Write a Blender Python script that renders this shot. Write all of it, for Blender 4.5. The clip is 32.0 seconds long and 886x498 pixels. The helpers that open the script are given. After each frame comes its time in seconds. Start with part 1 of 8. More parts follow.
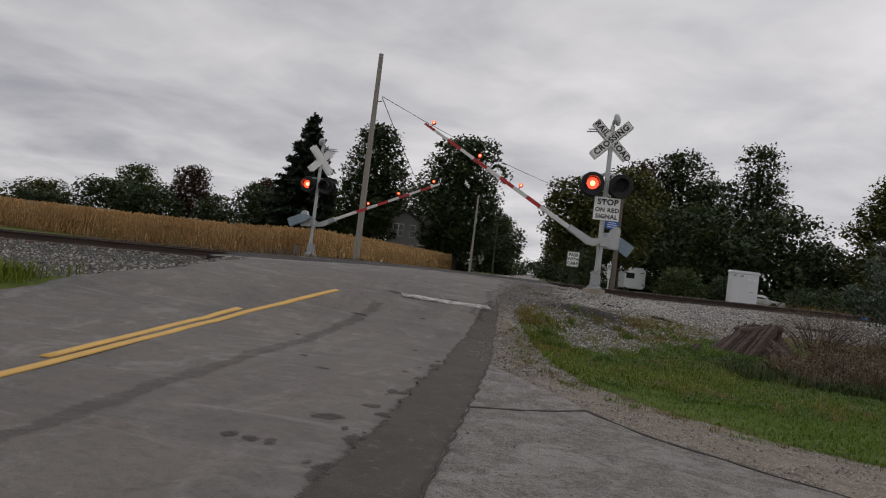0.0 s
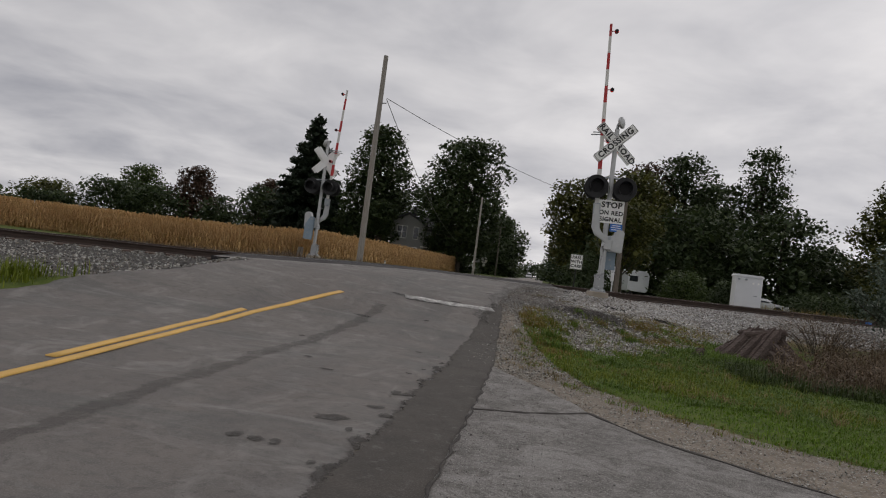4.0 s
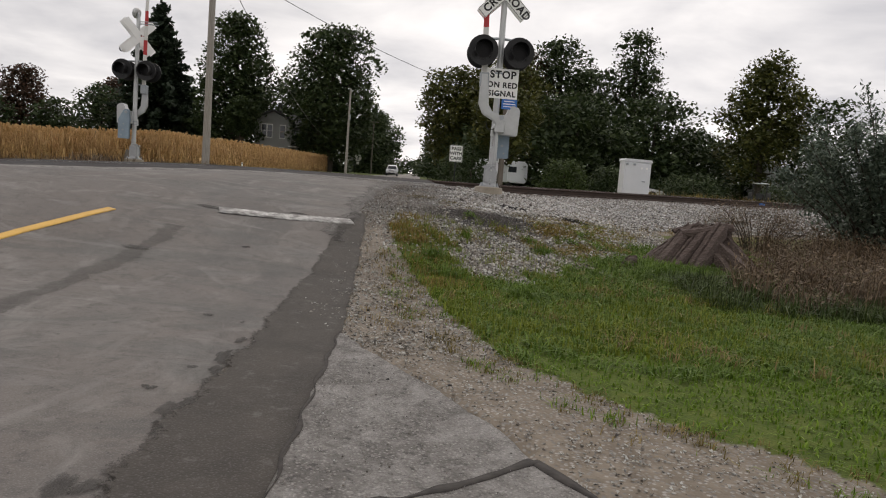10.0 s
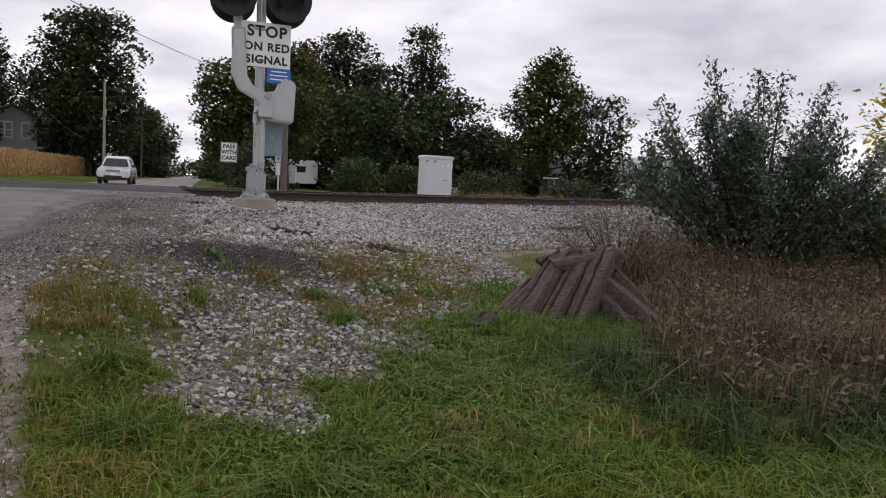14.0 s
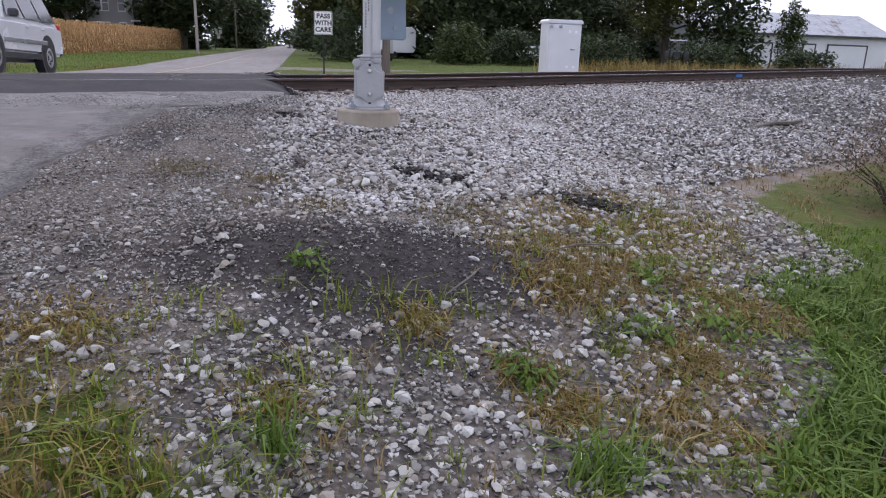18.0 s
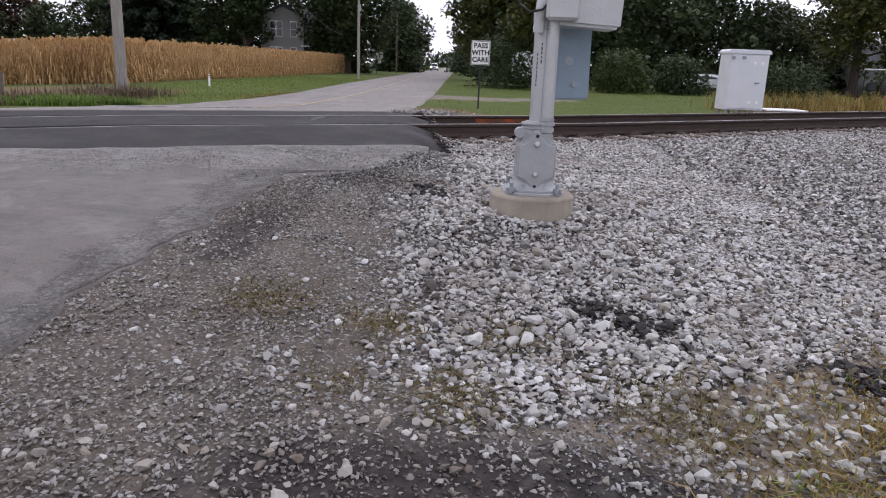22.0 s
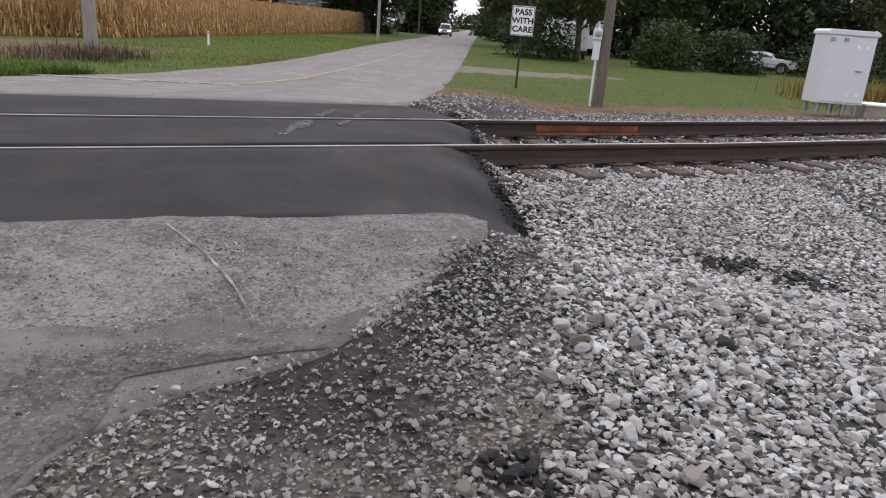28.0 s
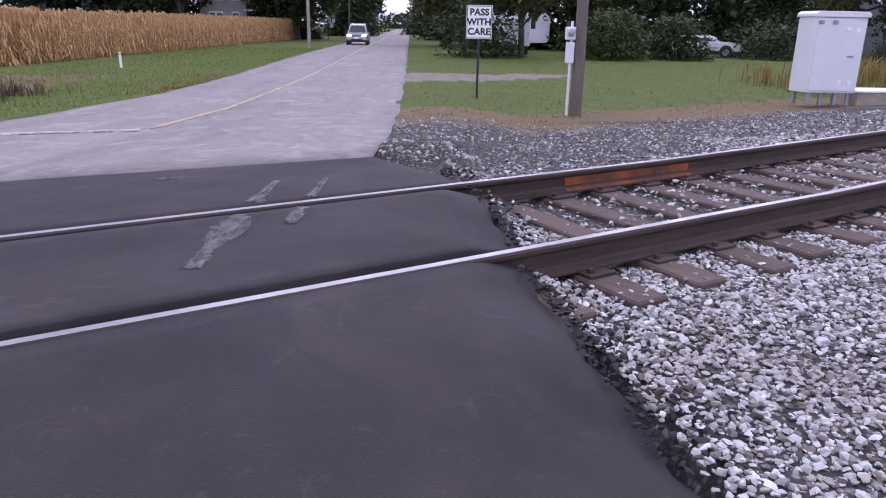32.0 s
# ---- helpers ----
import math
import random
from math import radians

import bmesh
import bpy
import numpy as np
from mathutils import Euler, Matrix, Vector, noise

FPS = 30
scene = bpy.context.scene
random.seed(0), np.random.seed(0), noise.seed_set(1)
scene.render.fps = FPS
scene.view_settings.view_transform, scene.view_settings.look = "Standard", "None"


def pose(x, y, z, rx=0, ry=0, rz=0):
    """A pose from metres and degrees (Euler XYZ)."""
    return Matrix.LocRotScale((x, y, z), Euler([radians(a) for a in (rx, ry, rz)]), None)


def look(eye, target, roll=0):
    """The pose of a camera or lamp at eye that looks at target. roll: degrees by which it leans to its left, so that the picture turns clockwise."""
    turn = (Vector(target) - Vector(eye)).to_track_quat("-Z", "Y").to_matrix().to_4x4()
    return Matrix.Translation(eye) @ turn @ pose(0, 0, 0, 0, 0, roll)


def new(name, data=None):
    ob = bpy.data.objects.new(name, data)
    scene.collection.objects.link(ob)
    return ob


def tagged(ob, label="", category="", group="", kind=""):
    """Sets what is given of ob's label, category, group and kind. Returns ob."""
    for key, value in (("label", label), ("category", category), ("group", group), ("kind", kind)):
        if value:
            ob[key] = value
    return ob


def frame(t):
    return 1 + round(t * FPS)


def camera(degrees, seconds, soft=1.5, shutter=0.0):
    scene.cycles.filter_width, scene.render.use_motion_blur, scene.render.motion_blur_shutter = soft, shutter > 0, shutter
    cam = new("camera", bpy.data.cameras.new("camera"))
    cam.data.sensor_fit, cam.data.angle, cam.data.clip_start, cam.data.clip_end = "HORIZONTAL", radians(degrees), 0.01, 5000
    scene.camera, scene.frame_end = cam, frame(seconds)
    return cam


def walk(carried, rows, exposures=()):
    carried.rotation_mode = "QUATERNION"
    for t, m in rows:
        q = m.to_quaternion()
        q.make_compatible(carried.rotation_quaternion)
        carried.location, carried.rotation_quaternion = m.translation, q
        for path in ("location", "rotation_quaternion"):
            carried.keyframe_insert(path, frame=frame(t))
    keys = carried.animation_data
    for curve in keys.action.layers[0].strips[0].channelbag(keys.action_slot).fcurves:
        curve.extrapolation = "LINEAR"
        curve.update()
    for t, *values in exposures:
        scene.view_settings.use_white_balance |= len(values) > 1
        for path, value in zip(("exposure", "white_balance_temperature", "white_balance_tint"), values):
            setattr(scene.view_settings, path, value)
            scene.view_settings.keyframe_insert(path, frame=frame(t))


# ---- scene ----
cam = camera(64.1, 32.0, 1.1)
PATH = [
    (0, (0.016, 0.058, 1.244), (-0.262, 2.038, 1.285), 7.0),
    (1, (0.01, 0.026, 1.25), (-0.276, 2.004, 1.3), 7.2),
    (2, (0.01, 0.06, 1.244), (-0.271, 2.039, 1.296), 7.2),
    (4.5, (0.009, 0.035, 1.245), (-0.284, 2.013, 1.289), 7.4),
    (5, (-0.008, 0.065, 1.244), (-0.339, 2.037, 1.295), 7.2),
    (5.5, (-0.039, 0.085, 1.233), (-0.462, 2.04, 1.221), 7.5),
    (6, (-0.016, 0.249, 1.221), (-0.52, 2.184, 1.171), 7.5),
    (6.5, (0.126, 0.531, 1.205), (-0.372, 2.465, 1.096), 6.7),
    (7, (0.08, 1.056, 1.215), (-0.219, 3.03, 1.099), 5.0),
    (7.5, (0.08, 1.471, 1.194), (-0.198, 3.449, 1.085), 5.5),
    (8, (0.077, 1.948, 1.204), (-0.138, 3.923, 0.973), 5.8),
    (8.5, (-0.013, 2.505, 1.228), (-0.027, 4.494, 1.016), 2.6),
    (9, (0.024, 3.028, 1.203), (-0.081, 5.012, 0.968), 5.1),
    (9.5, (-0.005, 3.569, 1.2), (0.044, 5.559, 1.008), 4.9),
    (10, (0.01, 4.021, 1.229), (0.09, 6.009, 1.023), 4.6),
    (10.5, (0.062, 4.689, 1.276), (0.08, 6.664, 0.963), 4.9),
    (11, (0.087, 5.211, 1.29), (0.462, 7.157, 1.019), 3.1),
    (11.5, (0.274, 5.652, 1.337), (0.85, 7.548, 1.07), 5.1),
    (12, (0.417, 6.18, 1.329), (1.224, 7.996, 1.106), 3.9),
    (12.5, (0.475, 6.632, 1.351), (1.363, 8.404, 1.08), 1.6),
    (13, (0.591, 7.107, 1.378), (1.275, 8.966, 1.102), 0.8),
    (13.5, (0.611, 7.719, 1.404), (1.425, 9.537, 1.221), 1.1),
    (14, (0.735, 8.227, 1.347), (1.377, 10.113, 1.176), 3.1),
    (14.5, (0.866, 8.804, 1.345), (1.47, 10.675, 0.976), 4.2),
    (15, (0.88, 9.346, 1.35), (1.363, 11.228, 0.877), 1.7),
    (15.5, (0.959, 9.827, 1.296), (1.254, 11.74, 0.792), 9.5),
    (17.5, (0.859, 11.411, 1.55), (1.341, 13.279, 1.022), 2.0),
    (18, (0.805, 11.737, 1.608), (1.188, 13.622, 1.061), 1.8),
    (18.5, (0.954, 12.042, 1.628), (1.295, 13.925, 1.048), 2.4),
    (19, (0.986, 12.203, 1.602), (1.265, 14.04, 0.861), 0.1),
    (19.5, (0.96, 12.447, 1.707), (1.318, 14.349, 1.202), 1.8),
    (20, (0.926, 12.635, 1.75), (1.216, 14.562, 1.302), 2.0),
    (20.5, (1.016, 12.924, 1.777), (1.025, 14.883, 1.373), 4.4),
    (21, (0.969, 13.091, 1.799), (0.732, 15.017, 1.312), 3.2),
    (21.5, (0.859, 13.283, 1.849), (0.723, 15.223, 1.382), 3.5),
    (22, (0.86, 13.455, 1.852), (0.841, 15.391, 1.35), 2.2),
    (22.5, (0.905, 13.719, 1.896), (0.717, 15.649, 1.409), 1.8),
    (23, (0.915, 13.955, 1.849), (0.599, 15.821, 1.204), 2.1),
    (23.5, (0.824, 14.255, 1.871), (0.559, 16.149, 1.288), -0.7),
    (24, (0.818, 14.48, 1.92), (0.886, 16.415, 1.419), 1.3),
    (24.5, (0.837, 14.859, 1.919), (0.875, 16.825, 1.556), 0.9),
    (26.5, (0.681, 16.188, 1.928), (0.851, 18.089, 1.331), 1.2),
    (27, (0.561, 16.58, 2.013), (0.894, 18.477, 1.476), 2.7),
    (27.5, (0.544, 17.007, 1.995), (0.709, 18.941, 1.512), 1.5),
    (28, (0.468, 17.198, 2.016), (0.418, 19.105, 1.415), 4.5),
    (28.5, (0.309, 17.485, 2.091), (0.399, 19.36, 1.401), 1.7),
    (29, (0.207, 17.825, 2.08), (0.234, 19.727, 1.462), 1.3),
    (29.5, (0.197, 18.2, 2.066), (-0.038, 20.106, 1.508), 0.6),
    (30, (0.152, 18.387, 2.114), (-0.247, 20.275, 1.589), -1.2),
    (30.5, (0.053, 18.688, 2.143), (-0.084, 20.607, 1.595), -0.4),
    (31, (0.007, 18.986, 2.165), (-0.143, 20.913, 1.653), -0.4),
    (31.5, (0.012, 19.42, 2.127), (-0.157, 21.312, 1.5), 2.4),
    (32, (-0.066, 19.725, 2.167), (0.033, 21.631, 1.568), 1.1),
]
walk(cam, [(t, look(eye, target, roll)) for t, eye, target, roll in PATH], [
    (0, -0.15, 6750, 12), (5, -0.08, 6800, 12), (7, 0.18, 6950, 12), (9, 0.46, 7050, 12), (10, 0.44, 7050, 12), (11, 0.55, 7000, 12), (12, 0.60, 7000, 10), (13, 0.46, 6800, 14), (14, 0.40, 6600, 17), (15, 1.02, 6900, 24),
    (18, 0.95, 5900, 22), (19, 1.0, 5850, 18), (20, 0.75, 5900, 15), (22, 0.86, 6200, 20), (24, 0.95, 6300, 19), (27, 0.88, 6400, 17), (29, 0.98, 6200, 20), (30, 1.25, 5400, 30), (32, 1.15, 5600, 36)])

# ==== world, sun, exposure ====
world = bpy.data.worlds.new("overcast_sky")
scene.world = world
world.use_nodes = True
wn, wl = world.node_tree.nodes, world.node_tree.links
wn.clear()


def wnode(kind, **kw):
    n = wn.new(kind)
    for k, v in kw.items():
        n.inputs[k].default_value = v
    return n


sky = wn.new("ShaderNodeTexSky")
sky.sky_type, sky.sun_disc = "NISHITA", False
sky.sun_elevation, sky.sun_rotation = radians(38), radians(20)
grey = wn.new("ShaderNodeRGBToBW")
wl.new(sky.outputs["Color"], grey.inputs["Color"])
# layered cloud deck: streaks drawn out along the horizon on a flat deck high above
coord = wn.new("ShaderNodeTexCoord")
sep = wn.new("ShaderNodeSeparateXYZ")
wl.new(coord.outputs["Generated"], sep.inputs["Vector"])
zc = wn.new("ShaderNodeMath"); zc.operation = "MAXIMUM"; zc.inputs[1].default_value = 0.0
wl.new(sep.outputs["Z"], zc.inputs[0])
za = wn.new("ShaderNodeMath"); za.operation = "ADD"; za.inputs[1].default_value = 0.16
wl.new(zc.outputs[0], za.inputs[0])
dx = wn.new("ShaderNodeMath"); dx.operation = "DIVIDE"
dy = wn.new("ShaderNodeMath"); dy.operation = "DIVIDE"
wl.new(sep.outputs["X"], dx.inputs[0]); wl.new(za.outputs[0], dx.inputs[1])
wl.new(sep.outputs["Y"], dy.inputs[0]); wl.new(za.outputs[0], dy.inputs[1])
deck = wn.new("ShaderNodeCombineXYZ")
wl.new(dx.outputs[0], deck.inputs["X"]); wl.new(dy.outputs[0], deck.inputs["Y"])
n1 = wnode("ShaderNodeTexNoise", Scale=0.55, Detail=5.0, Roughness=0.5, Distortion=0.4)
n2 = wnode("ShaderNodeTexNoise", Scale=1.7, Detail=5.0, Roughness=0.55, Distortion=0.3)
wl.new(deck.outputs[0], n1.inputs["Vector"]); wl.new(deck.outputs[0], n2.inputs["Vector"])
cr = wn.new("ShaderNodeValToRGB")
cr.color_ramp.elements[0].position, cr.color_ramp.elements[0].color = 0.34, (0.60, 0.63, 0.71, 1)
cr.color_ramp.elements[1].position, cr.color_ramp.elements[1].color = 0.66, (1.40, 1.41, 1.44, 1)
mixn = wn.new("ShaderNodeMixRGB"); mixn.inputs["Fac"].default_value = 0.4
wl.new(n1.outputs["Fac"], mixn.inputs["Color1"]); wl.new(n2.outputs["Fac"], mixn.inputs["Color2"])
wl.new(mixn.outputs[0], cr.inputs["Fac"])
# the deck covers the blue: the sky's own light, greyed, under the cloud pattern
veil = wn.new("ShaderNodeMixRGB"); veil.inputs["Fac"].default_value = 0.06
wl.new(grey.outputs[0], veil.inputs["Color1"]); wl.new(sky.outputs["Color"], veil.inputs["Color2"])
even = wn.new("ShaderNodeMixRGB"); even.inputs["Fac"].default_value = 0.85
even.inputs["Color2"].default_value = (6.0, 6.0, 6.05, 1)
wl.new(veil.outputs[0], even.inputs["Color1"])
mul = wn.new("ShaderNodeMixRGB"); mul.blend_type = "MULTIPLY"; mul.inputs["Fac"].default_value = 1.0
wl.new(even.outputs[0], mul.inputs["Color1"]); wl.new(cr.outputs["Color"], mul.inputs["Color2"])
bg = wnode("ShaderNodeBackground", Strength=0.10)
wl.new(mul.outputs[0], bg.inputs["Color"])
wo = wn.new("ShaderNodeOutputWorld")
wl.new(bg.outputs[0], wo.inputs["Surface"])

sun_data = bpy.data.lights.new("sun", "SUN")
sun_data.energy, sun_data.angle, sun_data.color = 0.5, radians(40), (1.0, 0.97, 0.93)
sun_ob = new("sun", sun_data)
sun_ob.matrix_world = look((0, 0, 40), (-14, -38, -12))

# ==== materials ====
MATS = {}


class Shader:
    """A small builder for one node material."""

    def __init__(self, name):
        self.m = bpy.data.materials.new(name)
        self.m.use_nodes = True
        self.n, self.l = self.m.node_tree.nodes, self.m.node_tree.links
        self.n.clear()
        self.out = self.n.new("ShaderNodeOutputMaterial")
        self.b = self.n.new("ShaderNodeBsdfPrincipled")
        self.l.new(self.b.outputs[0], self.out.inputs[0])
        self.geo = self.n.new("ShaderNodeNewGeometry")
        tc = self.n.new("ShaderNodeTexCoord")
        self.objc = tc.outputs["Object"]
        self.pos = self.geo.outputs["Position"]
        MATS[name] = self.m

    def noise(self, scale, detail=4.0, rough=0.55, vec=None, dist=0.0):
        t = self.n.new("ShaderNodeTexNoise")
        t.inputs["Scale"].default_value, t.inputs["Detail"].default_value = scale, detail
        t.inputs["Roughness"].default_value, t.inputs["Distortion"].default_value = rough, dist
        self.l.new(vec or self.pos, t.inputs["Vector"])
        return t.outputs["Fac"]

    def voronoi(self, scale, feature="F1", vec=None, out="Distance"):
        t = self.n.new("ShaderNodeTexVoronoi")
        t.feature = feature
        t.inputs["Scale"].default_value = scale
        self.l.new(vec or self.pos, t.inputs["Vector"])
        return t.outputs[out]

    def ramp(self, fac, *stops):
        r = self.n.new("ShaderNodeValToRGB")
        e = r.color_ramp.elements
        while len(e) < len(stops):
            e.new(0.5)
        for el, (p, c) in zip(e, stops):
            el.position = p
            el.color = (c, c, c, 1) if isinstance(c, (int, float)) else (*c, 1)
        self.l.new(fac, r.inputs["Fac"])
        return r.outputs["Color"]

    def mix(self, fac, a, b, mode="MIX"):
        x = self.n.new("ShaderNodeMixRGB")
        x.blend_type = mode
        for sock, v in ((x.inputs["Fac"], fac), (x.inputs["Color1"], a), (x.inputs["Color2"], b)):
            if isinstance(v, (int, float)):
                sock.default_value = v if sock.name == "Fac" else (v, v, v, 1)
            elif isinstance(v, tuple):
                sock.default_value = (*v, 1)
            else:
                self.l.new(v, sock)
        return x.outputs[0]

    def math(self, op, a, b=0.0):
        x = self.n.new("ShaderNodeMath")
        x.operation = op
        for sock, v in ((x.inputs[0], a), (x.inputs[1], b)):
            if isinstance(v, (int, float)):
                sock.default_value = v
            else:
                self.l.new(v, sock)
        return x.outputs[0]

    def attr(self, name):
        a = self.n.new("ShaderNodeAttribute")
        a.attribute_name = name
        return a.outputs["Fac"]

    def mapped(self, scale=(1, 1, 1), rot=0.0, vec=None):
        mp = self.n.new("ShaderNodeMapping")
        mp.inputs["Scale"].default_value = scale
        mp.inputs["Rotation"].default_value = (0, 0, rot)
        self.l.new(vec or self.pos, mp.inputs["Vector"])
        return mp.outputs[0]

    def rnd_object(self):
        return self.n.new("ShaderNodeObjectInfo").outputs["Random"]

    def rnd_island(self):
        return self.geo.outputs["Random Per Island"]

    def done(self, color, rough=0.8, metal=0.0, bump=None, bump_d=0.02, bump_s=0.5, spec=None, trans=0.0):
        for sock, v in ((self.b.inputs["Base Color"], color), (self.b.inputs["Roughness"], rough)):
            if isinstance(v, tuple):
                sock.default_value = (*v, 1)
            elif isinstance(v, (int, float)):
                sock.default_value = v
            else:
                self.l.new(v, sock)
        self.b.inputs["Metallic"].default_value = metal
        if spec is not None:
            self.b.inputs["Specular IOR Level"].default_value = spec
        if trans:
            self.b.inputs["Transmission Weight"].default_value = trans
        if bump is not None:
            bn = self.n.new("ShaderNodeBump")
            bn.inputs["Distance"].default_value, bn.inputs["Strength"].default_value = bump_d, bump_s
            self.l.new(bump, bn.inputs["Height"])
            self.l.new(bn.outputs[0], self.b.inputs["Normal"])
        return self.m


def plain(name, color, rough=0.6, metal=0.0, vary=0.12, scale=3.0, bump=0.004, fine=60.0, objspace=True):
    """Paint, metal or plastic with stains at two scales and a fine grain."""
    s = Shader(name)
    v = s.objc if objspace else s.pos
    a, b = s.noise(scale, 5, vec=v), s.noise(fine, 3, vec=v)
    lo = tuple(c * (1 - vary) for c in color)
    hi = tuple(min(1, c * (1 + vary)) for c in color)
    c = s.ramp(a, (0.3, lo), (0.7, hi))
    c = s.mix(s.ramp(b, (0.45, 0.0), (0.75, 0.35)), c, tuple(x * (1 - 2 * vary) for x in color))
    r = s.ramp(a, (0.3, max(0.05, rough - 0.08)), (0.7, min(1, rough + 0.08)))
    return s.done(c, r, metal, bump=b, bump_d=bump, bump_s=0.35)


def worn_rim(s, most):
    """The thin layer breaks up towards its rim, where it has worn away."""
    f = s.math("ADD", s.attr("fade"), s.math("MULTIPLY", s.noise(24.0, 6, 0.75, dist=0.6), 1.1))
    s.l.new(s.ramp(f, (0.82, 0.0), (1.0, most)), s.b.inputs["Alpha"])


# grey worn asphalt of the county road
def road_asphalt(name, gain, worn):
    s = Shader(name)
    big = s.noise(0.35, 5, 0.6, dist=0.6)
    mid = s.noise(2.2, 6, 0.6, dist=0.3)
    agg = s.voronoi(95.0)
    fine = s.noise(160.0, 2)
    lane = s.noise(1.0, 4, 0.5, vec=s.mapped((1.6, 0.12, 1)))
    c = s.ramp(mid, (0.28, (0.120, 0.104, 0.094)), (0.72, (0.180, 0.158, 0.142)))
    c = s.mix(s.ramp(big, (0.40, 0.0), (0.72, 0.6)), c, (0.20, 0.187, 0.170))
    c = s.mix(s.ramp(lane, (0.48, 0.0), (0.66, 0.55)), c, (0.092, 0.088, 0.085))
    c = s.mix(s.ramp(s.noise(0.9, 6, 0.65, dist=1.2), (0.60, 0.0), (0.70, 0.55)), c, (0.075, 0.072, 0.070))
    c = s.mix(s.ramp(s.noise(7.0, 7, 0.75, dist=0.8), (0.48, 0.0), (0.62, 0.6)), c, (0.092, 0.084, 0.077))
    c = s.mix(s.ramp(s.noise(1.5, 7, 0.7, dist=1.1, vec=s.mapped((1.3, 0.8, 1), 0.4)), (0.52, 0.0), (0.64, 0.5)), c, (0.27, 0.255, 0.235))
    c = s.mix(s.ramp(s.noise(3.1, 7, 0.72, dist=1.3, vec=s.mapped((0.8, 1.2, 1), 0.9)), (0.57, 0.0), (0.68, 0.55)), c, (0.072, 0.066, 0.061))
    c = s.mix(s.ramp(s.noise(1.0, 6, 0.65, dist=0.9, vec=s.mapped((0.5, 1.5, 1), 0.2)), (0.50, 0.0), (0.60, 0.55 * worn)), c, (0.092, 0.092, 0.086))
    c = s.mix(s.ramp(s.noise(1.3, 7, 0.7, dist=1.4, vec=s.mapped((0.55, 1.5, 1), 1.0)), (0.54, 0.0), (0.68, 0.42 * worn)), c, (0.29, 0.28, 0.265))
    c = s.mix(s.ramp(s.noise(26.0, 5, 0.7), (0.60, 0.0), (0.68, 0.75)), c, (0.058, 0.053, 0.049))
    c = s.mix(s.ramp(s.noise(19.0, 5, 0.7), (0.62, 0.0), (0.74, 0.45)), c, (0.26, 0.245, 0.225))
    c = s.mix(s.ramp(agg, (0.10, 0.6), (0.45, 0.0)), c, (0.245, 0.232, 0.215))
    c = s.mix(s.ramp(fine, (0.5, 0.0), (0.8, 0.4)), c, (0.06, 0.058, 0.056))
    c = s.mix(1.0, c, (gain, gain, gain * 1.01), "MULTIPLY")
    s.done(c, s.ramp(mid, (0.3, 0.72), (0.7, 0.9)), bump=s.mix(0.5, agg, fine), bump_d=0.006, bump_s=0.5)


road_asphalt("old_asphalt", 0.96, 1.0)
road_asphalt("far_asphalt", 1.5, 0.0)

s = Shader("dark_patch")
mid, fine, agg = s.noise(3.0, 6, 0.65, dist=0.5), s.noise(140, 2), s.voronoi(70)
c = s.ramp(mid, (0.3, (0.042, 0.036, 0.031)), (0.7, (0.070, 0.060, 0.051)))
c = s.mix(s.ramp(s.noise(9.0, 5, 0.7), (0.58, 0.0), (0.72, 0.7)), c, (0.15, 0.142, 0.132))
c = s.mix(s.ramp(agg, (0.08, 0.45), (0.4, 0.0)), c, (0.17, 0.16, 0.15))
s.done(c, 0.85, bump=s.mix(0.5, agg, fine), bump_d=0.008, bump_s=0.6)

worn_rim(s, 1.0)

# smooth fresh asphalt between and beside the rails
s = Shader("new_asphalt")
mid, fine = s.noise(1.3, 5, 0.55, dist=0.4), s.noise(230, 2)
c = s.ramp(mid, (0.3, (0.019, 0.018, 0.019)), (0.72, (0.029, 0.027, 0.028)))
c = s.mix(s.ramp(s.noise(2.6, 6, 0.7, dist=1.0), (0.62, 0.0), (0.82, 0.45)), c, (0.060, 0.056, 0.055))
c = s.mix(s.ramp(s.noise(0.8, 4, 0.5, vec=s.mapped((4, 0.5, 1), 0.15)), (0.55, 0.0), (0.75, 0.35)), c, (0.042, 0.036, 0.034))
c = s.mix(s.ramp(s.noise(1.7, 6, 0.7, dist=0.8, vec=s.mapped((1, 0.7, 1), 0.6)), (0.45, 0.0), (0.62, 0.6)), c, (0.044, 0.033, 0.030))
c = s.mix(s.ramp(s.noise(3.4, 7, 0.75, dist=1.4), (0.58, 0.0), (0.70, 0.45)), c, (0.082, 0.076, 0.073))
c = s.mix(s.ramp(s.noise(1.1, 5, 0.6, vec=s.mapped((1.2, 1.2, 1), 1.3)), (0.50, 0.0), (0.70, 0.6)), c, (0.013, 0.012, 0.013))
c = s.mix(s.ramp(s.noise(60.0, 4, 0.7), (0.60, 0.0), (0.72, 0.5)), c, (0.075, 0.070, 0.068))
c = s.mix(s.ramp(s.voronoi(120.0), (0.08, 0.4), (0.3, 0.0)), c, (0.075, 0.070, 0.066))
s.done(c, s.ramp(mid, (0.3, 0.68), (0.7, 0.92)), bump=s.mix(0.5, fine, s.voronoi(110.0)), bump_d=0.006, bump_s=0.6, spec=0.35)

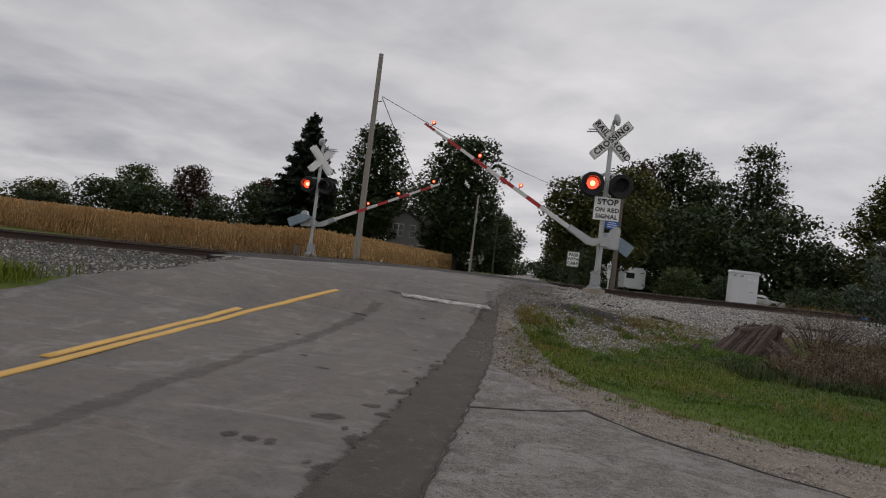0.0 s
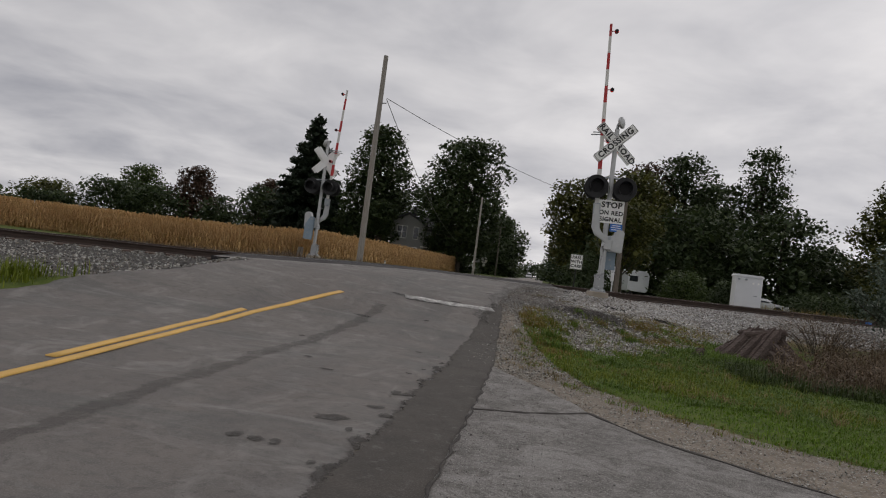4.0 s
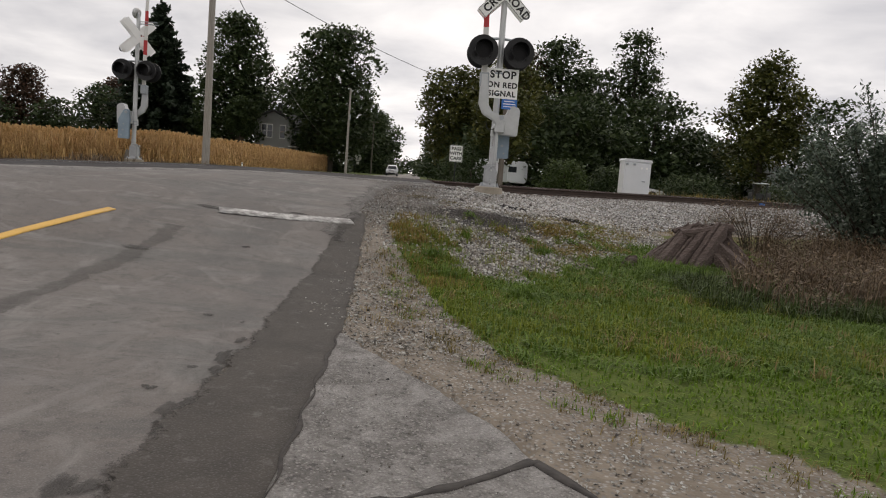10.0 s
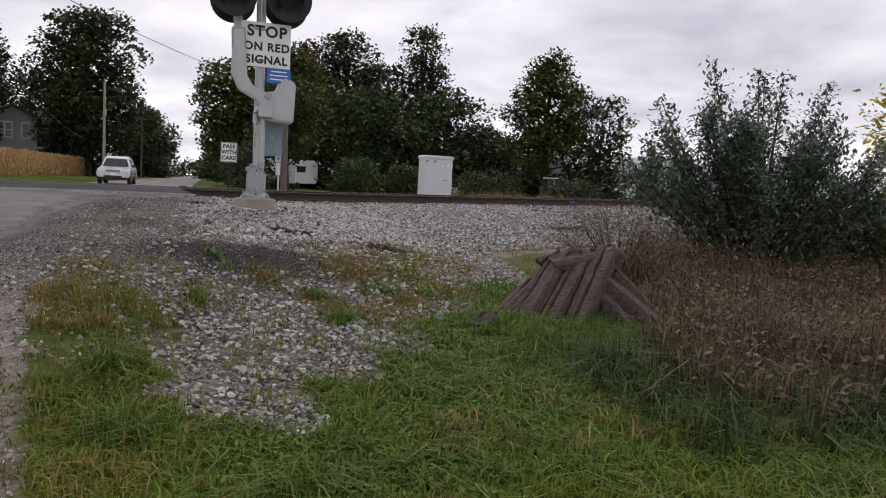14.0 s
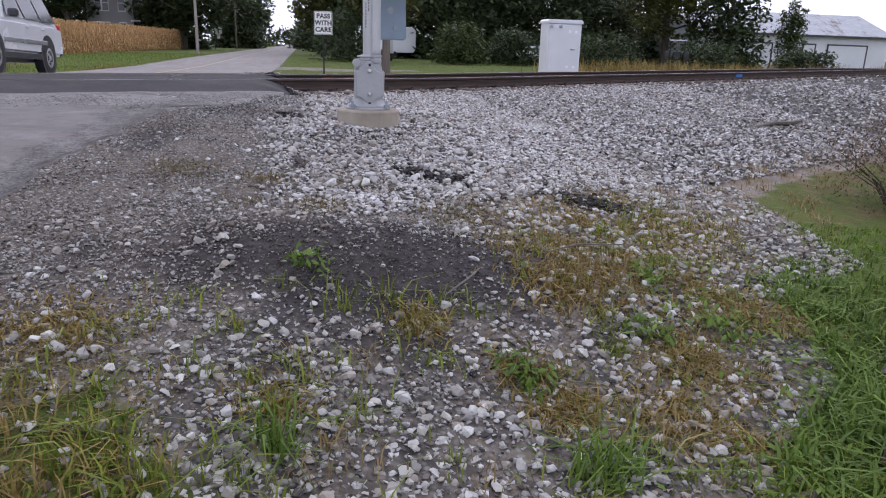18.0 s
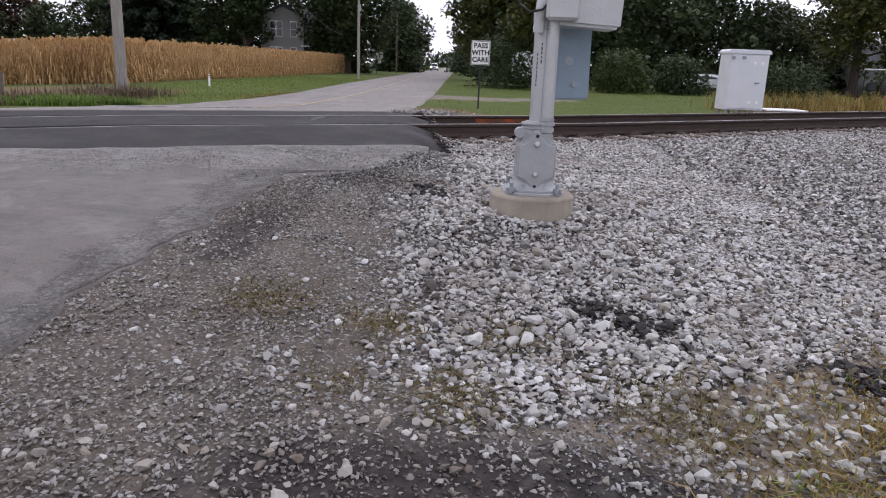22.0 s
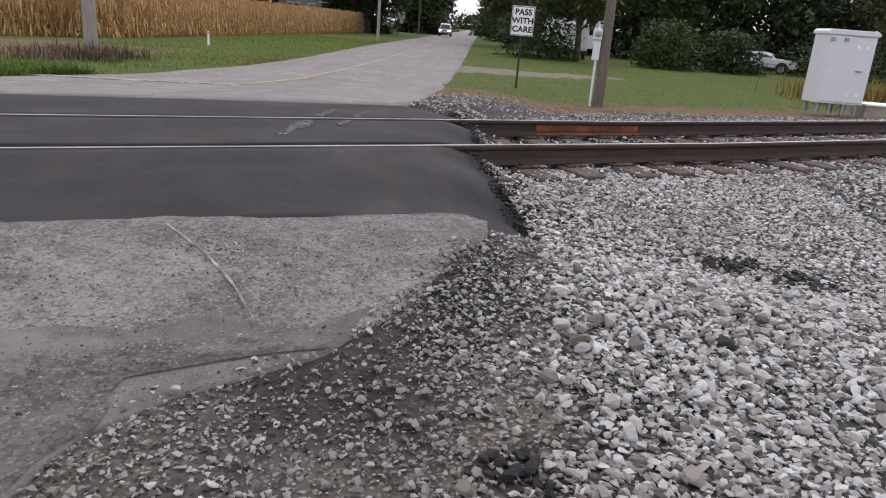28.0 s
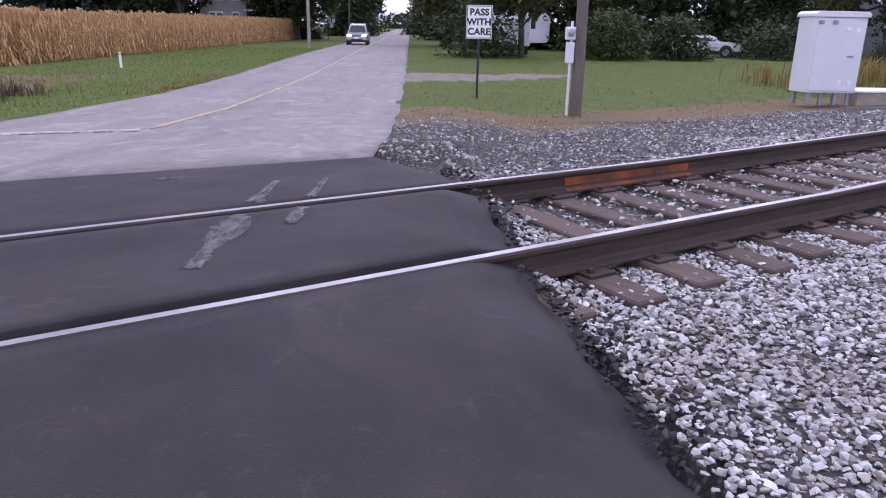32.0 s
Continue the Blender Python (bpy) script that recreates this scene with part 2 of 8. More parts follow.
# bleached, ravelled asphalt lip in front of the crossing, and the paved apron
def pale(name, gain=1.0, dark=0.6):
    s = Shader(name)
    mid, agg, fine = s.noise(2.6, 6, 0.65, dist=0.4), s.voronoi(80), s.noise(120, 3)
    c = s.ramp(mid, (0.28, (0.155, 0.148, 0.140)), (0.72, (0.235, 0.226, 0.215)))
    c = s.mix(s.ramp(s.noise(6.0, 7, 0.75, dist=0.9), (0.44, 0.0), (0.58, 0.75)), c, (0.098, 0.091, 0.085))
    c = s.mix(s.ramp(s.noise(22.0, 6, 0.75), (0.55, 0.0), (0.62, 0.85)), c, (0.055, 0.051, 0.049))
    c = s.mix(s.ramp(s.noise(1.6, 6, 0.7, dist=0.8), (0.50, 0.0), (0.60, 0.55)), c, (0.30, 0.29, 0.28))
    c = s.mix(s.ramp(s.noise(16.0, 6, 0.7, dist=0.5), (0.60, 0.0), (0.72, 0.6)), c, (0.33, 0.315, 0.30))
    c = s.mix(s.ramp(s.voronoi(48.0), (0.06, 0.75), (0.4, 0.0)), c, (0.37, 0.355, 0.34))
    c = s.mix(s.ramp(s.voronoi(62.0, out="Color"), (0.55, 0.0), (0.8, dark)), c, (0.07, 0.065, 0.062))
    c = s.mix(s.ramp(fine, (0.52, 0.0), (0.75, 0.6)), c, (0.085, 0.08, 0.077))
    c = s.mix(s.ramp(s.noise(0.8, 5, 0.6), (0.55, 0.0), (0.75, 0.5)), c, (0.125, 0.12, 0.115))
    c = s.mix(1.0, c, (gain, gain * 0.988, gain * 0.972), "MULTIPLY")
    s.done(c, 0.88, bump=s.mix(0.5, s.mix(0.5, agg, fine), s.noise(9.0, 7, 0.8)), bump_d=0.035, bump_s=0.9)
    return s


pale("pale_asphalt", 1.22, 0.2)
worn_rim(pale("lip_asphalt", 1.25), 1.0)
worn_rim(pale("bleached_rim", 1.2), 0.8)

# earth sheet: grass, dry grass, gravel dirt, bare dirt, by regions laid on the mesh
s = Shader("earth")
gr, dry, grav, dark, soil = s.attr("grass"), s.attr("dry"), s.attr("gravel"), s.attr("dark"), s.attr("soil")
brk = s.noise(2.4, 6, 0.65, dist=0.5)
brk2 = s.noise(14.0, 5, 0.65)
dirt = s.ramp(s.noise(5.0, 6, 0.65), (0.3, (0.140, 0.115, 0.090)), (0.7, (0.265, 0.225, 0.180)))
peb = s.voronoi(42.0)
pebc = s.voronoi(42.0, out="Color")
pebbles = s.ramp(pebc, (0.15, (0.15, 0.145, 0.14)), (0.5, (0.27, 0.26, 0.245)), (0.85, (0.42, 0.40, 0.375)))
dirt = s.mix(s.ramp(peb, (0.25, 0.75), (0.5, 0.0)), dirt, pebbles)
gcol = s.ramp(s.noise(3.5, 6, 0.7), (0.3, (0.055, 0.080, 0.014)), (0.52, (0.095, 0.128, 0.024)), (0.75, (0.155, 0.165, 0.038)))
gcol = s.mix(s.ramp(s.noise(0.25, 4, 0.6), (0.45, 0.0), (0.7, 0.5)), gcol, (0.098, 0.105, 0.034))
gcol = s.mix(s.ramp(s.noise(70.0, 3), (0.4, 0.0), (0.75, 0.6)), gcol, (0.022, 0.040, 0.010))
dcol = s.ramp(s.noise(6.0, 6, 0.7), (0.3, (0.105, 0.074, 0.040)), (0.7, (0.205, 0.148, 0.080)))
stone = s.ramp(s.voronoi(30.0, out="Color"), (0.1, (0.05, 0.047, 0.044)), (0.5, (0.13, 0.125, 0.117)), (0.9, (0.27, 0.26, 0.245)))
# gaps between the drawn stones darkened, for dirt and the shade among them
stone = s.mix(s.ramp(s.voronoi(30.0), (0.25, 0.0), (0.5, 0.9)), stone, (0.038, 0.035, 0.032))


def edge(s, a, spread=0.35):
    v = s.math("ADD", a, s.math("MULTIPLY", s.math("SUBTRACT", brk, 0.5), 1.3))
    v = s.math("ADD", v, s.math("MULTIPLY", s.math("SUBTRACT", brk2, 0.5), 0.6))
    return s.ramp(v, (0.5 - spread * 0.5, 0.0), (0.5 + spread * 0.5, 1.0))


grime = s.ramp(s.noise(9.0, 6, 0.7, dist=0.4), (0.3, (0.045, 0.038, 0.033)), (0.55, (0.095, 0.080, 0.068)), (0.75, (0.165, 0.135, 0.105)))
grime = s.mix(s.ramp(s.voronoi(62.0), (0.30, 0.9), (0.48, 0.0)), grime, s.ramp(s.voronoi(62.0, out="Color"), (0.15, (0.06, 0.055, 0.05)), (0.5, (0.16, 0.145, 0.13)), (0.85, (0.34, 0.32, 0.29))))
dirt = s.mix(soil, dirt, grime)
c = s.mix(edge(s, gr), dirt, gcol)
c = s.mix(edge(s, dry), c, dcol)
c = s.mix(edge(s, grav), c, stone)
c = s.mix(edge(s, dark, 0.3), c, s.ramp(brk2, (0.35, (0.028, 0.024, 0.024)), (0.7, (0.075, 0.068, 0.064))))
s.done(c, 0.95, bump=s.mix(0.5, peb, brk2), bump_d=0.02, bump_s=0.5, spec=0.2)

# crushed limestone ballast, each stone of its own shade
def stone_mat(name, per, lo=0.10, hi=0.50, warm=1.0):
    s = Shader(name)
    r = s.rnd_island() if per == "island" else s.rnd_object()
    c = s.ramp(r, (0.0, (lo, lo * 0.98, lo * 0.97)), (0.10, (hi * 0.30, hi * 0.25, hi * 0.21)), (0.2, (hi * 0.42, hi * 0.415, hi * 0.41 * warm)), (0.34, (hi * 0.66, hi * 0.59, hi * 0.51 * warm)), (0.48, (hi * 0.62, hi * 0.62, hi * 0.62 * warm)), (0.64, (hi * 0.92, hi * 0.88, hi * 0.82 * warm)), (0.8, (hi * 0.84, hi * 0.84, hi * 0.85 * warm)), (1.0, (hi * 1.18, hi * 1.17, hi * 1.14 * warm)))
    c = s.mix(s.ramp(s.noise(1.1, 5, 0.6, dist=0.5), (0.48, 0.0), (0.68, 0.38)), c, (0.215, 0.170, 0.135))
    c = s.mix(s.ramp(s.noise(45.0, 4, 0.6), (0.45, 0.0), (0.75, 0.32)), c, (hi * 0.40, hi * 0.38, hi * 0.36))
    s.done(c, 0.9, bump=s.noise(90.0, 4, 0.6), bump_d=0.006, bump_s=0.6, spec=0.25)


stone_mat("ballast", "island", 0.035, 0.62, 0.99)
stone_mat("ballast_loose", "object", 0.06, 0.58, 0.965)
stone_mat("pocket_stone", "island", 0.05, 0.54, 0.95)
stone_mat("lip_grit", "island", 0.03, 0.34, 1.0)
stone_mat("cinder_chips", "island", 0.012, 0.10, 1.05)
stone_mat("pea_gravel", "island", 0.06, 0.46, 0.95)
stone_mat("shoulder_gravel", "island", 0.025, 0.40, 0.98)

s = Shader("rail_steel")
n = s.noise(6.0, 6, 0.6, vec=s.mapped((0.4, 0.4, 5)))
c = s.ramp(n, (0.3, (0.032, 0.023, 0.019)), (0.7, (0.074, 0.050, 0.040)))
c = s.mix(s.ramp(s.noise(120.0, 3), (0.5, 0.0), (0.8, 0.5)), c, (0.13, 0.078, 0.05))
s.done(c, 0.75, 0.25, bump=s.noise(140.0, 3), bump_d=0.002)
s = Shader("rail_shine")
n = s.noise(10.0, 5, 0.6, vec=s.mapped((0.3, 0.3, 1)))
s.done(s.ramp(n, (0.3, (0.30, 0.29, 0.29)), (0.7, (0.50, 0.49, 0.49))), s.ramp(n, (0.3, 0.34), (0.7, 0.5)), 1.0)
s = Shader("fresh_rust")
n = s.noise(9.0, 6, 0.7)
s.done(s.mix(s.ramp(s.noise(3.2, 5, 0.7), (0.42, 0.0), (0.62, 0.9)), s.ramp(n, (0.3, (0.20, 0.045, 0.012)), (0.7, (0.36, 0.10, 0.028))), (0.075, 0.045, 0.034)), 0.9, bump=s.noise(120, 3), bump_d=0.002)

s = Shader("tie_wood")
g = s.noise(5.0, 6, 0.65, vec=s.mapped((1.2, 26, 26), 0, s.objc))
c = s.ramp(g, (0.3, (0.045, 0.031, 0.025)), (0.55, (0.098, 0.068, 0.054)), (0.8, (0.17, 0.125, 0.10)))
c = s.mix(s.math("MULTIPLY", s.rnd_object(), 0.5), c, (0.15, 0.105, 0.082))
c = s.mix(s.ramp(s.noise(3.0, 4, 0.6), (0.5, 0.0), (0.75, 0.3)), c, (0.20, 0.165, 0.14))
s.done(c, 0.9, bump=g, bump_d=0.01, bump_s=0.8)

s = Shader("old_timber")
g = s.noise(3.0, 6, 0.65, vec=s.mapped((3, 14, 14), 0.7))
c = s.ramp(g, (0.3, (0.040, 0.029, 0.025)), (0.55, (0.100, 0.072, 0.062)), (0.8, (0.20, 0.155, 0.135)))
s.done(c, 0.92, bump=g, bump_d=0.015, bump_s=0.9)

s = Shader("concrete")
n, f = s.noise(4.0, 6, 0.6), s.noise(90.0, 3)
c = s.ramp(n, (0.3, (0.26, 0.225, 0.175)), (0.7, (0.40, 0.355, 0.29)))
c = s.mix(s.ramp(s.noise(1.6, 5, 0.6, vec=s.mapped((6, 6, 1))), (0.5, 0.0), (0.75, 0.45)), c, (0.20, 0.165, 0.125))
s.done(c, 0.9, bump=f, bump_d=0.006, bump_s=0.5)

plain("aluminium", (0.50, 0.51, 0.51), 0.45, 0.55, 0.10, 4.0)
plain("cast_grey", (0.40, 0.41, 0.42), 0.5, 0.35, 0.12, 5.0)
plain("galvanised", (0.36, 0.39, 0.41), 0.5, 0.6, 0.12, 8.0)
plain("weight_blue", (0.26, 0.335, 0.40), 0.5, 0.25, 0.12, 3.0)
plain("sign_white", (0.90, 0.90, 0.88), 0.45, 0.0, 0.05, 2.0)
plain("sign_black", (0.015, 0.015, 0.016), 0.5, 0.0, 0.1, 6.0)
plain("stencil_ink", (0.07, 0.07, 0.072), 0.6, 0.0, 0.2, 20.0)
plain("sign_blue", (0.03, 0.16, 0.52), 0.45, 0.0, 0.08, 6.0)
plain("sign_back", (0.42, 0.44, 0.44), 0.4, 0.7, 0.08, 3.0)
plain("arm_white", (0.74, 0.73, 0.70), 0.45, 0.0, 0.08, 4.0)
plain("arm_red", (0.50, 0.030, 0.032), 0.4, 0.0, 0.12, 4.0)
plain("black_paint", (0.008, 0.008, 0.009), 0.5, 0.0, 0.15, 6.0)
plain("post_dark", (0.030, 0.034, 0.034), 0.6, 0.2, 0.15, 5.0)
plain("cabinet_white", (0.72, 0.74, 0.76), 0.45, 0.05, 0.04, 2.0)
plain("road_yellow", (0.68, 0.41, 0.105), 0.7, 0.0, 0.12, 3.0, objspace=False)
s = Shader("road_yellow_faded")
n = s.noise(8.0, 6, 0.7)
s.done(s.mix(s.ramp(n, (0.36, 0.0), (0.62, 0.9)), (0.24, 0.22, 0.19), (0.62, 0.45, 0.22)), 0.8)
s = Shader("road_white")
n = s.noise(7.0, 6, 0.7)
s.done(s.mix(s.ramp(n, (0.42, 0.0), (0.62, 1.0)), (0.20, 0.19, 0.18), (0.58, 0.57, 0.55)), 0.8)
s = Shader("road_line_worn")
n = s.noise(9.0, 6, 0.7)
s.done(s.mix(s.ramp(n, (0.36, 0.0), (0.60, 1.0)), (0.19, 0.18, 0.17), (0.50, 0.44, 0.28)), 0.8)
s = Shader("bruise_asphalt")
n = s.noise(16.0, 6, 0.75)
s.done(s.ramp(n, (0.3, (0.050, 0.046, 0.043)), (0.55, (0.080, 0.074, 0.068)), (0.75, (0.13, 0.12, 0.11))), 0.9, bump=n, bump_d=0.006, bump_s=0.6)
worn_rim(s, 0.62)
s = Shader("scrape_mark")
n = s.noise(14.0, 7, 0.75, vec=s.mapped((1.6, 0.5, 1)))
s.done(s.ramp(n, (0.40, (0.060, 0.058, 0.058)), (0.50, (0.11, 0.107, 0.105)), (0.62, (0.22, 0.215, 0.21))), 0.8)
worn_rim(s, 0.7)
s = Shader("tyre_mark")
n = s.noise(5.0, 6, 0.7, vec=s.mapped((9, 1.2, 1)))
s.done(s.ramp(n, (0.3, (0.080, 0.074, 0.069)), (0.6, (0.105, 0.098, 0.091)), (0.8, (0.13, 0.121, 0.112))), 0.88)
worn_rim(s, 0.30)
s = Shader("crack_tar")
s.done(s.ramp(s.noise(20, 5), (0.3, (0.035, 0.031, 0.029)), (0.7, (0.07, 0.062, 0.056))), 0.95)
s = Shader("utility_wood")
g = s.noise(4.0, 6, 0.65, vec=s.mapped((14, 14, 0.5)))
s.done(s.ramp(g, (0.3, (0.20, 0.18, 0.155)), (0.7, (0.40, 0.375, 0.34))), 0.9, bump=g, bump_d=0.01, bump_s=0.6)
s = Shader("utility_wood_dark")
g = s.noise(4.0, 6, 0.65, vec=s.mapped((14, 14, 0.5)))
s.done(s.ramp(g, (0.3, (0.085, 0.072, 0.058)), (0.7, (0.20, 0.175, 0.145))), 0.9, bump=g, bump_d=0.01, bump_s=0.6)
plain("wire_black", (0.02, 0.02, 0.02), 0.5)

s = Shader("lamp_dark")
s.done((0.004, 0.003, 0.004), 0.35, spec=0.2)
s = Shader("lamp_red")
s.b.inputs["Emission Color"].default_value = (1.0, 0.045, 0.02, 1)
s.b.inputs["Emission Strength"].default_value = 3.6
s.done((0.5, 0.02, 0.02), 0.25)
s = Shader("lamp_core")
s.b.inputs["Emission Color"].default_value = (1.0, 0.30, 0.12, 1)
s.b.inputs["Emission Strength"].default_value = 6.0
s.done((0.6, 0.1, 0.05), 0.25)


def leaf_mat(name, dark, light, spread=0.5):
    s = Shader(name)
    c = s.ramp(s.rnd_island(), (0.0, dark), (0.6, tuple((a + b) / 2 for a, b in zip(dark, light))), (1.0, light))
    c = s.mix(s.ramp(s.noise(0.5, 3, 0.6), (0.4, 0.0), (0.7, 0.5)), c, dark)
    s.done(c, 0.6, spec=0.25)
    t = s.n.new("ShaderNodeBsdfTranslucent")
    s.l.new(c, t.inputs["Color"])
    mx = s.n.new("ShaderNodeMixShader")
    mx.inputs[0].default_value = 0.25
    s.l.new(s.b.outputs[0], mx.inputs[1]); s.l.new(t.outputs[0], mx.inputs[2])
    s.l.new(mx.outputs[0], s.out.inputs[0])


leaf_mat("leaf_green", (0.040, 0.064, 0.020), (0.112, 0.150, 0.045))
leaf_mat("leaf_dark", (0.030, 0.048, 0.021), (0.082, 0.110, 0.042))
leaf_mat("leaf_spruce", (0.022, 0.036, 0.023), (0.058, 0.078, 0.048))
leaf_mat("leaf_olive", (0.046, 0.058, 0.018), (0.150, 0.146, 0.038))
leaf_mat("leaf_red", (0.040, 0.030, 0.018), (0.130, 0.066, 0.044))
leaf_mat("leaf_yellow", (0.32, 0.26, 0.03), (0.78, 0.62, 0.09))
leaf_mat("leaf_grey", (0.050, 0.078, 0.056), (0.23, 0.275, 0.21))
leaf_mat("grass_blade", (0.092, 0.130, 0.010), (0.265, 0.305, 0.042))
leaf_mat("grass_lawn", (0.070, 0.138, 0.010), (0.205, 0.305, 0.034))
leaf_mat("grass_dry", (0.17, 0.12, 0.045), (0.42, 0.33, 0.15))
leaf_mat("weed_green", (0.062, 0.116, 0.014), (0.185, 0.275, 0.046))
leaf_mat("weed_brown", (0.070, 0.048, 0.030), (0.265, 0.192, 0.125))
# weed_green darkened: shade among the rank grass is put into the colour
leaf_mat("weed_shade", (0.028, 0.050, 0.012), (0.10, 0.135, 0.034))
leaf_mat("weed_rust", (0.105, 0.085, 0.028), (0.28, 0.215, 0.080))
leaf_mat("grass_ochre", (0.15, 0.105, 0.028), (0.40, 0.30, 0.10))
leaf_mat("corn_leaf", (0.38, 0.235, 0.100), (0.80, 0.56, 0.265))
leaf_mat("grass_verge", (0.10, 0.15, 0.022), (0.27, 0.34, 0.07))
leaf_mat("corn_top", (0.42, 0.265, 0.120), (0.68, 0.46, 0.225))
s = Shader("bark")
g = s.noise(6.0, 6, 0.7, vec=s.mapped((5, 5, 0.8)))
s.done(s.ramp(g, (0.3, (0.030, 0.024, 0.018)), (0.7, (0.10, 0.082, 0.064))), 0.95, bump=g, bump_d=0.03, bump_s=0.8)
plain("siding", (0.27, 0.275, 0.265), 0.7, 0.0, 0.06, 0.6, objspace=False)
plain("white_trim", (0.72, 0.72, 0.70), 0.6)
plain("shingle", (0.070, 0.070, 0.074), 0.9, 0.0, 0.2, 2.0, objspace=False)
plain("barn_white", (0.66, 0.68, 0.70), 0.6, 0.2, 0.06, 0.5, objspace=False)
s = Shader("barn_roof")
n = s.noise(0.7, 7, 0.75, vec=s.mapped((1, 0.35, 1)))
s.done(s.mix(s.ramp(n, (0.54, 0.0), (0.62, 0.85)), s.ramp(s.noise(2.0, 4), (0.3, (0.30, 0.32, 0.34)), (0.7, (0.42, 0.44, 0.46))), (0.12, 0.09, 0.075)), 0.6, 0.2)
s = Shader("window_glass")
s.done((0.02, 0.024, 0.028), 0.08, spec=0.6)
plain("car_white", (0.66, 0.67, 0.68), 0.25, 0.1, 0.03, 1.5)
plain("car_silver", (0.42, 0.43, 0.44), 0.3, 0.6, 0.04, 1.5)
plain("car_dark", (0.03, 0.032, 0.036), 0.35, 0.1, 0.1, 2.0)
plain("tyre", (0.018, 0.018, 0.018), 0.85)
s = Shader("headlight_glass")
s.done((0.75, 0.76, 0.78), 0.12, spec=0.7)
s = Shader("headlight_on")
s.b.inputs["Emission Color"].default_value = (1.0, 0.95, 0.85, 1)
s.b.inputs["Emission Strength"].default_value = 6.0
s.done((0.8, 0.8, 0.8), 0.2)

# ==== mesh helpers ====
class MB:
    """Collects vertices and faces of one mesh."""

    def __init__(self):
        self.v, self.f = [], []

    def quad(self, *p):
        i = len(self.v)
        self.v += [tuple(q) for q in p]
        self.f.append(tuple(range(i, i + len(p))))
        return self

    def box(self, c, size, m=None):
        i = len(self.v)
        for z in (-1, 1):
            for x, y in ((-1, -1), (1, -1), (1, 1), (-1, 1)):
                p = Vector((x * size[0] / 2, y * size[1] / 2, z * size[2] / 2))
                if m is not None:
                    p = m @ p
                self.v.append((p.x + c[0], p.y + c[1], p.z + c[2]))
        self.f += [tuple(i + k for k in f) for f in ((3, 2, 1, 0), (4, 5, 6, 7), (0, 1, 5, 4), (1, 2, 6, 5), (2, 3, 7, 6), (3, 0, 4, 7))]
        return self

    def tube(self, pts, radii, n=10, caps=True):
        """A round bar through the points, with a radius at each."""
        pts = [Vector(p) for p in pts]
        if isinstance(radii, (int, float)):
            radii = [radii] * len(pts)
        i0 = len(self.v)
        side = None
        for k, p in enumerate(pts):
            d = (pts[min(k + 1, len(pts) - 1)] - pts[max(k - 1, 0)]).normalized()
            if side is None:
                side = d.orthogonal().normalized()
            side = (side - d * side.dot(d)).normalized()
            up = d.cross(side)
            for a in range(n):
                w = 2 * math.pi * a / n
                q = p + (side * math.cos(w) + up * math.sin(w)) * radii[k]
                self.v.append(tuple(q))
        for k in range(len(pts) - 1):
            for a in range(n):
                b = (a + 1) % n
                self.f.append((i0 + k * n + a, i0 + k * n + b, i0 + (k + 1) * n + b, i0 + (k + 1) * n + a))
        if caps:
            self.f.append(tuple(i0 + a for a in reversed(range(n))))
            self.f.append(tuple(i0 + (len(pts) - 1) * n + a for a in range(n)))
        return self

    def lathe(self, profile, n=24, m=None, closed=False):
        """A turned form round z from (radius, height) pairs."""
        i0 = len(self.v)
        for r, z in profile:
            for a in range(n):
                w = 2 * math.pi * a / n
                p = Vector((r * math.cos(w), r * math.sin(w), z))
                self.v.append(tuple(m @ p if m is not None else p))
        for k in range(len(profile) - 1):
            for a in range(n):
                b = (a + 1) % n
                self.f.append((i0 + k * n + a, i0 + k * n + b, i0 + (k + 1) * n + b, i0 + (k + 1) * n + a))
        if not closed:
            self.f.append(tuple(i0 + a for a in reversed(range(n))))
            self.f.append(tuple(i0 + (len(profile) - 1) * n + a for a in range(n)))
        return self

    def prism(self, outline, depth, m=None):
        """An outline in x, z drawn out along y from -depth/2 to depth/2."""
        i0, n = len(self.v), len(outline)
        for y in (-depth / 2, depth / 2):
            for x, z in outline:
                p = Vector((x, y, z))
                self.v.append(tuple(m @ p if m is not None else p))
        self.f.append(tuple(i0 + k for k in range(n)))
        self.f.append(tuple(i0 + n + k for k in reversed(range(n))))
        for k in range(n):
            j = (k + 1) % n
            self.f.append((i0 + k, i0 + n + k, i0 + n + j, i0 + j))
        return self

    def mesh(self, name, bevel=0.0, smooth=False, segs=1):
        me = bpy.data.meshes.new(name)
        me.from_pydata(self.v, [], self.f)
        bm = bmesh.new()
        bm.from_mesh(me)
        bmesh.ops.recalc_face_normals(bm, faces=bm.faces)
        if bevel:
            bmesh.ops.bevel(bm, geom=[e for e in bm.edges if len(e.link_faces) == 2 and e.calc_face_angle(0) > 0.6], offset=bevel, segments=segs, affect="EDGES", clamp_overlap=True)
        for f in bm.faces:
            f.smooth = smooth
        bm.to_mesh(me)
        bm.free()
        if smooth:
            me.set_sharp_from_angle(angle=radians(38))
        return me


def np_mesh(name, verts, faces):
    """A large mesh from arrays: faces all of one length."""
    me = bpy.data.meshes.new(name)
    verts, faces = np.asarray(verts, np.float32), np.asarray(faces, np.int32)
    k = faces.shape[1]
    me.vertices.add(len(verts))
    me.vertices.foreach_set("co", verts.ravel())
    me.loops.add(faces.size)
    me.loops.foreach_set("vertex_index", faces.ravel())
    me.polygons.add(len(faces))
    me.polygons.foreach_set("loop_start", np.arange(0, faces.size, k, dtype=np.int32))
    me.update(calc_edges=True)
    return me


